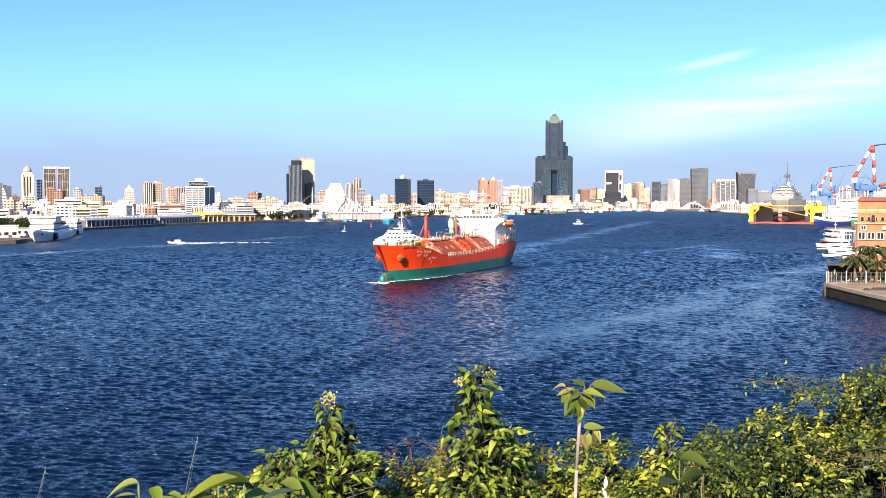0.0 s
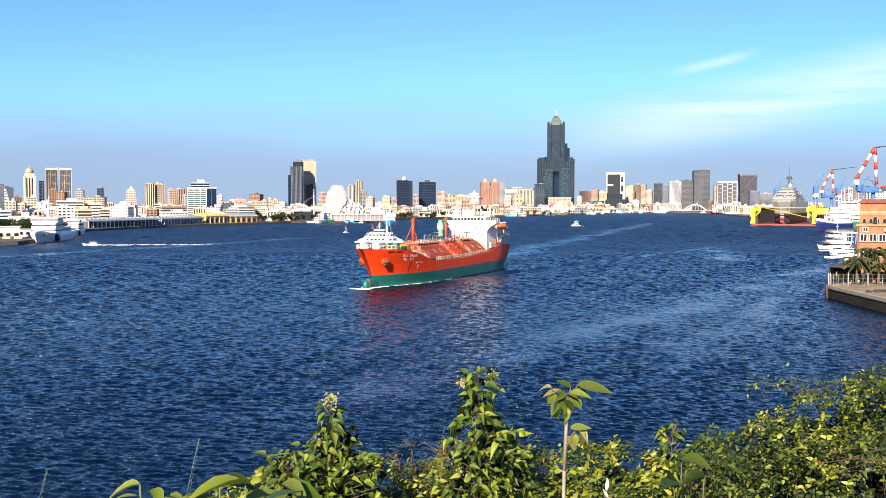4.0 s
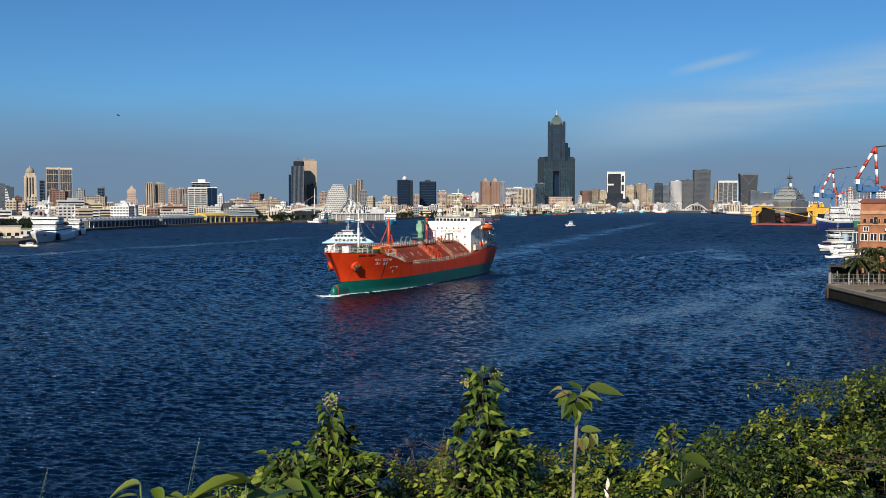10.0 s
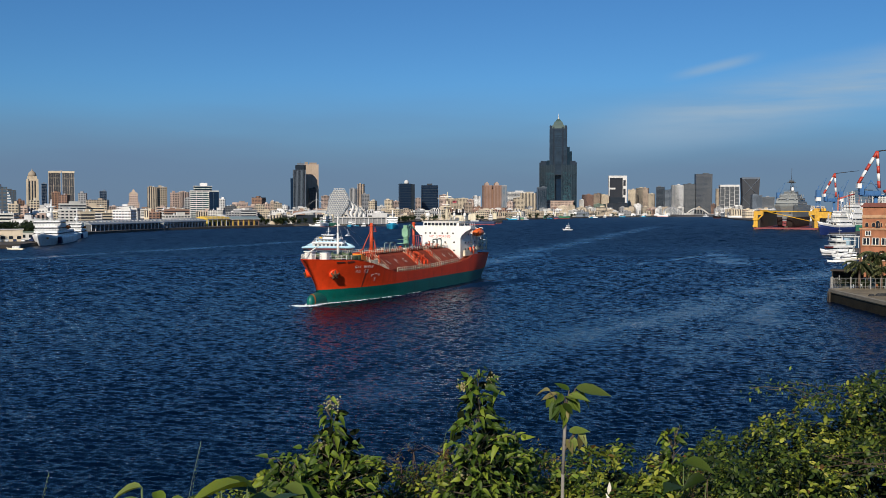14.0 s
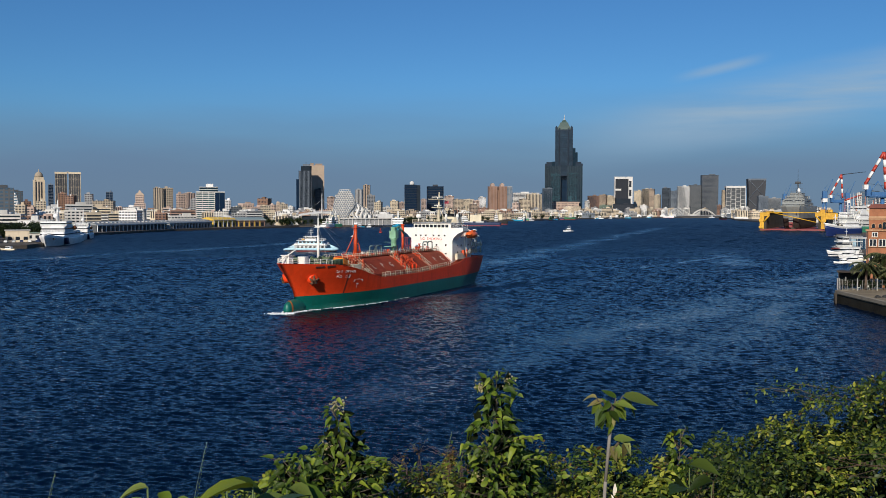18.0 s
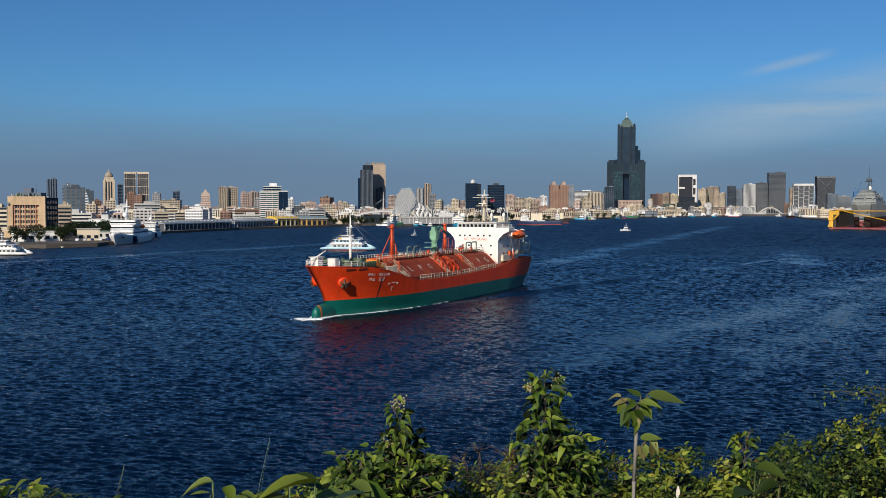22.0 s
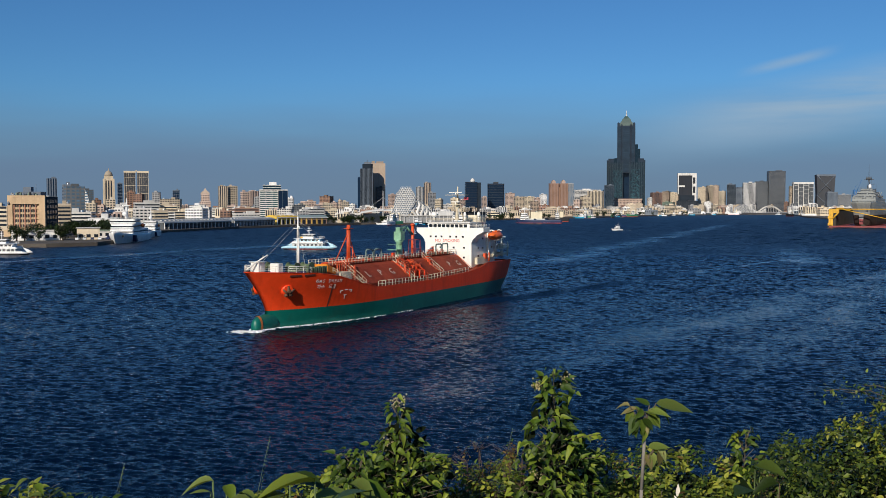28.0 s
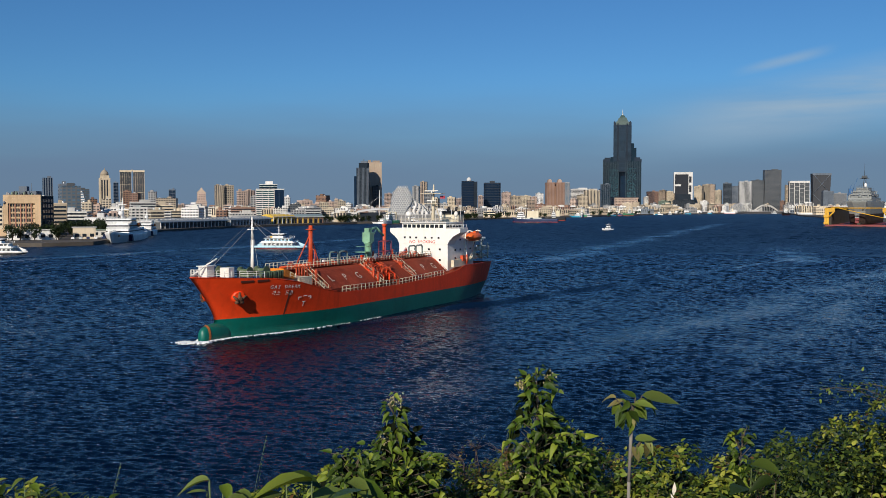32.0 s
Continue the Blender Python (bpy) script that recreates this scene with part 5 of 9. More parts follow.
    part("jib", Shape().rod([(44.2, 0.0, 19.6), (41.5, 0.0, 20.2), (38.6, 0, 18.4)], 0.26, 8).tube((44.3, 0.4, 17.6), (41.7, 0.2, 19.8), 0.12), mint, cr)
    part("platform", Shape().box(45.3, 47.6, -1.2, 1.2, 15.2, 15.35).rod([(47.5, 1.1, 15.3), (47.5, 1.1, 16.4), (47.5, -1.1, 16.4)], 0.05).rod([(45.6, 1.1, 15.3), (45.6, 1.1, 16.4), (47.5, 1.1, 16.4)], 0.05).tube((46.8, 0.9, 13), (46.8, 0.9, 15.2), 0.1), mint, cr)
    part("diamond_sign", Shape().box(-0.55, 0.55, -0.55, 0.55, 0, 0.04, face((46.0, 2.45, 14.2), (-0.7, 0, 0.7), (0.7, 0, 0.7))), white, sh)
    fr = Shape()
    for x in (39.2, 41.4):
        for y in (0.6, 2.2):
            fr.tube((x, y, 13), (x, y, 17.4), 0.12)
    for z in (15.2, 17.3):
        fr.rod([(39.2, 0.6, z), (41.4, 0.6, z), (41.4, 2.2, z), (39.2, 2.2, z), (39.2, 0.6, z)], 0.10)
    part("pipe_frame", fr, surface("frame_maroon", (0.22, 0.04, 0.06), 0.6), sh)
    # forecastle gear
    part("vent_box", Shape().box(91.3, 93.2, -2.6, -0.9, 11.5, 13.6).box(91.0, 93.5, -2.8, -0.7, 13.6, 13.75), white, sh)
    part("vent_box", Shape().box(89.2, 90.9, -0.2, 1.6, 11.4, 13.3, c=0.15), white, sh)
    part("bow_davit", Shape().rod([(95.2, -2.4, 11.8), (93.6, -1.2, 13.6), (92.0, 0.2, 15.2)], 0.15, 8), white, sh)
    for x, y in ((87.2, 2.2), (87.2, -2.2), (84.0, 3.2)):
        w = Shape().lathe([(0.95, -1.0), (0.95, -0.9), (0.5, -0.88), (0.5, 0.88), (0.95, 0.9), (0.95, 1.0)], 14, pose(x, y, 12.4, 90, 0, 0)).box(x - 0.6, x + 0.6, y - 1.2, y + 1.2, 11.3, 11.8)
        part("windlass", w, moss, sh, "dark green windlass")
    for k in range(5):
        x = 80.5 + k * 1.3
        part("bollard", Shape().tube((x, 4.9, 10.6), (x, 4.9, 12.3), 0.28, n=10).tube((x + 0.8, 4.9, 10.6), (x + 0.8, 4.9, 12.3), 0.28, n=10), moss, sh)
    part("hatch_locker", Shape().box(77.2, 80.5, 2.4, 5.2, 11.0, 12.6, c=0.2), surface("locker_orange", (0.80, 0.25, 0.02), 0.5), sh, "orange deck locker")
    part("deck_house", Shape().box(72.4, 76.3, 2.0, 5.4, 8.2, 11.3, c=0.15), cream, sh)
    rail(sh, [(70.5, 6.2, 8.2), (77.5, 6.6, 10.2), (80.0, 6.2, 10.8)], 1.1, mat=cream, r=0.045, bars=2, gap=1.2)
    for k in range(6):
        part("fore_pipe", Shape().rod([(70.3 + k * 0.8, 3.4, 10), (70.3 + k * 0.8, 3.4, 13.4), (70.9 + k * 0.8, 3.4, 13.8)], 0.12), pipe_red, sh)

    # accommodation block
    ho = part("accommodation", Shape().box(9.5, 22.0, -6.1, 6.1, 9.7, 17.3).box(9.5, 22.0, -6.1, 6.1, 7.5, 9.7), white, sh)
    # bridge deck with swept wings
    rows = [[(x, -8.4, 19.3), (x, -8.4, 18.1), (x, -7.2, 17.0), (x, -6.4, 15.9), (x, -6.12, 14.9), (x, 6.12, 14.9), (x, 6.5, 15.9), (x, 7.6, 17.2), (x, 9.2, 18.2), (x, 9.2, 19.3)] for x in (22.05, 18.6)]
    part("bridge_deck", Shape().rings(rows, smooth=False).box(12.0, 18.6, -6.1, 6.1, 17.3, 19.3), white, ho)
    part("wheelhouse", Shape().box(13.5, 21.6, -5.5, 5.5, 19.2, 20.8).box(13.2, 22.0, -5.8, 5.8, 20.8, 20.95), white, ho)
    for k in range(9):
        y = -5.2 + k * 1.14
        part("window", Shape().box(21.55, 21.72, y, y + 0.85, 19.45, 20.35), dark, ho)
    for k in range(5):
        part("window", Shape().box(14.3 + k * 1.5, 15.3 + k * 1.5, 5.44, 5.58, 19.45, 20.35), dark, ho)
    for z, ys in ((16.7, (-4.6, -3.2, -1.7, 0.6, 2.2, 3.9)), (13.5, (-2.0, 1.5, 4.2)), (10.6, (2.4, 4.2))):
        for y in ys:
            part("porthole", Shape().box(21.9, 22.12, y - 0.22, y + 0.22, z - 0.25, z + 0.25), dark, ho)
    for z in (16.0, 13.2, 10.9):
        for x in (11, 13.5, 16, 18.5):
            part("porthole", Shape().box(x - 0.22, x + 0.22, 6.02, 6.22, z - 0.25, z + 0.25), dark, ho)
    lettering("NO  SMOKING", 1.15, face((22.08, -0.2, 15.5), (0, 1, 0), (0, 0, 1)), surface("sign_red", (0.6, 0.05, 0.03), 0.6), ho)
    rail(sh, [(22.0, -5.7, 20.95), (22.0, 5.7, 20.95), (13.4, 5.7, 20.95)], 1.1, mat=cream, r=0.04)
    rail(sh, [(21.9, 5.6, 19.3), (21.9, 9.1, 19.3), (18.7, 9.1, 19.3)], 1.1, mat=white, r=0.04)
    rm2 = part("radar_mast", Shape().tube((17.4, 0, 21.4), (17.0, 0, 31.6), 0.42, 0.16, 10).tube((16.0, -1.2, 21.4), (17.1, 0, 27), 0.12).tube((16.0, 1.2, 21.4), (17.1, 0, 27), 0.12).box(16.4, 18.6, -2.6, 2.6, 29.0, 29.15).box(16.4, 18.6, -1.6, 1.6, 26.2, 26.35), cream, sh)
    part("radar_scanner", Shape().box(17.9, 18.2, -1.7, 1.7, 29.7, 29.95).tube((18.05, 0, 29.1), (18.05, 0, 29.7), 0.16), white, rm2)
    part("radar_scanner", Shape().box(17.9, 18.2, -1.1, 1.1, 26.9, 27.15).tube((18.05, 0, 26.3), (18.05, 0, 26.9), 0.16), white, rm2)
    part("flag", Shape().box(16.9, 17.0, 1.6, 2.8, 27.6, 28.4), surface("flag_red", (0.4, 0.05, 0.08), 0.8), rm2)
    for x, y, r in ((19.8, -4.9, 0.75), (20.0, 3.4, 0.35), (15, 4.6, 0.45)):
        part("satellite_dome", Shape().tube((x, y, 21.4), (x, y, 22.6), 0.2).lathe([(r * 0.6, 22.5), (r, 22.9), (r, 23.3), (r * 0.75, 23.8), (r * 0.2, 24.05)], 14, pose(x, y, 0)), white, sh)
    for k in range(7):
        x, y = rng.uniform(14, 21), rng.uniform(-5.5, 5.5)
        part("antenna", Shape().tube((x, y, 21.4), (x, y, 21.4 + rng.uniform(1.5, 4)), 0.05, n=5), white, sh)
    # funnel
    fu = part("funnel", Shape().box(6.0, 10.2, -2.4, 2.4, 17.3, 23.0, c=0.8).box(7.0, 9.8, -2.0, 2.0, 9.7, 17.3), cream, sh)
    part("funnel_top", Shape().box(5.9, 10.3, -2.5, 2.5, 23.0, 24.0, c=0.8).tube((8, -1, 24), (7.6, -1, 25.2), 0.35).tube((8, 1, 24), (7.6, 1, 25.2), 0.35), black, fu)
    # after decks, stairs and lifeboat
    dk = Shape()
    for x0, x1, z in ((1.5, 9.5, 12.4), (4.5, 9.5, 15.0)):
        dk.box(x0, x1, -6.4, 6.6, z, z + 0.16)
    for x in (2.0, 5.0, 8.5):
        dk.tube((x, 6.3, 9.9), (x, 6.3, 12.4), 0.14).tube((x, -6.1, 9.9), (x, -6.1, 12.4), 0.14)
    for x in (5.0, 8.8):
        dk.tube((x, 6.3, 12.5), (x, 6.3, 15), 0.14)
    part("aft_deck", dk, cream, sh)
    rail(sh, [(9.5, 6.5, 12.56), (1.6, 6.5, 12.56), (1.6, -6.3, 12.56)], 1.1, mat=white, r=0.05)
    rail(sh, [(9.5, 6.5, 15.16), (4.6, 6.5, 15.16)], 1.1, mat=white, r=0.05)
    rail(sh, [(16, 7.7, 10.1), (1.0, 6.0, 10.2), (0.4, -5.8, 10.2)], 0.9, mat=cream, r=0.05)
    st = Shape()
    for k in range(9):
        st.box(14.0 - k * 0.35, 14.35 - k * 0.35, 6.9, 7.6, 9.9 + k * 0.3, 9.98 + k * 0.3)
    st.tube((14.2, 7.6, 10), (11.2, 7.6, 12.6), 0.07).tube((14.2, 7.6, 11), (11.2, 7.6, 13.6), 0.05)
    part("stair", st, cream, sh)
    lb = part("lifeboat", Shape().rings([[(9.0 + x, 7.6 + w * 1.25 * math.cos(q), 16.7 + w * 1.25 * math.sin(q)) for q in [i * 6.28318 / 12 for i in range(12)]] for x, w in ((0, 0.2), (0.5, 0.7), (1.4, 0.95), (3, 1.0), (4.6, 0.95), (5.6, 0.65), (6.0, 0.2))]), lifeboat_orange, sh, "orange enclosed lifeboat")
    part("canopy", Shape().box(10.2, 12.6, 6.9, 8.2, 17.6, 18.3, c=0.3), lifeboat_orange, lb)
    dv = Shape()
    for x in (9.8, 14.0):
        dv.rod([(x, 6.3, 12.5), (x, 6.5, 17.6), (x, 7.4, 18.5), (x, 8.3, 18.2)], 0.16, 8)
    part("davit", dv, white, sh)
    for x, y, z, w, h in ((2.6, 5.6, 12.56, 0.7, 0.9), (4.0, 5.2, 12.56, 0.9, 1.3), (6.4, 5.7, 12.56, 0.6, 0.8), (3.2, 2.6, 12.56, 0.9, 1.1), (6.0, 5.6, 15.16, 0.7, 1.0), (7.8, 5.3, 15.16, 0.8, 1.4), (5.4, 2.0, 15.16, 0.9, 1.2)):
        part("deck_locker", Shape().box(x - w / 2, x + w / 2, y - w / 2, y + w / 2, z, z + h, c=0.08).box(x - w / 2 - 0.06, x + w / 2 + 0.06, y - w / 2 - 0.06, y + w / 2 + 0.06, z + h, z + h + 0.07), cream, sh)
    for x, y in ((3.4, 4.4), (6.2, 3.8), (2.2, 1.0)):
        part("mooring_winch", Shape().lathe([(0.75, -0.9), (0.75, -0.8), (0.4, -0.78), (0.4, 0.78), (0.75, 0.8), (0.75, 0.9)], 12, pose(x, y, 10.9, 90, 0, 0)).box(x - 0.5, x + 0.5, y - 1.1, y + 1.1, 10.0, 10.4), cream, sh)
    for x in (1.9, 2.9, 3.9):
        part("raft_canister", Shape().lathe([(0.1, -0.7), (0.34, -0.62), (0.36, 0), (0.34, 0.62), (0.1, 0.7)], 10, pose(x + 2.6, 6.5, 16.0, 90, 0, 90)), white, sh)
    part("casing", Shape().box(5.2, 9.5, -4.2, 4.6, 9.9, 12.4).box(7.0, 9.5, -4.2, 4.6, 12.5, 15.0), cream, sh)
    part("davit_strut", Shape().tube((12.6, 7.3, 10.2), (9.0, 6.6, 15.0), 0.16).tube((15.4, 7.3, 10.2), (13.2, 6.6, 16.0), 0.13), white, sh)
    part("stern_post", Shape().tube((1.7, 6.3, 10.0), (1.7, 6.3, 14.6), 0.15).tube((1.7, -6.1, 10.0), (1.7, -6.1, 14.6), 0.15), cream, sh)
    part("standpipe", Shape().tube((15.8, 7.7, 9.2), (15.8, 7.7, 11.8), 0.22), pipe_red, sh)
    part("gangway_post", Shape().tube((1.0, 4.0, 10), (0.6, 4.2, 16.5), 0.1).tube((0.6, 4.2, 16.5), (3.0, 4.5, 16.0), 0.06), white, sh)
    part("fire_locker", Shape().box(16.6, 17.6, 7.0, 7.6, 10.0, 11.6), pipe_red, sh)
    part("poop_side", Shape().box(12.0, 21.5, 6.7, 7.4, 8.6, 10.6), cream, sh)
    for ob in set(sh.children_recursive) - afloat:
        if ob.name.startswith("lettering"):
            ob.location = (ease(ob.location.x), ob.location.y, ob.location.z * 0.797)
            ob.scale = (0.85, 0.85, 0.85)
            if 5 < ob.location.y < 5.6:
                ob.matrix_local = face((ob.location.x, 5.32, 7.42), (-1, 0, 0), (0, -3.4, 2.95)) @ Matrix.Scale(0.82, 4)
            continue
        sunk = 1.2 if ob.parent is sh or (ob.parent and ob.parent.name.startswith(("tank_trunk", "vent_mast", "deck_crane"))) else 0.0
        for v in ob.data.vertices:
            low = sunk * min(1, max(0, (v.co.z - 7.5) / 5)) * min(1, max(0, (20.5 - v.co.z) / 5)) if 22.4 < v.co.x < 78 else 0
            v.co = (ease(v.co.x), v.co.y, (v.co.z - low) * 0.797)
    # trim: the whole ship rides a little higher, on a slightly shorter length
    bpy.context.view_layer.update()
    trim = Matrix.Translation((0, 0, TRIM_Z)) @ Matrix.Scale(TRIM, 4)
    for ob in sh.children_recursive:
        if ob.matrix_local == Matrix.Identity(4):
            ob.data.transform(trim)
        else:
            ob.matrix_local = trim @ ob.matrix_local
    return sh


tanker = build_tanker()


# white water at the tanker's bow and along its side
def build_bow_wave():
    foam = surface("foam", (0.80, 0.84, 0.86), 0.7, var=0.2, scale=0.5, bump=0.6)
    rng = random.Random(5)
    bw = thing("bow_wave", pose(0, 0, 0), "white foam breaking from a ship's bow", "wave")

    def clump(path, wide, count, hi, name):
        s = Shape()
        for _ in range(count):
            f = rng.random() ** 1.2
            if math.sin(f * 23 + hi * 40) + math.sin(f * 9.3) < rng.uniform(-2.0, 0.2) - 1.6 * max(0.0, 1 - 1.6 * f):
                continue
            k = f * (len(path) - 1)
            i = min(len(path) - 2, int(k))
            p = Vector(path[i]).lerp(Vector(path[i + 1]), k - i)
            w = wide * (0.5 + 0.8 * f)
            x, y = p.x + rng.gauss(0, w), p.y + rng.gauss(0, w * 0.5)
            r, h = rng.uniform(0.04, 0.12) * (2.2 if rng.random() < 0.2 else 1.0) * (1.1 - 0.4 * f), hi * rng.uniform(0.1, 0.5) * (1 - 0.8 * f)
            a = rng.uniform(0, 3)
            s.rings([[(x + q * r * 2.4 * math.cos(t) * (1 + 0.3 * math.sin(3 * t + a)), y + q * r * 0.7 * math.sin(t) * (1 + 0.3 * math.cos(2 * t + a)), z) for t in [j * 6.28318 / 6 for j in range(6)]] for q, z in ((1.0, -0.25), (0.85, 0.12 + h * 0.6), (0.3, 0.17 + h))])
        part(name, s, foam, bw).data.transform(lay)
    lay = Matrix.Scale(TRIM, 4)
    clump([(97.0, 2.2, 0), (97.8, 0.6, 0), (98.6, -0.6, 0), (98.0, -2.4, 0)], 0.55, 520, 0.42, "crest")
    clump([(95.5, 1.2, 0), (90.5, 1.7, 0), (84, 4.2, 0), (78, 5.9, 0)], 0.36, 330, 0.16, "bow_foam")
    clump([(78, 6.0, 0), (68, 7.9, 0), (56, 8.5, 0)], 0.6, 70, 0.06, "side_foam")
    clump([(95.5, -1.2, 0), (90.5, -1.7, 0), (84, -4.2, 0)], 0.35, 120, 0.4, "side_foam")
    return bw


bow_wave = build_bow_wave()


# the diverging stern wave: a low smooth ridge of the same water
def build_wake_ridge():
    w = thing("wake_wave", pose(0, 0, 0), "low dark wave spreading from a ship's side", "wave")
    for side, name in ((1, "ridge"), (-1, "ridge")):
        rows = []
        far = 1.15 if side > 0 else 1.0
        for k in range(110):
            f = k / 109
            g = f * far
            x, y = 70 - 210 * g, side * (9.2 + 38 * g + 0.5 * math.sin(g * 31) + 0.3 * math.sin(g * 67))
            hgt = 1.15 * min(1, 0.35 + f * 4) * (1 - f) ** 0.45 * (0.85 + 0.15 * math.sin(g * 47)) + 0.02
            wide = 1.4 + 1.0 * f
            rows.append([(x + u * wide * 0.3, y + side * u * wide, -0.25 + (hgt + 0.25) * (1 - abs(u)) ** 1.15) for u in (-1, -0.6, -0.3, 0, 0.3, 0.6, 1)])
        part(name, Shape().rings(rows, closed=False, caps=False, smooth=False), MATS["sea"], w)
    return w


wake_wave = build_wake_ridge()


# ---- the harbour's edge: quays, sheds and moored vessels ----
def vessel_hull(length, beam, side, bow_rise=1.5, draft=0.8, flare=1.0, transom=0.8, rake=0.08, n=26):
    """A plain hull along +x with its bow at length, open at the top; rows from the keel up."""
    rows = []
    for k in (0.0, 0.25, 0.5, 0.75, 1.0):
        port, star = [], []
        for i in range(n + 1):
            s = i / n
            top = side + bow_rise * max(0, (s - 0.55) / 0.45) ** 2
            z = -draft + (top + draft) * k
            fore = 1 - max(0, (s - 0.55) / 0.45) ** (1.7 + flare * k)
            aft = transom + (1 - transom) * min(1, s / 0.25)
            w = beam / 2 * fore * aft * (0.88 + 0.12 * k ** 0.6)
            x = s * length * (1 - rake * (1 - k) * s)
            port.append((x, w, z)), star.append((x, -w, z))
        rows.append(port + star[::-1])
    s = Shape().rings(rows, closed=True, caps=False)
    m = n + 1
    b = len(s.v) - 2 * m
    for i in range(n):
        s.f.append((b + i, b + i + 1, b + 2 * m - 2 - i, b + 2 * m - 1 - i))
        s.smooth.append(False)
    s.f.append(tuple(j * 2 * m for j in range(5)) + tuple(j * 2 * m + 2 * m - 1 for j in reversed(range(5))))
    s.smooth.append(False)
    return s


def facing(x, y, az, z=0):
    """A pose on the water whose x axis points to the compass bearing az."""
    return pose(x, y, z, 0, 0, 90 - az)


PAINT = dict(white=(0.80, 0.80, 0.78), blue=(0.02, 0.09, 0.30), cyan=(0.02, 0.30, 0.50), navy=(0.015, 0.03, 0.09), red=(0.45, 0.05, 0.03), grey=(0.30, 0.33, 0.33), yellow=(0.80, 0.46, 0.02), black=(0.02, 0.02, 0.02), green=(0.05, 0.22, 0.12),
             orange=(0.7, 0.16, 0.02), cream=(0.7, 0.62, 0.45), palegrey=(0.52, 0.54, 0.53), craneblue=(0.045, 0.14, 0.32), maroon=(0.22, 0.04, 0.04), aqua=(0.42, 0.66, 0.78))


def coat(key):
    return surface("coat_" + key, PAINT[key], 0.5, var=0.14, scale=3, streak=0.3, stain=0.12)


ship_glass = surface("ship_window", (0.015, 0.02, 0.03), 0.12, spec=0.8)


def deckhouse(parent, x0, x1, w, z0, z1, mat, bands=1, name="deckhouse"):
    h = part(name, Shape().box(x0, x1, -w / 2, w / 2, z0, z1, c=min(0.5, (x1 - x0) * 0.1)), mat, parent)
    for k in range(bands):
        za = z0 + (z1 - z0) * (k + 0.5) / bands
        t = min(0.5, (z1 - z0) / bands * 0.24)
        part("window_band", Shape().box(x0 + 0.6, x1 + 0.06, -w / 2 - 0.06, w / 2 + 0.06, za - t * 0.4, za + t), ship_glass, h)
        part("window_post", Shape().box(x0 + 0.5, x1 + 0.10, -w / 2 - 0.1, w / 2 + 0.1, za - t * 1.3, za - t * 0.4), mat, h)
    return h


def patrol_ship(m, length, label, scale=1.0):
    sh = thing("patrol_ship", m, label, "ship")
    w = coat("white")
    part("hull", vessel_hull(length, length * 0.16, 4.6, 2.4, 1.0), w, sh)
    lean = Matrix.Shear("YZ", 4, (0, 0))
    lean[0][2] = 0.9
    for x0, x1 in ((0.66, 0.685), (0.70, 0.712)):
        part("hull_stripe", Shape().box(length * x0, length * x1, -length * 0.0835, length * 0.0835, 0.6, 4.5, lean), coat("navy"), sh)
    deckhouse(sh, length * 0.18, length * 0.74, length * 0.135, 4.4, 7.6, w, 1)
    deckhouse(sh, length * 0.44, length * 0.72, length * 0.13, 7.6, 10.6, w, 1)
    deckhouse(sh, length * 0.52, length * 0.70, length * 0.15, 10.6, 13.4, w, 1, "bridge")
    part("funnel", Shape().box(length * 0.3, length * 0.38, -2, 2, 7.6, 13, c=0.6), w, sh)
    for z, x0, x1, wd in ((7.6, 0.73, 0.50, 0.068), (10.6, 0.715, 0.46, 0.066), (13.4, 0.695, 0.53, 0.074)):
        rail(sh, [(length * x1, -length * wd, z), (length * x0, -length * wd, z), (length * x0, length * wd, z), (length * x1, length * wd, z)], 1.1, mat=coat("palegrey"), r=0.06, bars=3)
    for sy in (1, -1):
        part("ship_boat", Shape().lathe([(0.2, -3.4), (1.0, -2.6), (1.2, 0), (1.0, 2.4), (0.2, 3.2)], 10, pose(length * 0.42, sy * length * 0.072, 9.4), axis="x"), coat("orange"), sh)
        part("davit", Shape().rod([(length * 0.40, sy * length * 0.06, 7.6), (length * 0.40, sy * length * 0.066, 11.2), (length * 0.40, sy * length * 0.08, 11.6)], 0.25, 6), w, sh)
    part("searchlight", Shape().lathe([(0.5, 0), (0.6, 0.7), (0.2, 1.1)], 9, pose(length * 0.66, 3.2, 13.4)), coat("black"), sh)
    part("mast", Shape().tube((length * 0.58, 0, 13.4), (length * 0.56, 0, 25.5), 0.8, 0.25).tube((length * 0.52, 0, 13.4), (length * 0.56, 0, 21), 0.35).box(length * 0.55, length * 0.58, -3.5, 3.5, 18.4, 18.8).box(length * 0.55, length * 0.59, -2.2, 2.2, 21.2, 21.6), w, sh)
    part("radome", Shape().lathe([(0.6, 16), (1.5, 16.8), (1.6, 17.6), (1.1, 18.6), (0.2, 19.0)], 12, pose(length * 0.62, 0, -1)), w, sh)
    part("deck_gun", Shape().lathe([(1.2, 0), (1.1, 1.2), (0.5, 1.6)], 10, pose(length * 0.84, 0, 5.6)).tube((length * 0.84, 0, 6.6), (length * 0.89, 0, 7.2), 0.12), coat("palegrey"), sh)
    part("anchor", Shape().box(length * 0.90, length * 0.915, length * 0.035, length * 0.045, 3.6, 4.8), coat("black"), sh)
    return sh


patrol_ship(facing(-237, 591, 167.5), 94, "white patrol ship with a blue hull stripe moored at the quay")
patrol_ship(facing(-256, 664, 165) @ Matrix.Scale(0.8, 4), 70, "smaller white patrol ship moored astern of another")


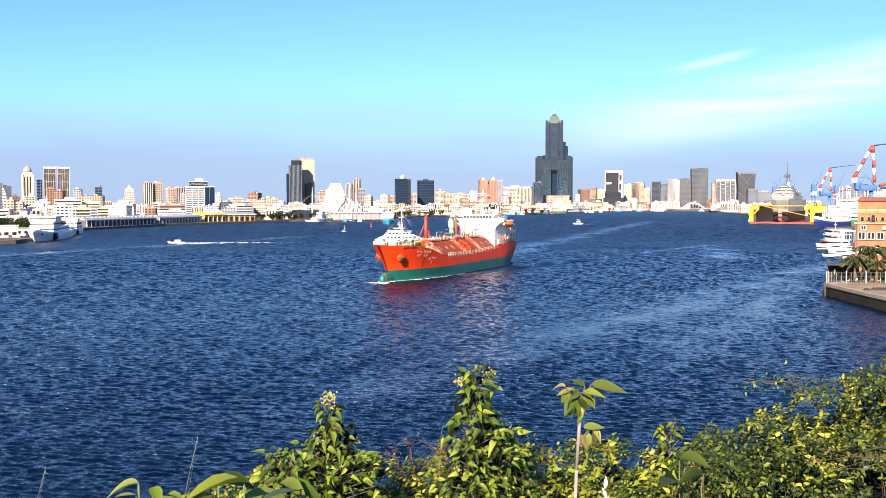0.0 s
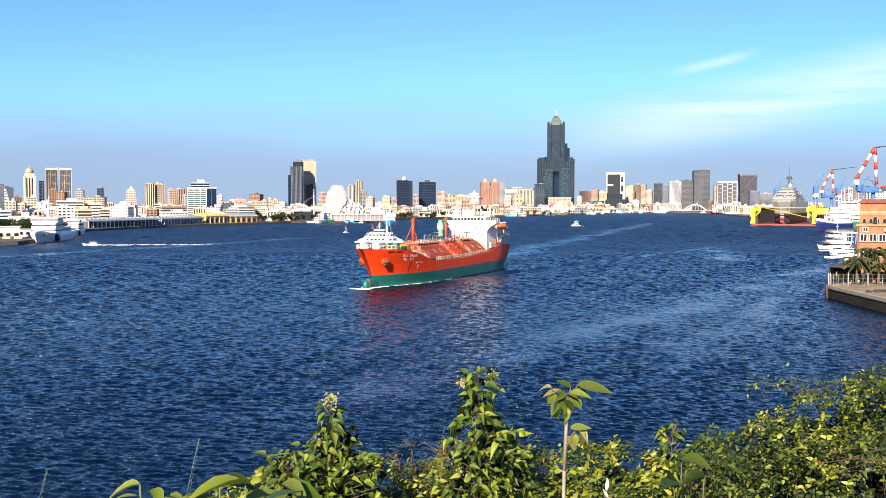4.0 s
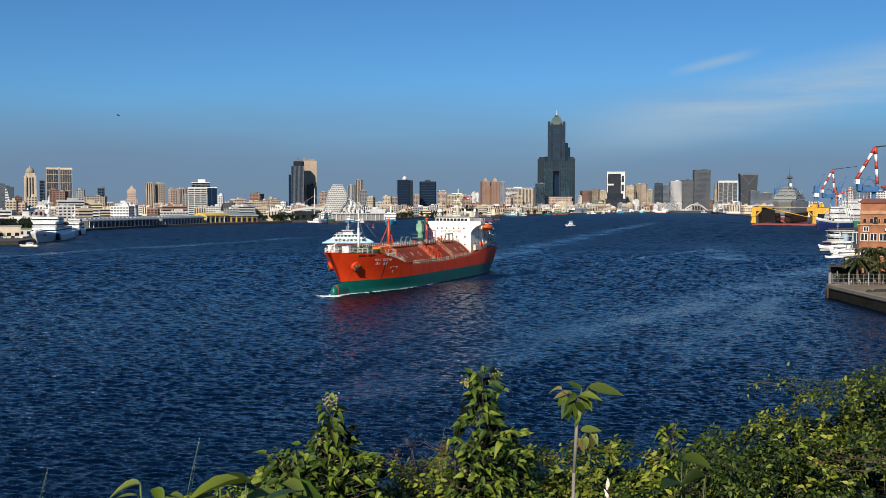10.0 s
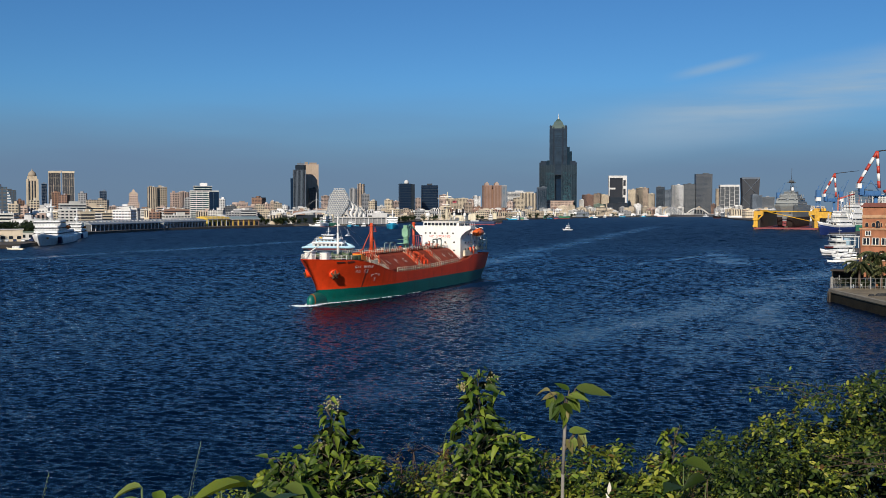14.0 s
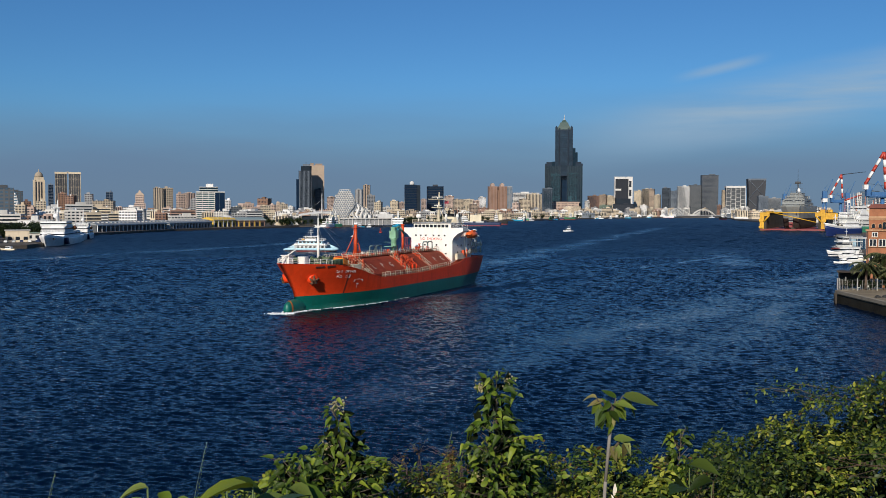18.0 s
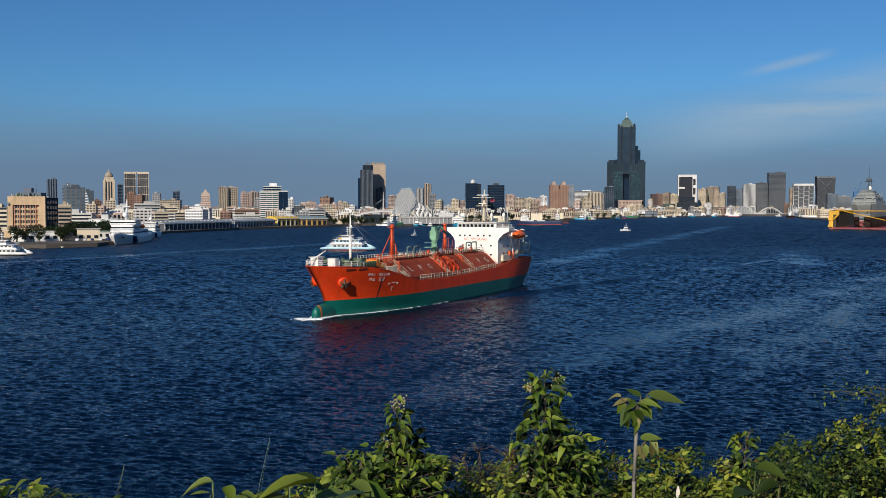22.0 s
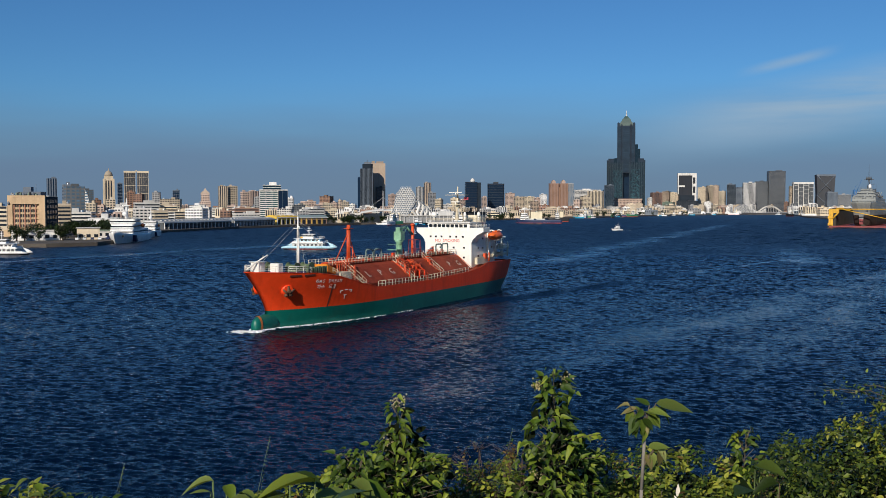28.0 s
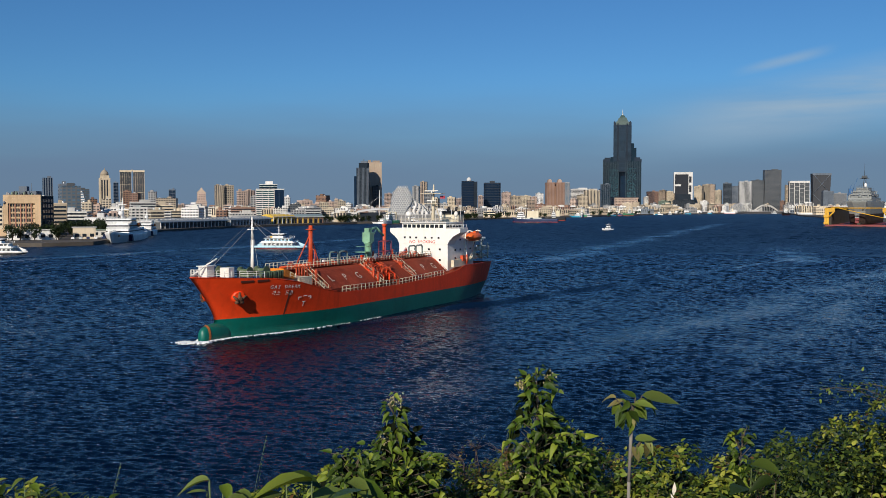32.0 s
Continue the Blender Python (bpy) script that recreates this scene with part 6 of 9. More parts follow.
def car_ferry(m, label, name="car_ferry", key="aqua", low="maroon"):
    """A double-ended passenger ferry: low at both ends, two decks and a wheelhouse amidships."""
    f = thing(name, m, label, "ferry")
    w, a = coat("white"), coat(key)
    rows = []
    for k, zz in ((0.8, -0.6), (0.95, 0.2), (1.0, 1.0)):
        rows.append([(x * k, yy * k, zz) for x, yy in ((-15.8, -1.5), (-12, -4), (0, -4.6), (12, -4), (15.8, -1.5), (15.8, 1.5), (12, 4), (0, 4.6), (-12, 4), (-15.8, 1.5))])
    part("hull", Shape().rings(rows, smooth=False), coat(low), f)
    part("bulwark", Shape().rings([[(x, -4.62, 1.0), (x, -4.62, zt), (x, -4.4, zt), (x, -4.4, 1.0)] for x, zt in ((-15.8, 1.9), (-13, 2.4), (13, 2.4), (15.8, 1.9))]).rings([[(x, 4.4, 1.0), (x, 4.4, zt), (x, 4.62, zt), (x, 4.62, 1.0)] for x, zt in ((-15.8, 1.9), (-13, 2.4), (13, 2.4), (15.8, 1.9))]), a, f)
    for sx in (-1, 1):
        part("sloped_side", Shape().add([(sx * 15.2, -4.66, 2.4), (sx * 8.8, -4.66, 5.0), (sx * 8.8, -4.66, 2.4), (sx * 15.2, -4.4, 2.4), (sx * 8.8, -4.4, 5.0), (sx * 8.8, -4.4, 2.4)], [(0, 1, 2), (5, 4, 3), (0, 3, 4, 1)]), a, f)
    part("car_deck", Shape().box(-9.2, 9.2, -4.3, 4.3, 1.0, 4.0), coat("palegrey"), f)
    for i in range(7):
        part("opening", Shape().box(-8.4 + i * 2.45, -6.9 + i * 2.45, -4.5, 4.5, 2.5, 3.7), ship_glass, f)
    part("upper_deck", Shape().box(-10.4, 10.4, -4.7, 4.7, 4.0, 4.3).box(-9.4, 9.4, -4.6, 4.6, 4.3, 5.0), w, f)
    part("cabin", Shape().box(-7.2, 7.2, -3.6, 3.6, 4.6, 6.6), a, f)
    for i in range(6):
        part("window", Shape().box(-6.6 + i * 2.3, -5.0 + i * 2.3, -3.75, 3.75, 5.3, 6.3), ship_glass, f)
    part("sun_deck", Shape().box(-8.4, 8.4, -4.4, 4.4, 6.6, 6.8), w, f)
    rail(f, [(-8.2, -4.3, 6.8), (8.2, -4.3, 6.8)], 1.0, mat=w, r=0.06, bars=2, gap=1.4)
    rail(f, [(-10.2, -4.6, 4.4), (-7.2, -4.6, 4.4)], 1.0, mat=w, r=0.06, bars=2)
    rail(f, [(7.2, -4.6, 4.4), (10.2, -4.6, 4.4)], 1.0, mat=w, r=0.06, bars=2)
    part("wheelhouse", Shape().box(-3.2, 3.2, -2.6, 2.6, 6.8, 9.2), w, f)
    part("window_band", Shape().box(-3.28, 3.28, -2.68, 2.68, 8.0, 8.8), ship_glass, f)
    part("roof", Shape().box(-4.0, 4.0, -3.1, 3.1, 9.2, 9.45), w, f)
    part("mast", Shape().tube((0, 0, 9.4), (0, 0, 14.2), 0.25, 0.1).box(-1.4, 1.4, -0.15, 0.15, 11.3, 11.5).box(-0.9, 0.9, -0.15, 0.15, 12.6, 12.75), w, f)
    part("life_raft", Shape().tube((4.6, -3.4, 7.3), (6.2, -3.4, 7.3), 0.45, n=10), coat("yellow"), f)
    return f


ferry = car_ferry(facing(-30, 500, 270) @ Matrix.Scale(0.8, 4), "pale blue and white double-ended ferry crossing the harbour")
car_ferry(facing(-216, 386, 262) @ Matrix.Scale(0.72, 4), "white passenger ferry with a black hull moored at the landing", "passenger_ferry", "white", "black")


def launch(m, length, key, label, name="motor_boat", fly=True):
    b = thing(name, m, label, "boat")
    part("hull", vessel_hull(length, length * 0.30, length * 0.10, length * 0.05, 0.3), coat(key), b)
    w = coat("white")
    part("cabin", Shape().box(length * 0.25, length * 0.62, -length * 0.11, length * 0.11, length * 0.08, length * 0.22, c=length * 0.03), w, b)
    part("window_band", Shape().box(length * 0.28, length * 0.635, -length * 0.115, length * 0.115, length * 0.155, length * 0.195), ship_glass, b)
    if fly:
        part("flybridge", Shape().box(length * 0.30, length * 0.50, -length * 0.08, length * 0.08, length * 0.22, length * 0.29).box(length * 0.26, length * 0.52, -length * 0.10, length * 0.10, length * 0.36, length * 0.375).tube((length * 0.3, 0.6, length * 0.28), (length * 0.3, 0.6, length * 0.36), 0.06), w, b)
        part("antenna", Shape().tube((length * 0.36, 0, length * 0.37), (length * 0.34, 0, length * 0.55), 0.05), w, b)
    return b


small_boat = launch(facing(135, 918, 250), 13, "white", "white motor boat under way in mid harbour")
speed_boat = launch(facing(-160, 600, 268), 9, "cream", "small pale speedboat running along the quay", fly=False)
sail_boat = launch(facing(-71, 690, 200), 7, "white", "small white sailing boat in the harbour", fly=False)
part("sail", Shape().add([(3.2, 0.02, 1.5), (3.2, 0.02, 5.6), (0.2, 0.02, 1.6), (3.2, -0.02, 1.5), (3.2, -0.02, 5.6), (0.2, -0.02, 1.6)], [(0, 1, 2), (5, 4, 3), (0, 2, 5, 3), (1, 4, 5, 2), (0, 3, 4, 1)]), coat("white"), sail_boat)
buoy = thing("buoy", pose(-63, 830, 0), "red steel channel buoy", "buoy")
part("float", Shape().lathe([(1.2, -0.4), (1.5, 0.3), (1.3, 0.8), (0.3, 1.0)], 12), coat("red"), buoy)
part("cage", Shape().tube((0.8, 0, 0.8), (0.1, 0, 3.2), 0.12).tube((-0.8, 0, 0.8), (-0.1, 0, 3.2), 0.12).tube((0, 0.8, 0.8), (0, 0.1, 3.2), 0.12).lathe([(0.4, 3.1), (0.5, 3.5), (0.1, 3.9)], 8), coat("red"), buoy)


def wake(m, length, wide, label, seed=1):
    """Low white water behind a moving boat, in rigid flecks."""
    rng = random.Random(seed)
    s = Shape()
    for _ in range(int(length * 2.2)):
        f = rng.random() ** 1.4
        x, y = -f * length, rng.gauss(0, wide * (0.25 + 0.5 * f))
        r = rng.uniform(0.2, 0.8) * (1.1 - f * 0.7)
        h = 0.3 * (1 - f) + 0.12
        s.rings([[(x + q * r * 2.2 * math.cos(t), y + q * r * math.sin(t), z) for t in [j * 6.28318 / 6 for j in range(6)]] for q, z in ((1, 0.02), (0.5, 0.05 + h))])
    wk = thing("boat_wake", m, label, "wave")
    part("foam", s, surface("foam", (0.80, 0.84, 0.86), 0.7, var=0.2, scale=0.5, bump=0.6), wk)
    return wk


speed_wake = wake(facing(-160, 600, 268), 62, 0.8, "white wake trailing a speedboat", 3)
small_wake = wake(facing(168, 1140, 250), 12, 1.0, "short white wake behind a motor boat", 4)


def cargo_ship(m, length, key, label, name="cargo_ship", house=0.12, red=True, derricks=2):
    s = thing(name, m, label, "ship")
    part("hull", vessel_hull(length, length * 0.16, 4.6, 2.2, 0.2), coat(key), s)
    if red:
        part("boot_topping", vessel_hull(length * 0.995, length * 0.161, 0.9, 0.0, 0.4), coat("red"), s)
    w = coat("white")
    deckhouse(s, length * house, length * (house + 0.18), length * 0.13, 4.6, 9.5, w, 2)
    deckhouse(s, length * (house + 0.03), length * (house + 0.16), length * 0.15, 9.5, 12.5, w, 1, "bridge")
    part("funnel", Shape().box(length * house * 0.6, length * house * 0.95, -1.6, 1.6, 6, 14, c=0.4), coat("cream"), s)
    part("mast", Shape().tube((length * (house + 0.09), 0, 12.5), (length * (house + 0.09), 0, 20), 0.4, 0.2), w, s)
    for k in range(derricks):
        x = length * (0.45 + 0.24 * k)
        part("derrick", Shape().tube((x, 0, 4.5), (x, 0, 15), 0.5, 0.35).tube((x, 0, 6), (x + length * 0.13, 0, 13), 0.25).tube((x, 0, 14.6), (x + length * 0.13, 0, 13), 0.08), coat("cream"), s)
        part("hatch", Shape().box(x - length * 0.09, x + length * 0.09, -length * 0.05, length * 0.05, 4.4, 6), coat("palegrey"), s)
    return s


b = cargo_ship(facing(-54.5, 956, 178) @ Matrix.Diagonal((1, 2.2, 0.95, 1)), 34, "cyan", "bright blue and white work ship moored bow out", "work_ship", 0.35, False, 0)
cargo_ship(facing(60, 1168, 272), 58, "navy", "navy blue coaster with a red waterline and white deckhouse", house=0.70)
cargo_ship(facing(76, 1300, 262), 30, "black", "small black tug with a pale deckhouse", "tug", 0.45, True, 0)
cargo_ship(facing(600, 2085, 215), 46, "black", "black hulled fishing ship with a cream deckhouse", "fishing_ship", 0.3, True, 1)
cargo_ship(facing(660, 1985, 290), 72, "white", "long white ship with a red waterline", house=0.2, derricks=2)
rngb = random.Random(8)
for i in range(22):
    az = rngb.uniform(3.2, 15.5) if i < 16 else rngb.uniform(-9, -3.5)
    x, y = polar(az, along(SHORE, az) - rngb.uniform(14, 60))
    if i % 3:
        launch(facing(x, y, rngb.uniform(150, 300)), rngb.uniform(14, 26), rngb.choice(("white", "white", "white", "cyan")), "white harbour boat moored off the far quay")
    else:
        cargo_ship(facing(x, y, rngb.uniform(180, 290)), rngb.uniform(24, 34), rngb.choice(("green", "white", "navy")), "fishing boat moored off the far quay", "fishing_boat", 0.3, True, 1)


# floating dock with a grey naval ship in it
def floating_dock():
    d = thing("floating_dock", facing(333, 932, 25.6), "worn yellow floating dry dock with diagonal braces", "dock")
    y = surface("dock_yellow", (0.66, 0.36, 0.02), 0.6, var=0.25, scale=4, stain=0.45, streak=0.5)
    dk = surface("dock_inside", (0.045, 0.036, 0.026), 0.85, var=0.35, scale=4, stain=0.5, streak=0.5)
    # along +x: away from the viewer; +y: to the left
    part("pontoon", Shape().box(0, 150, -30, 30, -1, 1.9), coat("maroon"), d)
    for sy in (1, -1):
        part("wing_wall", Shape().box(0.3, 150, min(sy * 24, sy * 30), max(sy * 24, sy * 30), 1.9, 17.6), dk, d)
        part("walkway", Shape().box(0.3, 150, min(sy * 23.4, sy * 30.2), max(sy * 23.4, sy * 30.2), 17.6, 18.1), y, d)
        part("yellow_face", Shape().box(-0.3, 0.3, min(sy * 26.4, sy * 30.3), max(sy * 26.4, sy * 30.3), 1.9, 18.2).box(-0.5, 1.2, min(sy * 21, sy * 30.3), max(sy * 21, sy * 30.3), 14.4, 18.2), y, d)
        part("fender", Shape().box(-1.0, -0.3, min(sy * 27, sy * 31), max(sy * 27, sy * 31), 2.2, 4.6).box(-1.0, -0.3, min(sy * 27, sy * 31), max(sy * 27, sy * 31), 9, 11.5), y, d)
        part("haunch", Shape().tube((-0.4, sy * 26.5, 9), (-0.4, sy * 21.5, 14.8), 0.8, n=6), y, d)
        rail(d, [(0, sy * 24, 18.1), (60, sy * 24, 18.1)], 1.1, mat=y, r=0.09, bars=2)
    part("side_platform", Shape().box(-0.2, 14, -44, -30.4, 11.5, 17.6), y, d)
    part("brace", Shape().tube((-0.5, 17, 17.6), (-0.5, -22, 8.6), 0.42, n=6), y, d)
    part("cross_beam", Shape().tube((-0.4, 21, 17.9), (-0.4, -21, 17.9), 0.5, n=6), y, d)
    for x in (16, 44, 80, 116):
        part("machinery_house", Shape().box(x - 3, x + 3, -29, -24.5, 18.1, 21, c=0.3), y, d)
    for k in range(9):
        part("keel_block", Shape().box(4 + 15 * k, 6 + 15 * k, -1.5, 1.5, 1.9, 3.4), dk, d)
    n = thing("naval_ship", facing(391.5, 1051, 207.6, 3.2) @ Matrix.Diagonal((1, 0.75, 1, 1)), "grey naval ship with tall masts in a floating dock", "ship")
    PAINT["navygrey"], PAINT["shipgrey"] = (0.30, 0.32, 0.31), (0.24, 0.255, 0.25)
    g = coat("shipgrey")

    def slab(levels):
        # slab-sided hull: each level has its height, half beam, bluntness of the bow and bow's end
        rows = []
        for z, w, nose, tip in levels:
            side = [(0, w * 0.94), (12, w), (tip - 34, w), (tip - 20, w * 0.95), (tip - 10, w * 0.80), (tip - 3, w * 0.5 + nose), (tip, nose)]
            rows.append([(x, y, z) for x, y in side] + [(x, -y, z) for x, y in reversed(side)])
        return Shape().rings(rows, smooth=False)
    part("hull", slab(((9.0, 14.4, 2.4, 118.5), (12, 14.6, 2.6, 120), (17, 14.8, 3.4, 124), (20.4, 15, 4.6, 126.5), (21.6, 15, 4.8, 127))), coat("navygrey"), n)
    part("boot_topping", slab(((-0.6, 13.2, 1.6, 113.5), (2, 14.0, 1.9, 115), (6.0, 14.2, 2.2, 117), (9.0, 14.41, 2.41, 118.5))), surface("antifouling", (0.030, 0.019, 0.015), 0.8, var=0.4, scale=4, stain=0.7, streak=0.6), n)
    part("bow_door", Shape().rings([[(116.9 + 0.29 * max(0, z - 6) + q, y * u, z) for q, y in ((-1, -1), (0.7, -1), (0.7, 1), (-1, 1))] for z, u in ((1.0, 2.4), (6, 2.6), (12, 2.9), (20.4, 4.4))], smooth=False), g, n)
    part("stem_plate", Shape().box(116.5, 118.4, -2.5, 2.5, 0.0, 5.2, c=0.4), coat("maroon"), n)
    rail(n, [(100, 14.4, 21.6), (118, 11, 21.6), (126.5, 4, 21.6), (126.5, -4, 21.6), (118, -11, 21.6), (100, -14.4, 21.6)], 1.2, mat=g, r=0.09, bars=2)
    for k, (a, b, w, z0, z1) in enumerate(((34, 104, 29, 20, 25), (44, 98, 27, 25, 28.5), (54, 92, 22, 28.5, 32), (62, 86, 15, 32, 35))):
        h = deckhouse(n, a, b, w, z0, z1, g, 1, "bridge" if k == 2 else "deckhouse")
        rail(h, [(b + 0.4, -w / 2, z1), (b + 0.4, w / 2, z1)], 1.0, mat=g, r=0.08, bars=2)
    part("radome", Shape().lathe([(1.2, 35), (2.1, 36.6), (1.9, 38.4), (0.4, 39.8)], 12, pose(86, 4, 0)), coat("white"), n)
    dkg = surface("mast_grey", (0.055, 0.06, 0.065), 0.7, var=0.2)
    part("mast", Shape().tube((72, 1.8, 34), (72, 0, 48), 0.5, 0.35, 6).tube((72, -1.8, 34), (72, 0, 48), 0.5, 0.35, 6).tube((72, 0, 48), (72, 0, 60), 0.35, 0.15, 6), dkg, n)
    part("yardarm", Shape().box(71.6, 72.4, -6, 6, 44.2, 44.7).box(71.6, 72.4, -3.4, 3.4, 47, 47.4), dkg, n)
    part("radar", Shape().box(70.5, 73.5, -3.4, 3.4, 44.7, 46.6, c=0.3), dkg, n)
    part("mast", Shape().tube((56, 0, 28), (56, 0, 45), 0.5, 0.2, 6).box(55.6, 56.4, -4, 4, 40, 40.4), dkg, n)
    part("gun_mount", Shape().lathe([(2.2, 25), (2.0, 27), (0.8, 28)], 12, pose(101, 0, 0)).tube((101, 0, 27), (106, 0, 28.4), 0.25), g, n)
    part("anchor", Shape().box(118.4, 120.4, 6.6, 8.0, 13, 16, c=0.3), dkg, n)
    for sy in (1, -1):
        for x in (66, 80):
            part("boat_davit", Shape().tube((x, sy * 12, 25), (x, sy * 15, 32), 0.45), g, n)
        part("ship_boat", Shape().rings([[(66 + 14 * f, sy * 14 + 1.3 * q * math.sin(3.14159 * min(1, f * 1.6 + 0.1)), 27 + z) for q, z in ((-1, 1), (-0.6, -0.6), (0.6, -0.6), (1, 1))] for f in (0, 0.3, 0.6, 0.9, 1.0)]), g, n)
    for k in range(26):
        a, b = rngb.uniform(46, 103), rngb.uniform(-12.5, 12.5)
        z = 25 if abs(b) > 10 else 28.5
        part("deck_fitting", Shape().box(a - 1.3, a + 1.3, b - 1, b + 1, z, z + rngb.uniform(1, 3.2), c=0.3), rngb.choice((g, g, dkg)), n)
        part("whip_antenna", Shape().tube((a, b, z), (a, b, z + 6 + rngb.uniform(0, 7)), 0.10, 0.04, 5), dkg, n)


floating_dock()


def supply_ship():
    PAINT["deepblue"], PAINT["dirtywhite"], PAINT["rust"] = (0.006, 0.020, 0.10), (0.62, 0.62, 0.58), (0.25, 0.10, 0.04)
    s = thing("supply_ship", facing(320, 751, 236) @ Matrix.Scale(0.86, 4), "navy blue hulled supply ship with cluttered white upperworks", "ship")
    w, dw = coat("white"), coat("dirtywhite")
    part("hull", vessel_hull(50, 12, 7.2, 3.0, 0.6, flare=1.6), coat("deepblue"), s)
    part("white_strake", vessel_hull(50.3, 12.2, 9.2, 3.4, -7.0, flare=1.6), w, s)
    deckhouse(s, 6, 26, 10.5, 9.0, 13.5, w, 1)
    deckhouse(s, 9, 24, 9.0, 13.5, 18, dw, 1)
    deckhouse(s, 13, 23, 8.5, 18, 22, w, 1, "bridge")
    part("mast", Shape().tube((16, 0, 22), (16, 0, 33), 0.4, 0.15).box(15.6, 16.4, -2.6, 2.6, 28, 28.3), w, s)
    part("mast", Shape().tube((34, 0, 9), (34, 0, 20), 0.35, 0.2).box(33.7, 34.3, -2, 2, 17, 17.3), w, s)
    for x, lean in ((3, 4), (8, 6)):
        part("gantry", Shape().rod([(x, -4.6, 9), (x + lean, -4.6, 20), (x + lean, 4.6, 20), (x, 4.6, 9)], 0.4), w, s)
    part("crane_arm", Shape().tube((6, 2, 10), (-4, 2, 25), 0.55, 0.3).tube((6, 2, 17), (-3, 2, 24), 0.14), w, s)
    part("crane_arm", Shape().tube((2, -3, 12), (12, -3, 27), 0.5, 0.3), w, s)
    part("funnel", Shape().box(7, 10, -2.4, 2.4, 18, 23, c=0.5), coat("palegrey"), s)
    rail(s, [(28, -5.4, 10), (46, -3.4, 11.4)], 1.1, mat=w, r=0.08, bars=2)
    for k in range(40):
        a, b = rngb.uniform(-2, 38), rngb.uniform(-4.5, 4.5)
        z = 9 if a > 26 or a < 6 else 18
        part("deck_fitting", Shape().box(a - 0.7, a + 0.7, b - 0.7, b + 0.7, z, z + rngb.uniform(0.8, 2.6), c=0.2), coat(rngb.choice(("white", "palegrey", "cream", "dirtywhite", "black", "rust", "yellow"))), s)
        part("deck_post", Shape().tube((a, b, z), (a + rngb.uniform(-2, 2), b, z + 4 + rngb.uniform(0, 7)), 0.16, 0.08, 5), coat(rngb.choice(("white", "dirtywhite", "palegrey", "black"))), s)
    # white ships crowded at the fitting-out quay behind
    for x, y, az, ln, top in ((352, 800, 236, 52, 27), (378, 835, 246, 46, 25), (402, 872, 262, 56, 29), (424, 930, 250, 44, 24)):
        t = thing("research_ship", facing(x, y, az), "white ship with many masts at the fitting-out quay", "ship")
        part("hull", vessel_hull(ln, 11, 7, 3, 0.6), coat(rngb.choice(("dirtywhite", "deepblue", "white", "green"))), t)
        deckhouse(t, 6, ln * 0.62, 10, 7, top * 0.48, dw, 2)
        deckhouse(t, 10, ln * 0.5, 8.4, top * 0.48, top * 0.72, w, 1)
        deckhouse(t, ln * 0.24, ln * 0.46, 8, top * 0.72, top * 0.88, w, 1, "bridge")
        for k in range(12):
            a, b = rngb.uniform(0, ln * 0.8), rngb.uniform(-4, 4)
            z = 7 if a > ln * 0.62 else top * 0.66
            part("mast", Shape().tube((a, b, z), (a + rngb.uniform(-3, 3), b, top + rngb.uniform(-3, 9)), 0.24, 0.1, 5), coat(rngb.choice(("white", "dirtywhite", "black", "orange"))), t)
            part("deck_fitting", Shape().box(a - 1, a + 1, b - 1, b + 1, z, z + rngb.uniform(1, 3), c=0.2), coat(rngb.choice(("white", "palegrey", "cream", "black", "rust"))), t)
    y = thing("motor_yacht", facing(181, 422, 256), "white three-decked excursion boat moored at the marina", "boat")
    part("hull", vessel_hull(17, 5.6, 1.7, 1.3, 0.4), w, y)
    part("rubbing_strake", vessel_hull(17.2, 5.8, 0.9, 0.4, -0.5), coat("navy"), y)
    dh = deckhouse(y, 1.5, 12, 4.8, 1.7, 4.0, w, 1)
    for k, z in enumerate((4.0, 6.4)):
        part("deck", Shape().box(0.4, 13 - 1.6 * k, -2.6, 2.6, z, z + 0.16), w, y)
        for x in (0.8, 3.2, 5.6, 8.0, 10.4):
            for sy in (1, -1):
                part("stanchion", Shape().tube((x, sy * 2.5, z), (x, sy * 2.5, z + 2.4), 0.06, n=5), dw, y)
        rail(y, [(0.5, -2.55, z + 0.1), (11, -2.55, z + 0.1), (11, 2.55, z + 0.1)], 0.9, mat=dw, r=0.03, bars=2)
    deckhouse(y, 5, 10.5, 4.2, 4.16, 6.4, dw, 1, "cabin")
    deckhouse(y, 6.5, 10, 3.6, 6.56, 8.6, w, 1, "bridge")
    part("canopy", Shape().box(0.4, 11.4, -2.6, 2.6, 8.8, 9.0), dw, y)
    part("mast", Shape().tube((7, 0, 9), (7, 0, 12.4), 0.1, 0.05, 5).box(6.9, 7.1, -1, 1, 10.8, 10.95), w, y)
    part("life_ring", Shape().lathe([(0.3, -0.08), (0.45, 0), (0.3, 0.08)], 10, pose(12, -2.7, 3.2, 90)), coat("orange"), y)
    part("awning", Shape().box(10.5, 13.4, -2.2, 2.2, 3.4, 3.55), coat("red"), y)
    for k, (x, yy, ln) in enumerate(((172, 404, 12), (160, 372, 9), (166, 380, 8), (152, 362, 7))):
        b = launch(facing(x, yy, 240 + 9 * k), ln, ("white", "dirtywhite", "cream", "white")[k], "weathered white cabin boat moored at the marina")
        part("mooring_pole", Shape().tube((ln * 0.4, 0, 2), (ln * 0.4, 0, 6.5), 0.07, 0.04, 5), dw, b)
    p = thing("floating_jetty", facing(174, 412, 270), "pale floating jetty beside the moored boats", "jetty")
    part("deck", Shape().box(-14, 3, -1.3, 1.3, 0.2, 0.9), coat("cream"), p)
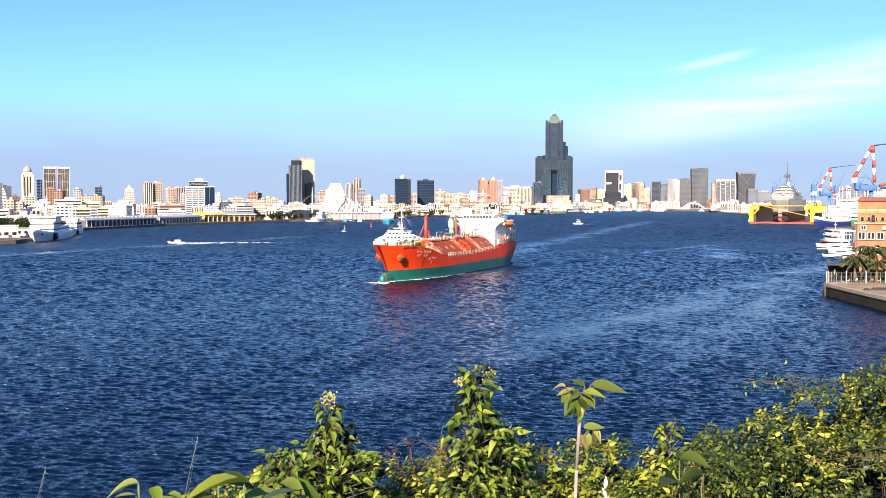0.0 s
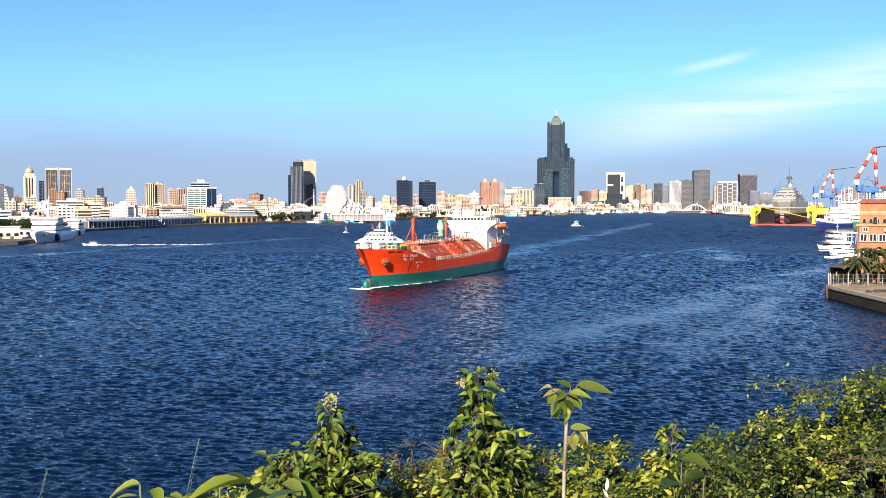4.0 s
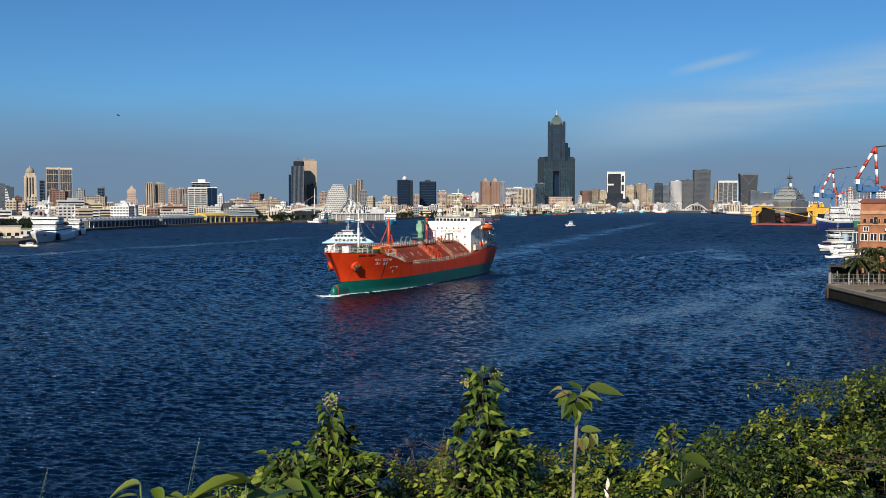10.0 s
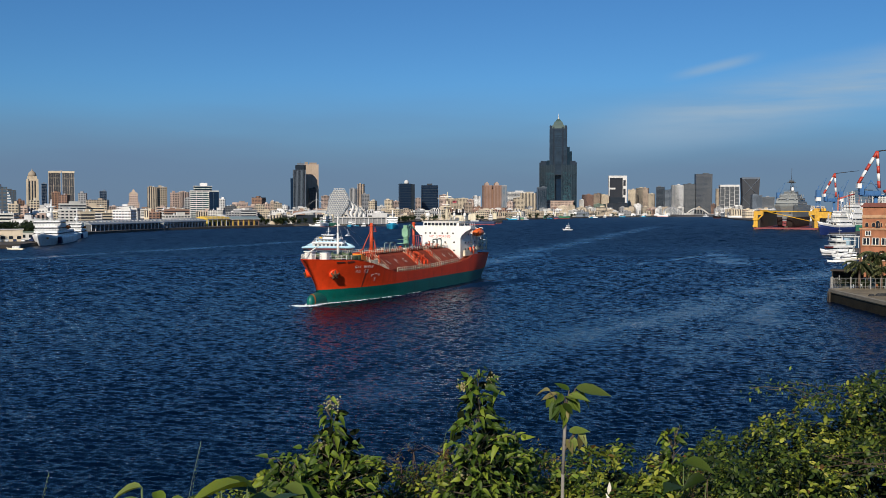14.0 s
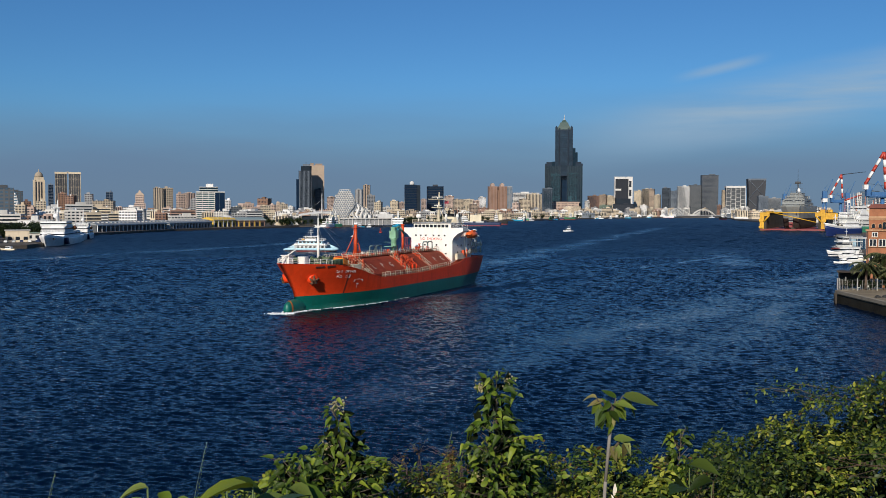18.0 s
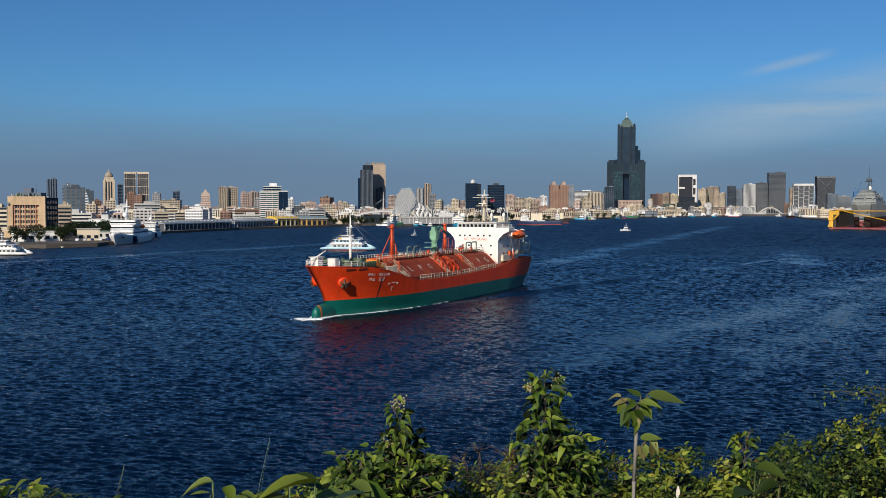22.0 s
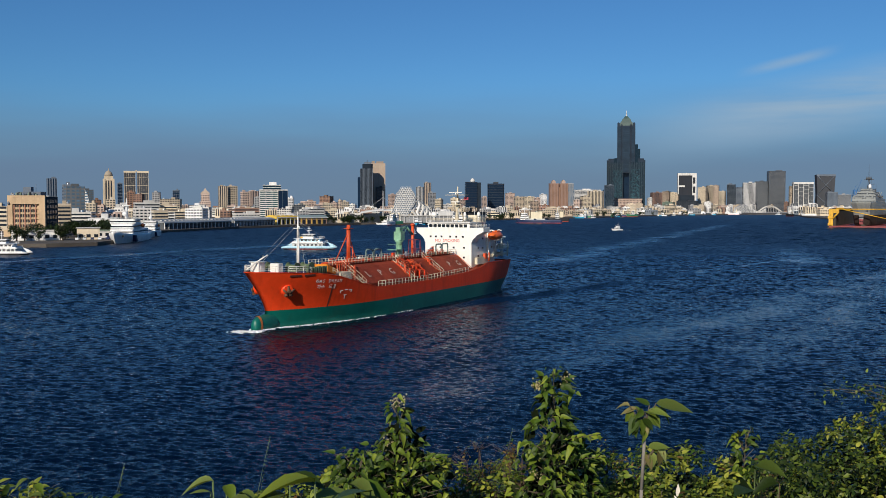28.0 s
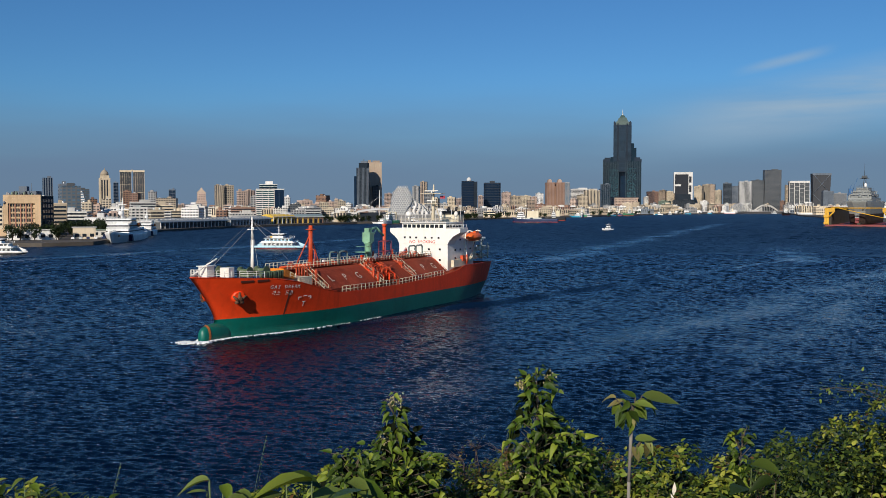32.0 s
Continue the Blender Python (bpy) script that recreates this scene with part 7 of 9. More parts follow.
    for x in (-12, -6, 0):
        part("pile", Shape().tube((x, 1.5, -1), (x, 1.5, 3.4), 0.2, n=8), coat("black"), p)
    k = thing("boat_house", facing(188, 446, 270), "dark glazed boathouse with a pale roof edge", "boathouse")
    part("wall", Shape().box(-8, 0, -4, 4, 0.2, 7.2), surface("boathouse_glass", (0.02, 0.05, 0.09), 0.15, var=0.3, scale=2, spec=0.8), k)
    part("roof", Shape().box(-8.4, 3, -4.4, 4.4, 7.2, 7.6), dw, k)
    part("side_wing", Shape().box(0.05, 2.6, -3.6, 3.6, 0.2, 7.2), surface("boathouse_blue", (0.35, 0.50, 0.60), 0.5), k)
    for x in (-6, -4, -2):
        part("mullion", Shape().box(x - 0.1, x + 0.1, 3.95, 4.08, 0.3, 7.2).box(x - 0.1, x + 0.1, -4.08, -3.95, 0.3, 7.2), dw, k)


supply_ship()


def shipyard_crane(x, y, height, turn, label):
    c = thing("shipyard_crane", pose(x, y, 2.1, 0, 0, turn), label, "crane")
    blue, red, w = coat("craneblue"), coat("red"), coat("white")
    k = height / 54.0
    part("pedestal", Shape().tube((0, 0, 0), (0, 0, 26 * k), 1.5 * k, 1.2 * k, 12), blue, c)
    rail(c, [(-9 * k, -3.2 * k, 26 * k), (5 * k, -3.2 * k, 26 * k)], 1.2, mat=blue, r=0.08, bars=2)
    part("machinery_house", Shape().box(-9 * k, 5 * k, -3 * k, 3 * k, 26 * k, 26.8 * k).box(-7.5 * k, 2.5 * k, -2 * k, 2 * k, 26.8 * k, 29.4 * k, c=0.4).box(-10.4 * k, -8 * k, -1.4 * k, 1.4 * k, 26.8 * k, 33 * k).tube((-8 * k, 0, 29 * k), (-3 * k, 0, 36 * k), 0.3 * k).tube((2 * k, 0, 29 * k), (-3 * k, 0, 36 * k), 0.3 * k), blue, c)
    part("cab", Shape().box(-12 * k, -9.5 * k, -1.5 * k, 1.5 * k, 31 * k, 34 * k), w, c)

    def striped(a, b, r, n, name):
        a, b = Vector(a), Vector(b)
        j = part(name, Shape().tube(a, b, r * 0.3, n=5), red, c)
        for i in range(n):
            p, q = a.lerp(b, i / n), a.lerp(b, (i + 1) / n)
            s = Shape().tube(p, q, r * 1.25, n=4)
            part("jib_section", s, red if i % 2 == 0 else w, j)
    striped((-11 * k, 0, 34 * k), (0.5 * k, 0, 54 * k), 0.85 * k, 5, "back_jib")
    striped((2 * k, 0, 31 * k), (0.5 * k, 0, 54 * k), 0.85 * k, 5, "front_jib")
    part("main_boom", Shape().tube((0.5 * k, 0.4, 54 * k), (26 * k, 0.4, 57 * k), 0.45 * k, 0.2 * k, 6).tube((0.5 * k, -0.4, 54 * k), (26 * k, -0.4, 57 * k), 0.3 * k, 0.2 * k, 6), coat("black"), c)
    part("lower_boom", Shape().tube((5 * k, 0, 29 * k), (22 * k, 0, 34 * k), 1.0 * k, 0.5 * k, 6), red, c)
    part("cable", Shape().tube((-11 * k, 0, 35 * k), (2 * k, 0, 33 * k), 0.1, n=4), coat("black"), c)


shipyard_crane(270, 598, 54.5, 0, "tall blue shipyard crane with red and white jibs")
shipyard_crane(369, 905, 52, 8, "distant shipyard crane with a red and white striped jib")
for x, y, h in ((366.7, 938, 41), (412, 1180, 43), (400, 965, 40)):
    c = thing("dock_crane", pose(x, y, 2.1), "blue dockside crane with a white cab", "crane")
    blue = coat("craneblue")
    for sx in (-1, 1):
        for sy in (-1, 1):
            part("leg", Shape().tube((sx * 2.6, sy * 2.6, 0), (sx * 1.3, sy * 1.3, h * 0.66), 0.5, 0.4, 6), blue, c)
    for k in range(5):
        z = h * 0.66 * (k + 0.6) / 5
        r = 2.6 - 1.3 * (k + 0.6) / 5
        part("tie", Shape().rod([(-r, -r, z), (r, -r, z), (r, r, z), (-r, r, z), (-r, -r, z)], 0.22, 4), blue, c)
    part("cab", Shape().box(-2.4, 2.4, -2, 2, h * 0.64, h * 0.74, c=0.3), coat("white"), c)
    part("head", Shape().box(-2.2, 2.2, -1.6, 1.6, h * 0.74, h * 0.9, c=0.3).box(-3.2, 3.2, -2.2, 2.2, h * 0.73, h * 0.745).tube((-1, 0, h * 0.88), (0.6, 0, h), 0.3), blue, c)
    part("boom", Shape().tube((1.4, 0, h * 0.82), (8, 0, h + 8), 0.4, 0.2, 6).tube((0.6, 0, h), (8, 0, h + 8), 0.08, n=4), blue, c)


# ---- left bank ----
def customs_house():
    c = thing("office_building", pose(-303.7, 572, 2.1, 0, 0, 10) @ Matrix.Diagonal((0.8, 1, 1, 1)), "beige stone harbour office with a framed grid of windows", "building")
    st, red = surface("harbour_stone", (0.52, 0.375, 0.235), 0.85, var=0.18, scale=4, streak=0.35, stain=0.15, spec=0.15), surface("panel_rose", (0.40, 0.20, 0.13), 0.8, var=0.2, scale=2)
    part("wall", Shape().box(-13.2, 15, -0.6, 24, 0, 25.0), st, c)
    fr = Shape().box(-13.2, -9.5, -2.4, -0.6, 0, 25.6).box(10.5, 15, -2.4, -0.6, 0, 25.6).box(-9.5, 10.5, -2.4, -0.6, 20.2, 25.6).box(-9.5, 10.5, -2.4, -0.6, 0, 4.6)
    part("stone_frame", fr, st, c)
    for i in range(5):
        part("mullion", Shape().box(-9.0 + i * 4.0, -8.2 + i * 4.0, -1.6, -0.6, 4.6, 20.2), red, c)
        if i < 4:
            part("fin", Shape().box(-6.75 + i * 4.0, -6.35 + i * 4.0, -1.25, -0.6, 4.6, 20.2), st, c)
    for k in range(5):
        part("sill", Shape().box(-9.5, 10.5, -1.3, -0.6, 4.6 + k * 3.15, 5.5 + k * 3.15), st, c)
        for i in range(4):
            part("window", Shape().box(-7.9 + i * 4.0, -5.2 + i * 4.0, -0.8, -0.55, 5.7 + k * 3.15, 7.5 + k * 3.15), glass_mat("dark"), c)
    for k in range(6):
        for i in range(4):
            part("window", Shape().box(14.9, 15.1, 1.8 + i * 5.4, 5.0 + i * 5.4, 4 + k * 3.4, 6 + k * 3.4), glass_mat("dark"), c)
    # near-black sheet over the right end wall: its shade put into colour
    part("side_cladding", Shape().box(15.0, 15.06, -0.4, 23.8, 0.2, 24.8), wall_mat("black"), c)
    part("roof_house", Shape().box(-9, 9, 5, 16, 25, 28).box(-5, 1, 7, 12, 28, 31).tube((4, 9, 28), (4, 9, 33), 0.2), wall_mat("slate"), c)
    rt = random.Random(12)
    for i in range(11):
        x, z = -12.0 + i * 1.8, rt.uniform(1.6, 3.4)
        part("roof_tank", Shape().lathe([(0.7, 25.0), (0.95, 25.5), (0.9, 25 + z * 0.7), (0.3, 25 + z)], 9, pose(x, rt.uniform(1.5, 4), 0)), wall_mat(rt.choice(("black", "slate", "grey", "green"))), c)
    for i in range(4):
        for k in range(5):
            part("window_arch", Shape().rod([(-7.9 + i * 4.0 + 1.35 + 1.3 * math.cos(q), -0.95, 7.3 + k * 3.15 + 0.55 * math.sin(q)) for q in (0, 0.6, 1.2, 1.9, 2.5, 3.14)], 0.16, 4), st, c)
    part("tower_sign", Shape().lathe([(0.2, 19.6), (1.0, 20.4), (1.0, 21.0), (0.2, 21.8)], 10, pose(-12.2, -2.6, 0)), wall_mat("slate"), c)
    part("porch", Shape().box(-14, -6, -8, -2.4, 0, 4.2).box(-12, 12, -5, -2.4, 3.6, 4.2), st, c)
    for x, y, w, d, h, key in ((-262, 505, 26, 9, 5.2, "white"), (-240, 520, 12, 8, 6.4, "cream"), (-266, 592, 18, 9, 5.0, "white"), (-252, 572, 13, 7, 4.0, "pale"), (-248, 548, 16, 10, 4.2, "pale")):
        s = thing("harbour_shed", pose(x, y, 2.1, 0, 0, 25), "low %s harbour shed with a flat roof" % key, "shed")
        part("wall", Shape().box(-w / 2, w / 2, -d / 2, d / 2, 0, h), wall_mat(key), s)
        part("roof", Shape().box(-w / 2 - 0.6, w / 2 + 0.6, -d / 2 - 0.6, d / 2 + 0.6, h, h + 0.4), wall_mat("green" if key == "pale" else "pale"), s)
        for i in range(int(w / 4)):
            part("window", Shape().box(-w / 2 + 1 + i * 4, -w / 2 + 3.2 + i * 4, -d / 2 - 0.06, -d / 2 + 0.1, 1.2, min(h - 0.6, 3.0)), glass_mat("dark"), s)


customs_house()


def pier_warehouse(x, y, turn, length, depth, height, wall, roof, label, stripes=0):
    w = thing("warehouse", pose(x, y, 2.1, 0, 0, turn), label, "warehouse")
    part("wall", Shape().box(-length / 2, length / 2, -depth / 2, depth / 2, 0, height), wall, w)
    rows = []
    for xx in (-length / 2 - 0.8, length / 2 + 0.8):
        rows.append([(xx, -depth / 2 - 1.4, height - 0.4)] + [(xx, -depth / 2 + depth * k / 6, height + 2.2 * math.sin(math.pi * k / 6) + 0.3) for k in range(7)] + [(xx, depth / 2 + 1.4, height - 0.4)])
    part("roof", Shape().rings(rows, smooth=False), roof, w)
    part("fascia", Shape().box(-length / 2 - 0.9, length / 2 + 0.9, -depth / 2 - 1.55, -depth / 2 - 1.4, height - 0.7, height + 0.05), wall_mat("white"), w)
    n = int(length / 6)
    for i in range(n):
        xx = -length / 2 + (i + 0.5) * length / n
        part("door", Shape().box(xx - 1.7, xx + 1.7, -depth / 2 - 0.12, -depth / 2 + 0.1, 0.2, height * 0.62), glass_mat("dark"), w)
        if not stripes:
            part("column", Shape().box(xx - length / n / 2 - 0.3, xx - length / n / 2 + 0.3, -depth / 2 - 1.3, -depth / 2 - 0.8, 0, height - 0.4), wall_mat("white"), w)
            part("skylight", Shape().box(xx - 1.2, xx + 1.2, -depth * 0.36, -depth * 0.2, height + 0.9, height + 1.95), wall_mat("pale"), w)
        if stripes:
            part("pilaster", Shape().box(xx - length / n / 2 - 0.5, xx - length / n / 2 + 0.5, -depth / 2 - 0.4, -depth / 2, 0, height), wall_mat("yellow"), w)
    return w


grey_roof = surface("roof_grey", (0.26, 0.28, 0.29), 0.5, var=0.15, scale=6, streak=0.3)
teal_roof = surface("roof_teal", (0.22, 0.29, 0.29), 0.5, var=0.15, scale=6, streak=0.3)
pier_warehouse(-283, 812, 78, 112, 20, 5.6, wall_mat("dark"), grey_roof, "long low grey-roofed quay warehouse")
pier_warehouse(-262, 915, 77, 84, 20, 5.8, wall_mat("grey"), grey_roof, "long grey-roofed transit shed on the quay")
pier_warehouse(-243, 983, 62, 34, 16, 7.6, wall_mat("yellow"), wall_mat("yellow"), "bright yellow quayside warehouse")
pier_warehouse(-222, 1012, 42, 38, 18, 7.2, wall_mat("brown"), teal_roof, "warehouse with yellow pilasters and a teal-grey roof", 1)
dm = thing("dome_tent", pose(-238, 1000, 2.1), "white dome tent beside the warehouses", "tent")
part("canopy", Shape().lathe([(9, 0), (9, 7), (7.4, 9.6), (4, 11.4), (0.4, 12)], 18), wall_mat("white"), dm)


# ---- trees of the far shores ----
def far_tree():
    t = thing("tree", pose(-250, 600, 2.1), "dark green broad-leaved quayside tree", "tree", "trees along the quay")
    part("trunk", Shape().tube((0, 0, 0), (0.2, 0, 3.4), 0.35, 0.22).tube((0.2, 0, 3.2), (2.0, 0.5, 5.6), 0.18, 0.08).tube((0.2, 0, 3.2), (-1.8, -0.3, 5.8), 0.18, 0.08).tube((0.2, 0, 3.3), (0.3, 1.6, 6.2), 0.16, 0.08), surface("bark", (0.10, 0.07, 0.045), 0.9, var=0.3, scale=0.6, bump=0.5), t)
    rng = random.Random(3)
    spots = []
    blobs = [(rng.uniform(-2.6, 2.6), rng.uniform(-2.2, 2.2), rng.uniform(1.5, 6.8), rng.uniform(1.0, 1.9)) for _ in range(17)]
    for _ in range(760):
        bx, by, bz, br = rng.choice(blobs)
        v = Vector((rng.gauss(0, 1), rng.gauss(0, 1), rng.gauss(0, 1))).normalized() * br * rng.uniform(0.6, 1.1)
        spots.append(((bx + v.x, by + v.y, bz + v.z * 0.7), (rng.gauss(0, 1), rng.gauss(0, 1), rng.gauss(-0.2, 0.5)), (0, 0, 1), rng.uniform(0.5, 1.0)))
    scatter_leaves("crown", "oval", spots, leafy("far_foliage", (0.028, 0.05, 0.016), (0.055, 0.085, 0.025), 0.5, 0.15), t)
    return t


def plant_trees():
    t = far_tree()
    rng = random.Random(17)
    spots = []
    for x, y, n, sx, sy in ((-272, 590, 9, 18, 20), (-282, 525, 4, 14, 14), (-262, 492, 3, 10, 5), (-262, 610, 8, 14, 14), (-288, 650, 9, 26, 14), (-190, 1062, 14, 26, 10), (-165, 1100, 6, 22, 8), (-34, 1300, 10, 26, 10), (-60, 1290, 6, 14, 8), (150, 262, 3, 10, 8), (97, 214, 9, 6, 3), (108, 215, 8, 7, 3), (-120, 1190, 8, 30, 10), (20, 1500, 12, 40, 14), (160, 1800, 10, 50, 12), (330, 2150, 10, 60, 14), (-300, 700, 8, 16, 20), (-252, 566, 14, 16, 7), (-268, 556, 8, 12, 6), (-291, 508, 5, 9, 6), (-243, 505, 2, 8, 3)):
        for _ in range(n):
            spots.append((x + rng.uniform(-sx, sx), y + rng.uniform(-sy, sy), rng.uniform(0.8, 1.35) if y > 300 else rng.uniform(0.25, 0.42)))
    for k, (x, y, sc) in enumerate(spots):
        m = pose(x, y, 2.1 if y > 300 else 2.6, 0, 0, rng.uniform(0, 360))
        if k == 0:
            t.matrix_world = m
        else:
            c = copy_thing(t, m)
            c.scale = (sc, sc, sc * rng.uniform(0.85, 1.1))


# ---- right bank: the brick house, palms and the railing of the sea wall ----
def brick_house():
    b = thing("brick_house", pose(107.2, 246, 2.6, 0, 0, -24), "orange brick waterfront house with white windows and a verandah", "house")
    br = surface("brick_orange", (0.34, 0.135, 0.065), 0.85, var=0.3, scale=0.8, bump=0.4, stain=0.35, streak=0.3)
    br2 = surface("brick_pale", (0.46, 0.27, 0.15), 0.85, var=0.25, scale=0.8, bump=0.3, stain=0.3)
    rf = surface("roof_red", (0.17, 0.055, 0.04), 0.8, var=0.25, stain=0.3)
    wt, dk = coat("dirtywhite"), glass_mat("dark")
    part("wall", Shape().box(0, 8.0, 0, 9, 0, 12.4), br, b)
    part("upper_wall", Shape().box(0.5, 7.8, 0.4, 9, 12.4, 18.2), br, b)
    part("rear_wall", Shape().box(8.0, 26, -1.0, 12, 0, 22.5), br, b)
    part("cornice", Shape().box(-0.3, 8.3, -0.35, 9.2, 12.4, 12.75), br2, b)
    part("cornice", Shape().box(0.3, 8.0, 0.2, 9.2, 15.3, 15.55), br2, b)
    part("parapet", Shape().box(0.45, 7.85, 0.35, 9.05, 15.6, 16.2), br2, b)
    part("roof", Shape().box(0.1, 8.2, 0.0, 9.4, 18.2, 18.6).prism([(0.3, 0.2), (8.0, 0.2), (8.0, 9.2), (0.3, 9.2)], 18.6, 19.3, top=0.85), rf, b)
    part("rear_roof", Shape().box(7.6, 26.6, -1.6, 12.6, 22.5, 23.1).prism([(8, -1.2), (26, -1.2), (26, 12.4), (8, 12.4)], 23.1, 24.6, top=0.7), rf, b)

    def sash(x, z, w, h, y, panes=2):
        g = part("window", Shape().box(x, x + w, y - 0.10, y + 0.1, z, z + h), dk, b)
        f = Shape().box(x - 0.12, x + w + 0.12, y - 0.2, y - 0.1, z - 0.12, z).box(x - 0.12, x + w + 0.12, y - 0.2, y - 0.1, z + h, z + h + 0.12)
        for i in range(panes + 1):
            q = x + w * i / panes
            f.box(q - 0.09, q + 0.09, y - 0.2, y - 0.1, z, z + h)
        part("window_frame", f, wt, g)
        part("sill", Shape().box(x - 0.25, x + w + 0.25, y - 0.35, y, z - 0.28, z - 0.12), br2, g)

    def arch(x, z, w, h, y, mat=dk, name="arched_window"):
        pts = [(x, z), (x + w, z)] + [(x + w / 2 + w / 2 * math.cos(q), z + h + w / 2 * math.sin(q)) for q in [3.14159 * i / 8 for i in range(9)]]
        s = Shape()
        s.add([(p[0], y - 0.10, p[1]) for p in pts] + [(p[0], y + 0.1, p[1]) for p in pts],
              [tuple(range(len(pts))), tuple(reversed(range(len(pts), 2 * len(pts))))] + [(i, len(pts) + i, len(pts) + (i + 1) % len(pts), (i + 1) % len(pts)) for i in range(len(pts))])
        a = part(name, s, mat, b)
        ring = [Vector((p[0], y - 0.16, p[1])) for p in pts]
        part("arch_trim", Shape().rod(ring[1:] + [ring[0]], 0.11, 5), br2, a)
    for x in (0.7, 2.9, 5.1):
        sash(x, 8.5, 1.6, 1.7, 0.0)
        sash(x, 4.6, 1.6, 1.7, 0.0)
    for x in (1.1, 2.7, 4.3, 5.9):
        arch(x, 13.1, 0.9, 0.7, 0.4)
    arch(3.6, 12.9, 1.1, 1.3, 0.25)
    sash(1.3, 10.95, 1.2, 1.0, 0.0)
    part("air_conditioner", Shape().box(6.3, 7.2, -0.7, -0.1, 11.0, 11.7, c=0.06), wt, b)
    part("downpipe", Shape().tube((0.25, -0.12, 0), (0.25, -0.12, 12.3), 0.09, n=6), surface("pipe_dark", (0.08, 0.05, 0.04), 0.6), b)
    for z in (4.2, 7.9, 11.6, 15.3, 18.9):
        part("balcony", Shape().box(8.3, 26, -3.0, -1.0, z, z + 0.28), br2, b)
        rail(b, [(8.4, -2.9, z + 0.3), (25.8, -2.9, z + 0.3)], 1.0, mat=surface("dark_rail", (0.05, 0.045, 0.04), 0.5), r=0.05, bars=3)
        for i in range(5):
            arch(9 + i * 3.4, z + 0.4, 1.7, 1.5, -1.1)
    for i in range(5):
        part("column", Shape().box(8.4 + i * 4.2, 8.9 + i * 4.2, -3.1, -2.6, 0, 22.4), br, b)
    part("awning", Shape().box(-3, 0, 1, 8, 3.4, 3.55).tube((-2.8, 1.2, 0), (-2.8, 1.2, 3.4), 0.1).tube((-2.8, 7.8, 0), (-2.8, 7.8, 3.4), 0.1), wt, b)


brick_house()


def palm():
    p = thing("palm_tree", pose(101, 216, 2.6), "date palm with drooping grey-green fronds on the terrace", "palm", "palms on the terrace")
    rows = []
    for k in range(8):
        z = k * 0.62
        r = 0.26 - 0.010 * k + 0.03 * (k % 2)
        rows.append([(r * math.cos(q) + 0.015 * k * k * 0.3, r * math.sin(q), z) for q in [i * 6.28318 / 9 for i in range(9)]])
    part("trunk", Shape().rings(rows), surface("palm_bark", (0.12, 0.085, 0.06), 0.9, var=0.35, scale=0.4, bump=0.8), p)
    rng = random.Random(2)
    frond_mat = leafy("palm_leaf", (0.035, 0.05, 0.018), (0.11, 0.12, 0.045), 0.45, 0.15)
    for k in range(38):
        a, lift = k * 2.4, rng.uniform(-0.45, 1.25)
        spots, mid = [], Shape()
        pts = []
        ln = rng.uniform(2.3, 3.1)
        for j in range(9):
            f = j / 8
            pts.append(Vector((math.cos(a) * ln * f, math.sin(a) * ln * f, 4.4 + lift * ln * f * 0.9 - (0.65 + 0.35 * lift) * ln * f * f)))
        mid.rod(pts, 0.03, 4)
        for j in range(1, 9):
            d = (pts[j] - pts[j - 1]).normalized()
            s = d.cross(Vector((0, 0, 1))).normalized()
            for sg in (1, -1):
                for h in (0.0, 0.33, 0.66):
                    o = pts[j - 1].lerp(pts[j], h)
                    spots.append((tuple(o), tuple(d * 0.6 + s * sg + Vector((0, 0, -0.45 + rng.uniform(-0.3, 0.3)))), (0, 0, 1), 0.62 * (1 - 0.5 * j / 8) + 0.1))
        fr = scatter_leaves("frond", "long", spots, frond_mat, p, 0.1, 0.3)
        part("rib", mid, surface("palm_rib", (0.16, 0.15, 0.06), 0.6), fr)
    return p


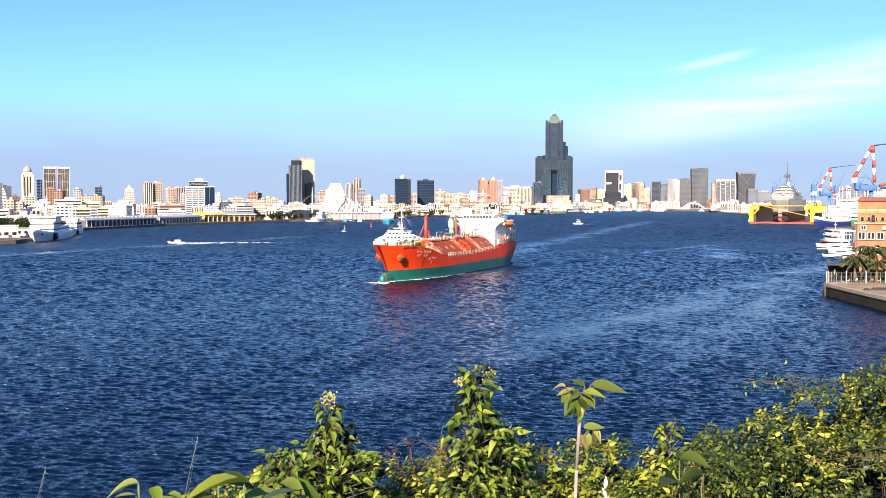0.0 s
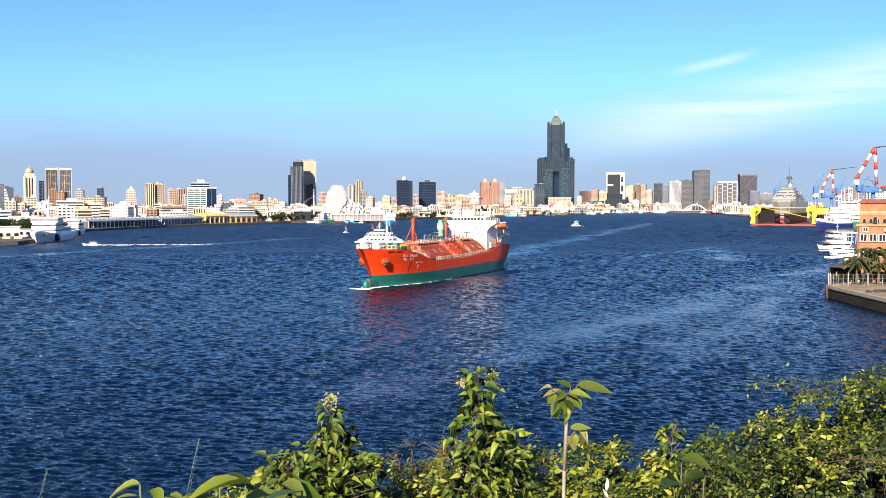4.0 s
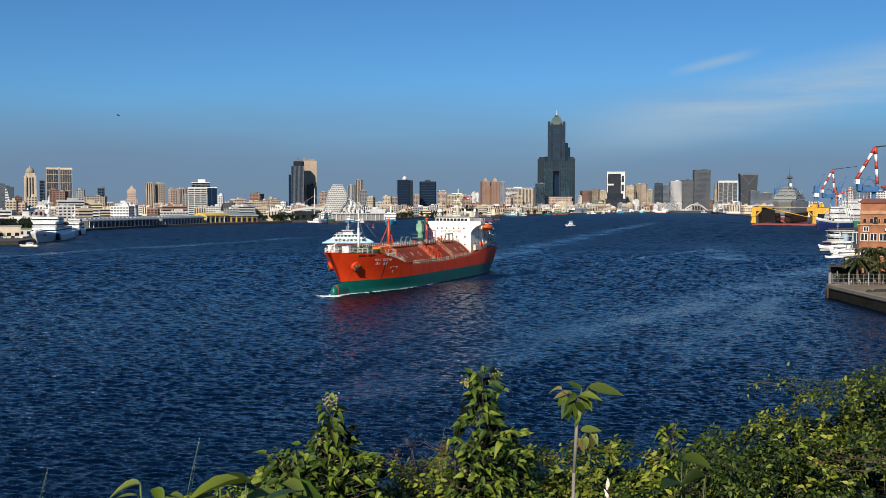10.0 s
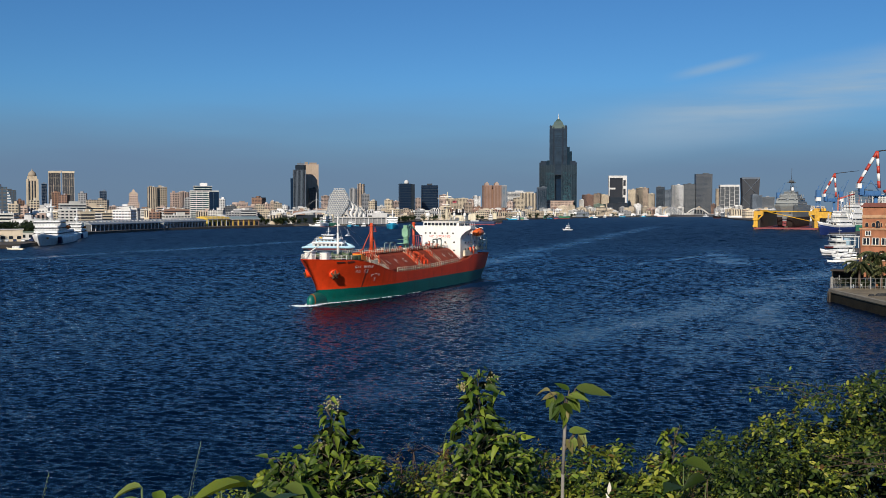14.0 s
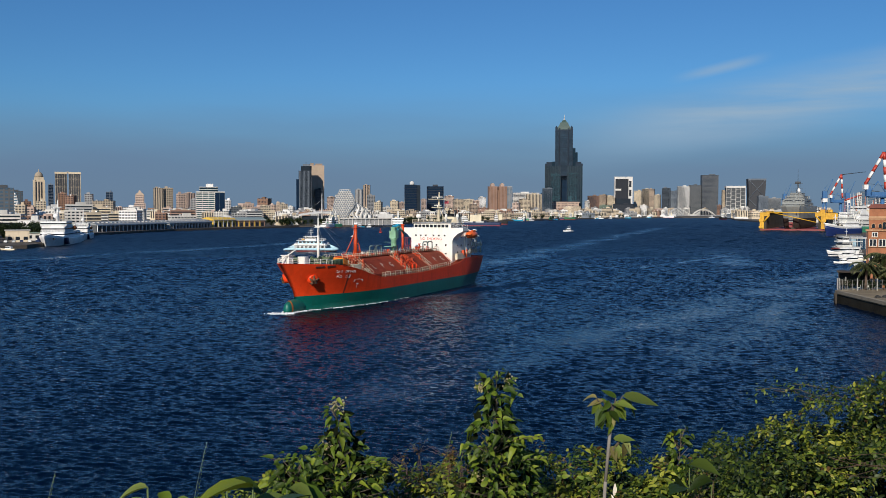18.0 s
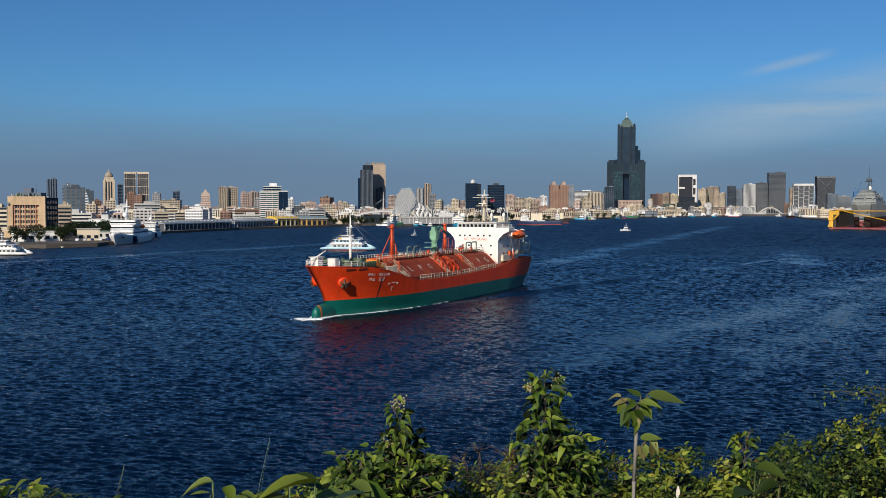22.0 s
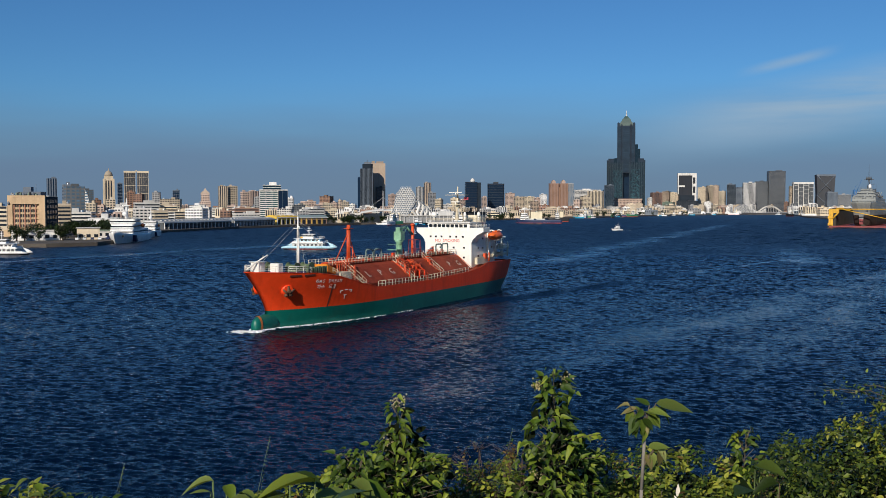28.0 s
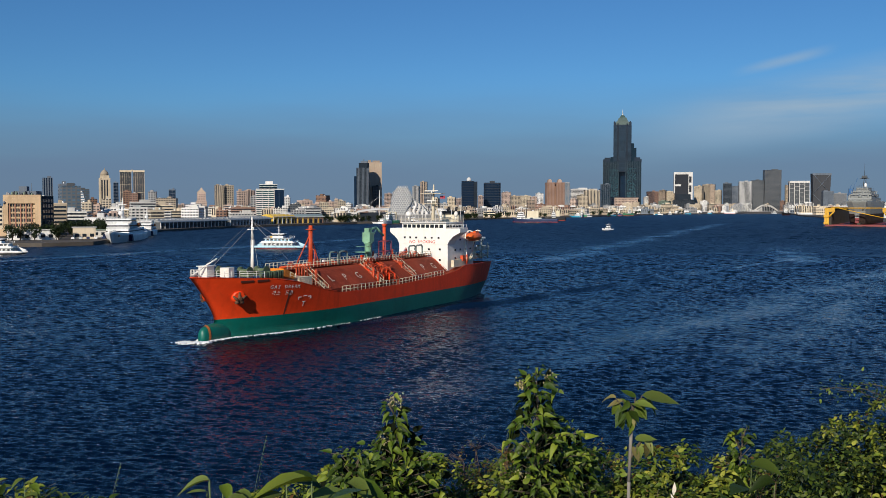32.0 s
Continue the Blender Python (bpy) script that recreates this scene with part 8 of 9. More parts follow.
def right_bank():
    p = palm()
    rng = random.Random(6)
    for k, (x, y, sc) in enumerate(((95, 214, 1.0), (92.4, 212, 1.18), (98.3, 216, 1.55), (97.2, 211.5, 0.95), (101.5, 212, 1.2), (104, 215, 1.5), (107, 212, 1.25), (103, 211, 1.0), (110, 213, 1.3), (106, 217, 1.5), (114, 213, 1.4), (119, 214, 1.3))):
        m = pose(x, y, 2.6, 0, 0, rng.uniform(0, 360))
        if k == 0:
            p.matrix_world = m
        else:
            c = copy_thing(p, m)
            c.scale = (sc, sc, sc)
    f = thing("railing", pose(0, 0, 0), "weathered pale post and bar railing along the sea wall", "railing")
    wt, gy = surface("rail_white", (0.32, 0.31, 0.28), 0.5, var=0.2, stain=0.3), surface("rail_grey", (0.20, 0.195, 0.18), 0.6, var=0.25, stain=0.3)
    line = [(88.4, 213.2), (84.8, 208.8), (120, 209.6)]
    for a, b in zip(line, line[1:]):
        a, b = Vector((*a, 2.85)), Vector((*b, 2.85))
        n = max(1, round((b - a).length / 1.1))
        for i in range(n):
            q = a.lerp(b, i / n)
            if i % 4 == 0:
                part("post", Shape().box(q.x - 0.10, q.x + 0.10, q.y - 0.10, q.y + 0.10, 2.6, 5.2).lathe([(0.12, 5.2), (0.14, 5.28), (0.04, 5.36)], 8, pose(q.x, q.y, 0)), wt, f)
            else:
                part("baluster", Shape().box(q.x - 0.04, q.x + 0.04, q.y - 0.04, q.y + 0.04, 2.6, 4.95), gy, f)
        for z in (0.3, 1.2, 2.1):
            part("bar", Shape().tube(a + Vector((0, 0, z)), b + Vector((0, 0, z)), 0.032, n=6), gy, f)
    for k in range(5):
        c = thing("hedge", pose(87.5 + 2.4 * k, 212.6 + 1.0 * k, 2.6), "dark clipped hedge on the terrace", "hedge")
        spots = []
        for _ in range(420):
            x, y, z = rng.gauss(0, 0.9), rng.gauss(0, 0.7), abs(rng.gauss(0.9, 0.7))
            spots.append(((x, y, z), (rng.gauss(0, 1), rng.gauss(0, 1), rng.gauss(0.3, 0.6)), (0, -0.4, 1), rng.uniform(0.16, 0.34)))
        tagged(scatter_leaves("foliage", "oval", spots, leafy("hedge_leaf", (0.018, 0.028, 0.010), (0.05, 0.06, 0.02), 0.6, 0.08), c), kind="stuff")
        part("stem", Shape().tube((0, 0, 0), (0, 0, 1.2), 0.06, 0.03, 6), surface("palm_bark", (0.12, 0.085, 0.06)), c)
    sh = thing("shelter", pose(90.5, 222, 2.6, 0, 0, -24), "dark open timber shelter on the terrace", "shelter")
    dark = surface("shelter_timber", (0.04, 0.03, 0.022), 0.8, var=0.3)
    part("roof", Shape().box(-0.4, 7, -2.4, 2.4, 3.3, 3.55), dark, sh)
    for x, y in ((0, -2), (0, 2), (6.6, -2), (6.6, 2), (3.3, -2), (3.3, 2)):
        part("post", Shape().box(x - 0.08, x + 0.08, y - 0.08, y + 0.08, 0, 3.3), dark, sh)
    part("back_wall", Shape().box(0, 6.6, 1.9, 2.0, 0, 3.3), dark, sh)
    for k in range(7):
        c = thing("garden_chair", pose(87.5 + 1.7 * k, 210.6 + rng.uniform(0, 1.4), 2.6, 0, 0, rng.uniform(0, 360)), "plain terrace chair behind the railing", "chair", "terrace chairs")
        m = coat(rng.choice(("dirtywhite", "black", "rust")))
        part("seat", Shape().box(-0.25, 0.25, -0.25, 0.25, 0.42, 0.47), m, c)
        part("backrest", Shape().box(-0.25, 0.25, 0.22, 0.27, 0.5, 0.95), m, c)
        for x, y in ((-0.22, -0.22), (0.22, -0.22), (-0.22, 0.22), (0.22, 0.22)):
            part("leg", Shape().box(x - 0.02, x + 0.02, y - 0.02, y + 0.02, 0, 0.5), m, c)
    w = thing("driftwood", pose(88.5, 193, 2.6, 0, 0, 12), "dark heap of nets on the quay", "net")
    s = Shape()
    for i in range(14):
        x, y = rng.uniform(-3, 3), rng.uniform(-0.6, 0.6)
        s.lathe([(0.5, -0.25), (0.7, 0.1), (0.4, 0.4), (0.1, 0.5)], 7, pose(x, y, 0, rng.uniform(-20, 20), 0, rng.uniform(0, 90)))
    part("heap", s, surface("net", (0.03, 0.03, 0.03), 0.95, var=0.4, scale=0.3, bump=0.8), w)
    # fender piles along the sea wall
    pl = thing("fender_piles", pose(0, 0, 0), "dark timber fender piles at the corner of the sea wall", "pile")
    for x, y in ((83.0, 205.0), (83.3, 206.4), (84.2, 208.2)):
        part("pile", Shape().tube((x, y, -1), (x, y, 2.3), 0.22, n=8), surface("pile_timber", (0.05, 0.04, 0.03), 0.9, var=0.3), pl)


def seabird():
    b = thing("seabird", pose(0, 60, 30), "dark seabird gliding over the harbour", "bird")
    dk = surface("feather", (0.05, 0.05, 0.055), 0.8)
    part("body", Shape().lathe([(0.005, -0.16), (0.035, -0.06), (0.045, 0.03), (0.025, 0.12), (0.004, 0.16)], 8, axis="x"), dk, b)
    for sy in (1, -1):
        part("wing", Shape().add([(0.05, sy * 0.03, 0.01), (0.07, sy * 0.18, 0.06), (-0.02, sy * 0.36, 0.02), (-0.05, sy * 0.16, 0.05), (-0.06, sy * 0.03, 0.0), (0.0, sy * 0.17, 0.035)], [(0, 1, 5), (1, 2, 5), (2, 3, 5), (3, 4, 5), (4, 0, 5)]), dk, b)
    b.scale = (0.65, 0.65, 0.65)
    return b


bird = seabird()


def parked_cars():
    """Small cars on the left quay: one built, the rest copied."""
    kinds = []
    for key in ("white", "palegrey", "navy"):
        c = thing("car", pose(-244, 500, 2.1), "%s parked car on the quay" % {"white": "small white", "palegrey": "small silver grey", "navy": "small dark blue"}[key], "car", "cars on the quay")
        prof = [(-2.1, 0.35), (-2.15, 0.8), (-1.9, 0.95), (-1.2, 1.02), (-0.7, 1.45), (0.9, 1.45), (1.5, 1.0), (2.1, 0.92), (2.15, 0.4)]
        part("body", Shape().rings([[(x, yy, z) for x, z in prof] for yy in (-0.85, 0.85)], smooth=False), coat(key), c)
        part("glazing", Shape().box(-0.95, 1.05, -0.87, 0.87, 1.05, 1.36), ship_glass, c)
        for x in (-1.35, 1.35):
            for y in (-0.8, 0.8):
                part("wheel", Shape().tube((x, y - 0.1, 0.32), (x, y + 0.1, 0.32), 0.32, n=10), coat("black"), c)
        kinds.append(c)
    rng = random.Random(31)
    spots = [(-240 + 3.4 * i, 506 + 2.0 * i, 25) for i in range(6)] + [(-262 + 3.2 * i, 566 + 1.2 * i, 70) for i in range(6)] + [(-250 + 3 * i, 548, 20) for i in range(5)]
    for i, (x, y, a) in enumerate(spots):
        m = pose(x, y, 2.1, 0, 0, a + 90 + rng.uniform(-4, 4))
        if i < 3:
            kinds[i].matrix_world = m
        else:
            copy_thing(kinds[rng.randrange(3)], m)


parked_cars()


plant_trees()
right_bank()


def near(right, down, d):
    """A place d metres ahead of the eye, by its slopes to the right and down."""
    return Vector((right * d, d, EYE - down * d))


bark = surface("twig_bark", (0.09, 0.07, 0.045), 0.85, var=0.3, scale=0.05, bump=0.5)
twig_dry = surface("twig_dry", (0.10, 0.06, 0.04), 0.9, var=0.3, scale=0.05)
shrub_green = leafy("shrub_leaf", (0.05, 0.095, 0.010), (0.19, 0.25, 0.03), 0.5, 0.2)
# darker copy of the shrub green: the bush's own shade, put into colour
shady_green = leafy("shady_leaf", (0.032, 0.06, 0.008), (0.15, 0.20, 0.024), 0.5, 0.15)
vine_green = leafy("vine_leaf", (0.085, 0.15, 0.013), (0.30, 0.36, 0.04), 0.42, 0.22)
# near-black leaves: the shade in a plant's gaps, put into colour
gap_shade = leafy("gap_shade_leaf", (0.010, 0.016, 0.005), (0.018, 0.026, 0.007), 0.85, 0.03)
# light copy of the leaf green: sunlight on some clumps, put into colour
lit_green = leafy("lit_leaf", (0.19, 0.235, 0.022), (0.46, 0.46, 0.07), 0.5, 0.25)
broad_green = leafy("broad_leaf", (0.20, 0.27, 0.055), (0.42, 0.45, 0.15), 0.42, 0.25)
pale_leaf = leafy("pale_leaf", (0.26, 0.23, 0.09), (0.40, 0.36, 0.16), 0.6, 0.25)
dry_leaf = leafy("dry_leaf", (0.16, 0.09, 0.035), (0.28, 0.20, 0.06), 0.6, 0.3)


def leaf_objects(spots, kind, mat, parent, name="leaf", fold=0.42, curl=0.5, variants=3):
    """Leaves as objects of their own on a few shared meshes."""
    meshes = []
    for k in range(variants):
        v, f = leaf_mesh(kind, fold * (0.5 + 0.6 * k), curl * (0.4 + 0.6 * k))
        me = bpy.data.meshes.new(name)
        me.from_pydata(v.tolist(), [], f)
        me.polygons.foreach_set("use_smooth", [True] * len(f))
        me.materials.append(mat)
        meshes.append(me)
    for k, (p, d, u, size) in enumerate(spots):
        ob = new(name, meshes[k % variants])
        ob.parent = parent
        d = Vector(d).normalized()
        s = Vector(u).cross(d).normalized()
        w = d.cross(s)
        ob.matrix_local = Matrix(((d.x, s.x, w.x, p[0]), (d.y, s.y, w.y, p[1]), (d.z, s.z, w.z, p[2]), (0, 0, 0, 1))) @ Matrix.Scale(size, 4)


def climber(top, profile, label, seed, flowers=(), lean=0.0, sprays=(), size=(0.030, 0.056)):
    """A leafy upright shrub: stems, side sprays and many broad leaves. profile: depth below the top and half width."""
    rng = random.Random(seed)
    g = ground_z(top.x, top.y)
    base = Vector((top.x + lean, top.y + 0.15, g - 0.05))
    pl = thing("leafy_shrub", Matrix.Translation(base), label, "shrub")
    h = top.z - base.z
    up = lambda z, a, r: Vector((-lean * z / h + r * math.cos(a), -0.15 * z / h + r * math.sin(a), z))
    stem = Shape().rod([up(h * k / 7, rng.uniform(0, 6), 0.012) for k in range(8)][:7], 0.0045, 6)
    spots, dark = [], []
    depth = profile[-1][0]
    area = sum((b[0] - a[0]) * (a[1] + b[1]) for a, b in zip(profile, profile[1:]))
    cum = [0.0]
    for a, b in zip(profile, profile[1:]):
        cum.append(cum[-1] + (b[0] - a[0]) * (a[1] + b[1]))
    n = max(110, int(area * 1700))
    for k in range(n):
        d = float(np.interp((k + rng.random()) / n * area, cum, [p[0] for p in profile]))
        wide = along(profile, d) * rng.uniform(0.82, 1.12)
        a = rng.uniform(0, 6.28)
        r = wide * rng.random() ** 0.55
        p = up(h - d, a, r)
        # leaves come in small sprays that share a way
        out = Vector((math.cos(a) + rng.gauss(0, 0.6), math.sin(a) - 0.5 + rng.gauss(0, 0.5), rng.uniform(-0.7, 0.55)))
        big = rng.uniform(*size) * (0.7 if d < 0.05 else 1.0)
        for j in range(rng.choice((1, 1, 2))):
            spots.append((tuple(p + Vector((rng.gauss(0, 0.012), rng.gauss(0, 0.012), rng.gauss(0, 0.012)))), tuple(out + Vector((rng.gauss(0, 0.7), rng.gauss(0, 0.3), rng.gauss(0, 0.4)))), (rng.gauss(0, 0.45), -0.55 + rng.gauss(0, 0.45), 0.8), big * rng.uniform(0.7, 1.05)))
        if rng.random() < 0.3:
            stem.tube(up(h - d - 0.06, 0, 0), p, 0.0028, 0.0016, 5)
        # near-black leaves further in, painted as the shrub's inner shade
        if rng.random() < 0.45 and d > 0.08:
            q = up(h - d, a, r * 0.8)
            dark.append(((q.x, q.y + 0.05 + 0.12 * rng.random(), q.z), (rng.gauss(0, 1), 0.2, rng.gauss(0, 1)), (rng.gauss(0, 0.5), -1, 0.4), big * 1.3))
    for d, reach, rise in sprays:
        a0 = up(h - d - 0.05, 0, 0)
        tipp = a0 + Vector((reach, -0.05, rise + 0.05))
        stem.tube(a0, tipp, 0.003, 0.0018, 5)
        for j in range(11):
            p = a0.lerp(tipp, 0.35 + 0.65 * j / 10)
            spots.append((tuple(p), (math.copysign(0.5, reach) + rng.gauss(0, 0.5), -0.4, rng.gauss(0.1, 0.6)), (rng.gauss(0, 0.4), -0.6, 0.8), rng.uniform(*size) * 0.8))
    part("stem", stem, bark, pl)
    rng.shuffle(spots)
    cut = int(len(spots) * 0.72)
    leaf_objects(spots[:cut], "heart", vine_green, pl, fold=0.6, curl=0.7)
    leaf_objects(spots[cut:], "heart", shrub_green, pl, fold=0.6, curl=0.7)
    tagged(scatter_leaves("inner_foliage", "oval", dark, gap_shade, pl), kind="stuff")
    for cx, cz, spread, count in flowers:
        fl = Shape()
        for _ in range(count):
            fl.lathe([(0.0015, -0.005), (0.0052, 0), (0.0015, 0.005)], 6, pose(cx + rng.gauss(0, spread), -0.09 + rng.gauss(0, spread * 0.7), h - cz + rng.gauss(0, spread)))
        part("blossom", fl, surface("blossom", (0.36, 0.31, 0.15), 0.8, var=0.4, scale=0.03), pl)
    return pl


shrub_mid = climber(near(0.0340, 0.168, 4.3), ((0, 0.03), (0.05, 0.06), (0.08, 0.11), (0.12, 0.10), (0.16, 0.055), (0.22, 0.065), (0.27, 0.12), (0.34, 0.15), (0.6, 0.19), (0.85, 0.22)),
                    "tall leafy shrub with small cream blossoms on the slope", 41, ((-0.075, 0.10, 0.010, 26), (0.055, 0.07, 0.012, 24), (-0.06, 0.52, 0.02, 30)), sprays=((0.30, 0.20, 0.0), (0.40, 0.22, 0.0)))
shrub_left = climber(near(-0.1215, 0.203, 4.1), ((0, 0.025), (0.03, 0.055), (0.07, 0.05), (0.10, 0.03), (0.14, 0.04), (0.19, 0.11), (0.24, 0.13), (0.31, 0.19), (0.40, 0.25), (0.7, 0.30)),
                     "leafy shrub with a tuft of blossom at its top", 43, ((-0.015, 0.045, 0.02, 46), (-0.05, 0.215, 0.012, 40), (-0.075, 0.24, 0.010, 24)), sprays=((0.24, -0.28, -0.01), (0.27, -0.24, -0.04), (0.26, 0.18, 0.0)))
shrub_mid2 = climber(near(0.060, 0.226, 4.6), ((0, 0.04), (0.08, 0.10), (0.3, 0.18), (0.6, 0.26)), "leafy shrub with broad green leaves", 47)
shrub_low = climber(near(-0.165, 0.262, 4.0), ((0, 0.05), (0.06, 0.14), (0.3, 0.26)), "low leafy shrub with yellowish shoots", 48)
shrub_ball = climber(near(0.243, 0.231, 4.9), ((0, 0.03), (0.03, 0.075), (0.09, 0.085), (0.14, 0.05), (0.22, 0.05), (0.5, 0.12)), "slender shrub with a rounded leafy head", 44, size=(0.03, 0.05))


def sapling():
    top = near(0.129, 0.2205, 2.8)
    g = ground_z(top.x, top.y)
    base = Vector((top.x - 0.01, top.y, g - 0.05))
    s = thing("sapling", Matrix.Translation(base), "young tree with a bare grey stem and drooping heart-shaped leaves", "sapling")
    h = top.z - base.z
    part("stem", Shape().rod([(0, 0, 0), (0.004, 0, h * 0.5), (-0.003, 0, h * 0.8), (0.0, 0, h * 0.93), (0.008, 0, h + 0.03)], 0.0052, 8), surface("sapling_bark", (0.22, 0.20, 0.17), 0.85, var=0.25, scale=0.04, bump=0.4), s)
    k = 2.8 / 1675.0
    leaves = []
    # start to the right and up from the stem's head, then the way of the leaf, in small steps
    for x, z, dx, dz, dy, size in ((22, 66, 70, -8, -10, 76), (6, 50, 44, 6, -20, 48), (24, 54, 38, -18, 10, 44), (18, 48, 18, -36, -8, 40), (-8, 44, -26, -44, -16, 56), (-14, 46, -4, -58, -10, 60), (2, 30, 4, -40, -22, 46), (0, 40, 20, -20, -40, 44), (-6, 52, -34, 10, 20, 36), (-12, 56, -40, -14, 10, 44), (8, 36, -10, -30, -30, 34), (-24, 60, -30, 6, 10, 34), (10, 62, -30, 16, 20, 44), (4, 26, -16, -34, 14, 36)):
        leaves.append(((x * k, -abs(dy) * 0.2 * k, h + z * k - 0.03), (dx, dy, dz), (0.1, -0.5, 1) if abs(dz) < 30 else (0.6 if dx > 0 else -0.6, -1, 0.5), size * (0.86 if size > 70 or dx > 30 else 0.72) * k))
    rng = random.Random(5)
    for x, z, dx, dz, dy, size in ((-10, 40, -16, -52, -24, 44), (-4, 38, 8, -48, -30, 40), (-18, 52, -22, -40, 4, 40), (10, 46, 26, -34, -14, 42), (2, 52, 30, -6, -30, 40), (-2, 56, -20, -20, -34, 38), (14, 56, 40, -14, 14, 40), (-12, 34, -10, -40, 16, 34)):
        leaves.append(((x * k, -abs(dy) * 0.25 * k, h + z * k - 0.03), (dx, dy, dz), (rng.uniform(-0.8, 0.8), -0.7, rng.uniform(0.3, 1)), size * 0.7 * k))
    leaf_objects(leaves[:4], "ovate", broad_green, s, curl=0.3)
    leaf_objects(leaves[4:9], "ovate", shrub_green, s, curl=0.3)
    leaf_objects(leaves[9:12], "ovate", pale_leaf, s, curl=0.45)
    leaf_objects(leaves[12:], "ovate", shrub_green, s, curl=0.3)
    pet = Shape()
    for p, d, u, size in leaves:
        pet.tube((0.004, 0, h), p, 0.0022, 0.0018, 5)
    part("petiole", pet, bark, s)
    low = []
    for x, z, dx, dz, size in ((10, -30, 34, 6, 38), (24, -28, 22, -20, 34), (14, -40, 12, -34, 34), (6, -44, 14, -26, 30), (30, -34, 4, -34, 30)):
        low.append(((x * k, 0.0, h + z * k), (dx, -10, dz), (0.2, -0.7, 1), size * k))
    leaf_objects(low[:3], "ovate", broad_green, s)
    leaf_objects(low[3:], "ovate", pale_leaf, s)
    part("side_shoot", Shape().rod([(0, 0, h - 70 * k), (14 * k, 0, h - 44 * k), (26 * k, 0, h - 28 * k)], 0.004, 6), bark, s)
    return s


young_tree = sapling()


def broad_plant(centre, spread, count, label, seed, size=(0.10, 0.17), tones=(broad_green, vine_green)):
    """A low plant of large heart-shaped leaves on single stalks."""
    rng = random.Random(seed)
    base = Vector((centre.x, centre.y + 0.1, ground_z(centre.x, centre.y)))
    pl = thing("broad_leaved_plant", Matrix.Translation(base), label, "plant")
    top = centre.z - base.z
    st, leaves = Shape(), []
    for k in range(count):
        x = spread * ((k + 0.5) / count * 2 - 1) + rng.uniform(-0.03, 0.03)
        z = top - 0.10 * abs(x / spread) ** 2 - rng.uniform(0.02, 0.09)
        y = rng.uniform(-0.22, 0.12)
        a = rng.choice((-1, 1)) * rng.uniform(0.2, 1.0)
        leaves.append(((x, y, z), (a, rng.uniform(-0.9, -0.1), rng.uniform(-0.25, 0.3)), (rng.uniform(-0.25, 0.25), rng.uniform(-0.25, 0.12), 1), rng.uniform(*size)))
        st.rod([(x * 0.3, 0, 0), (x * 0.8, y * 0.6, z * 0.7), (x, y, z)], 0.0022, 5)
    part("stalk", st, surface("stalk_green", (0.10, 0.14, 0.04), 0.6), pl)
    leaf_objects(leaves[::2], "heart", tones[0], pl, curl=0.35)
    leaf_objects(leaves[1::2], "heart", tones[1], pl, curl=0.35)
    return pl


broad_a = broad_plant(near(-0.232, 0.281, 2.2), 0.25, 16, "low plant with large pale heart-shaped leaves", 61, (0.10, 0.15))
broad_b = broad_plant(near(-0.31, 0.290, 2.6), 0.16, 7, "low plant with a few heart-shaped leaves", 62, (0.06, 0.1))
# darker leaf tones here carry the shade over this seedling
broad_c = broad_plant(near(0.255, 0.268, 4.7), 0.14, 5, "broad-leaved seedling among the shrubs, shade put into its colours", 63, (0.11, 0.17), (shady_green, shrub_green))
broad_d = broad_plant(near(-0.535, 0.297, 3.4), 0.12, 6, "leafy vine shoots at the slope's edge", 64, (0.05, 0.09))


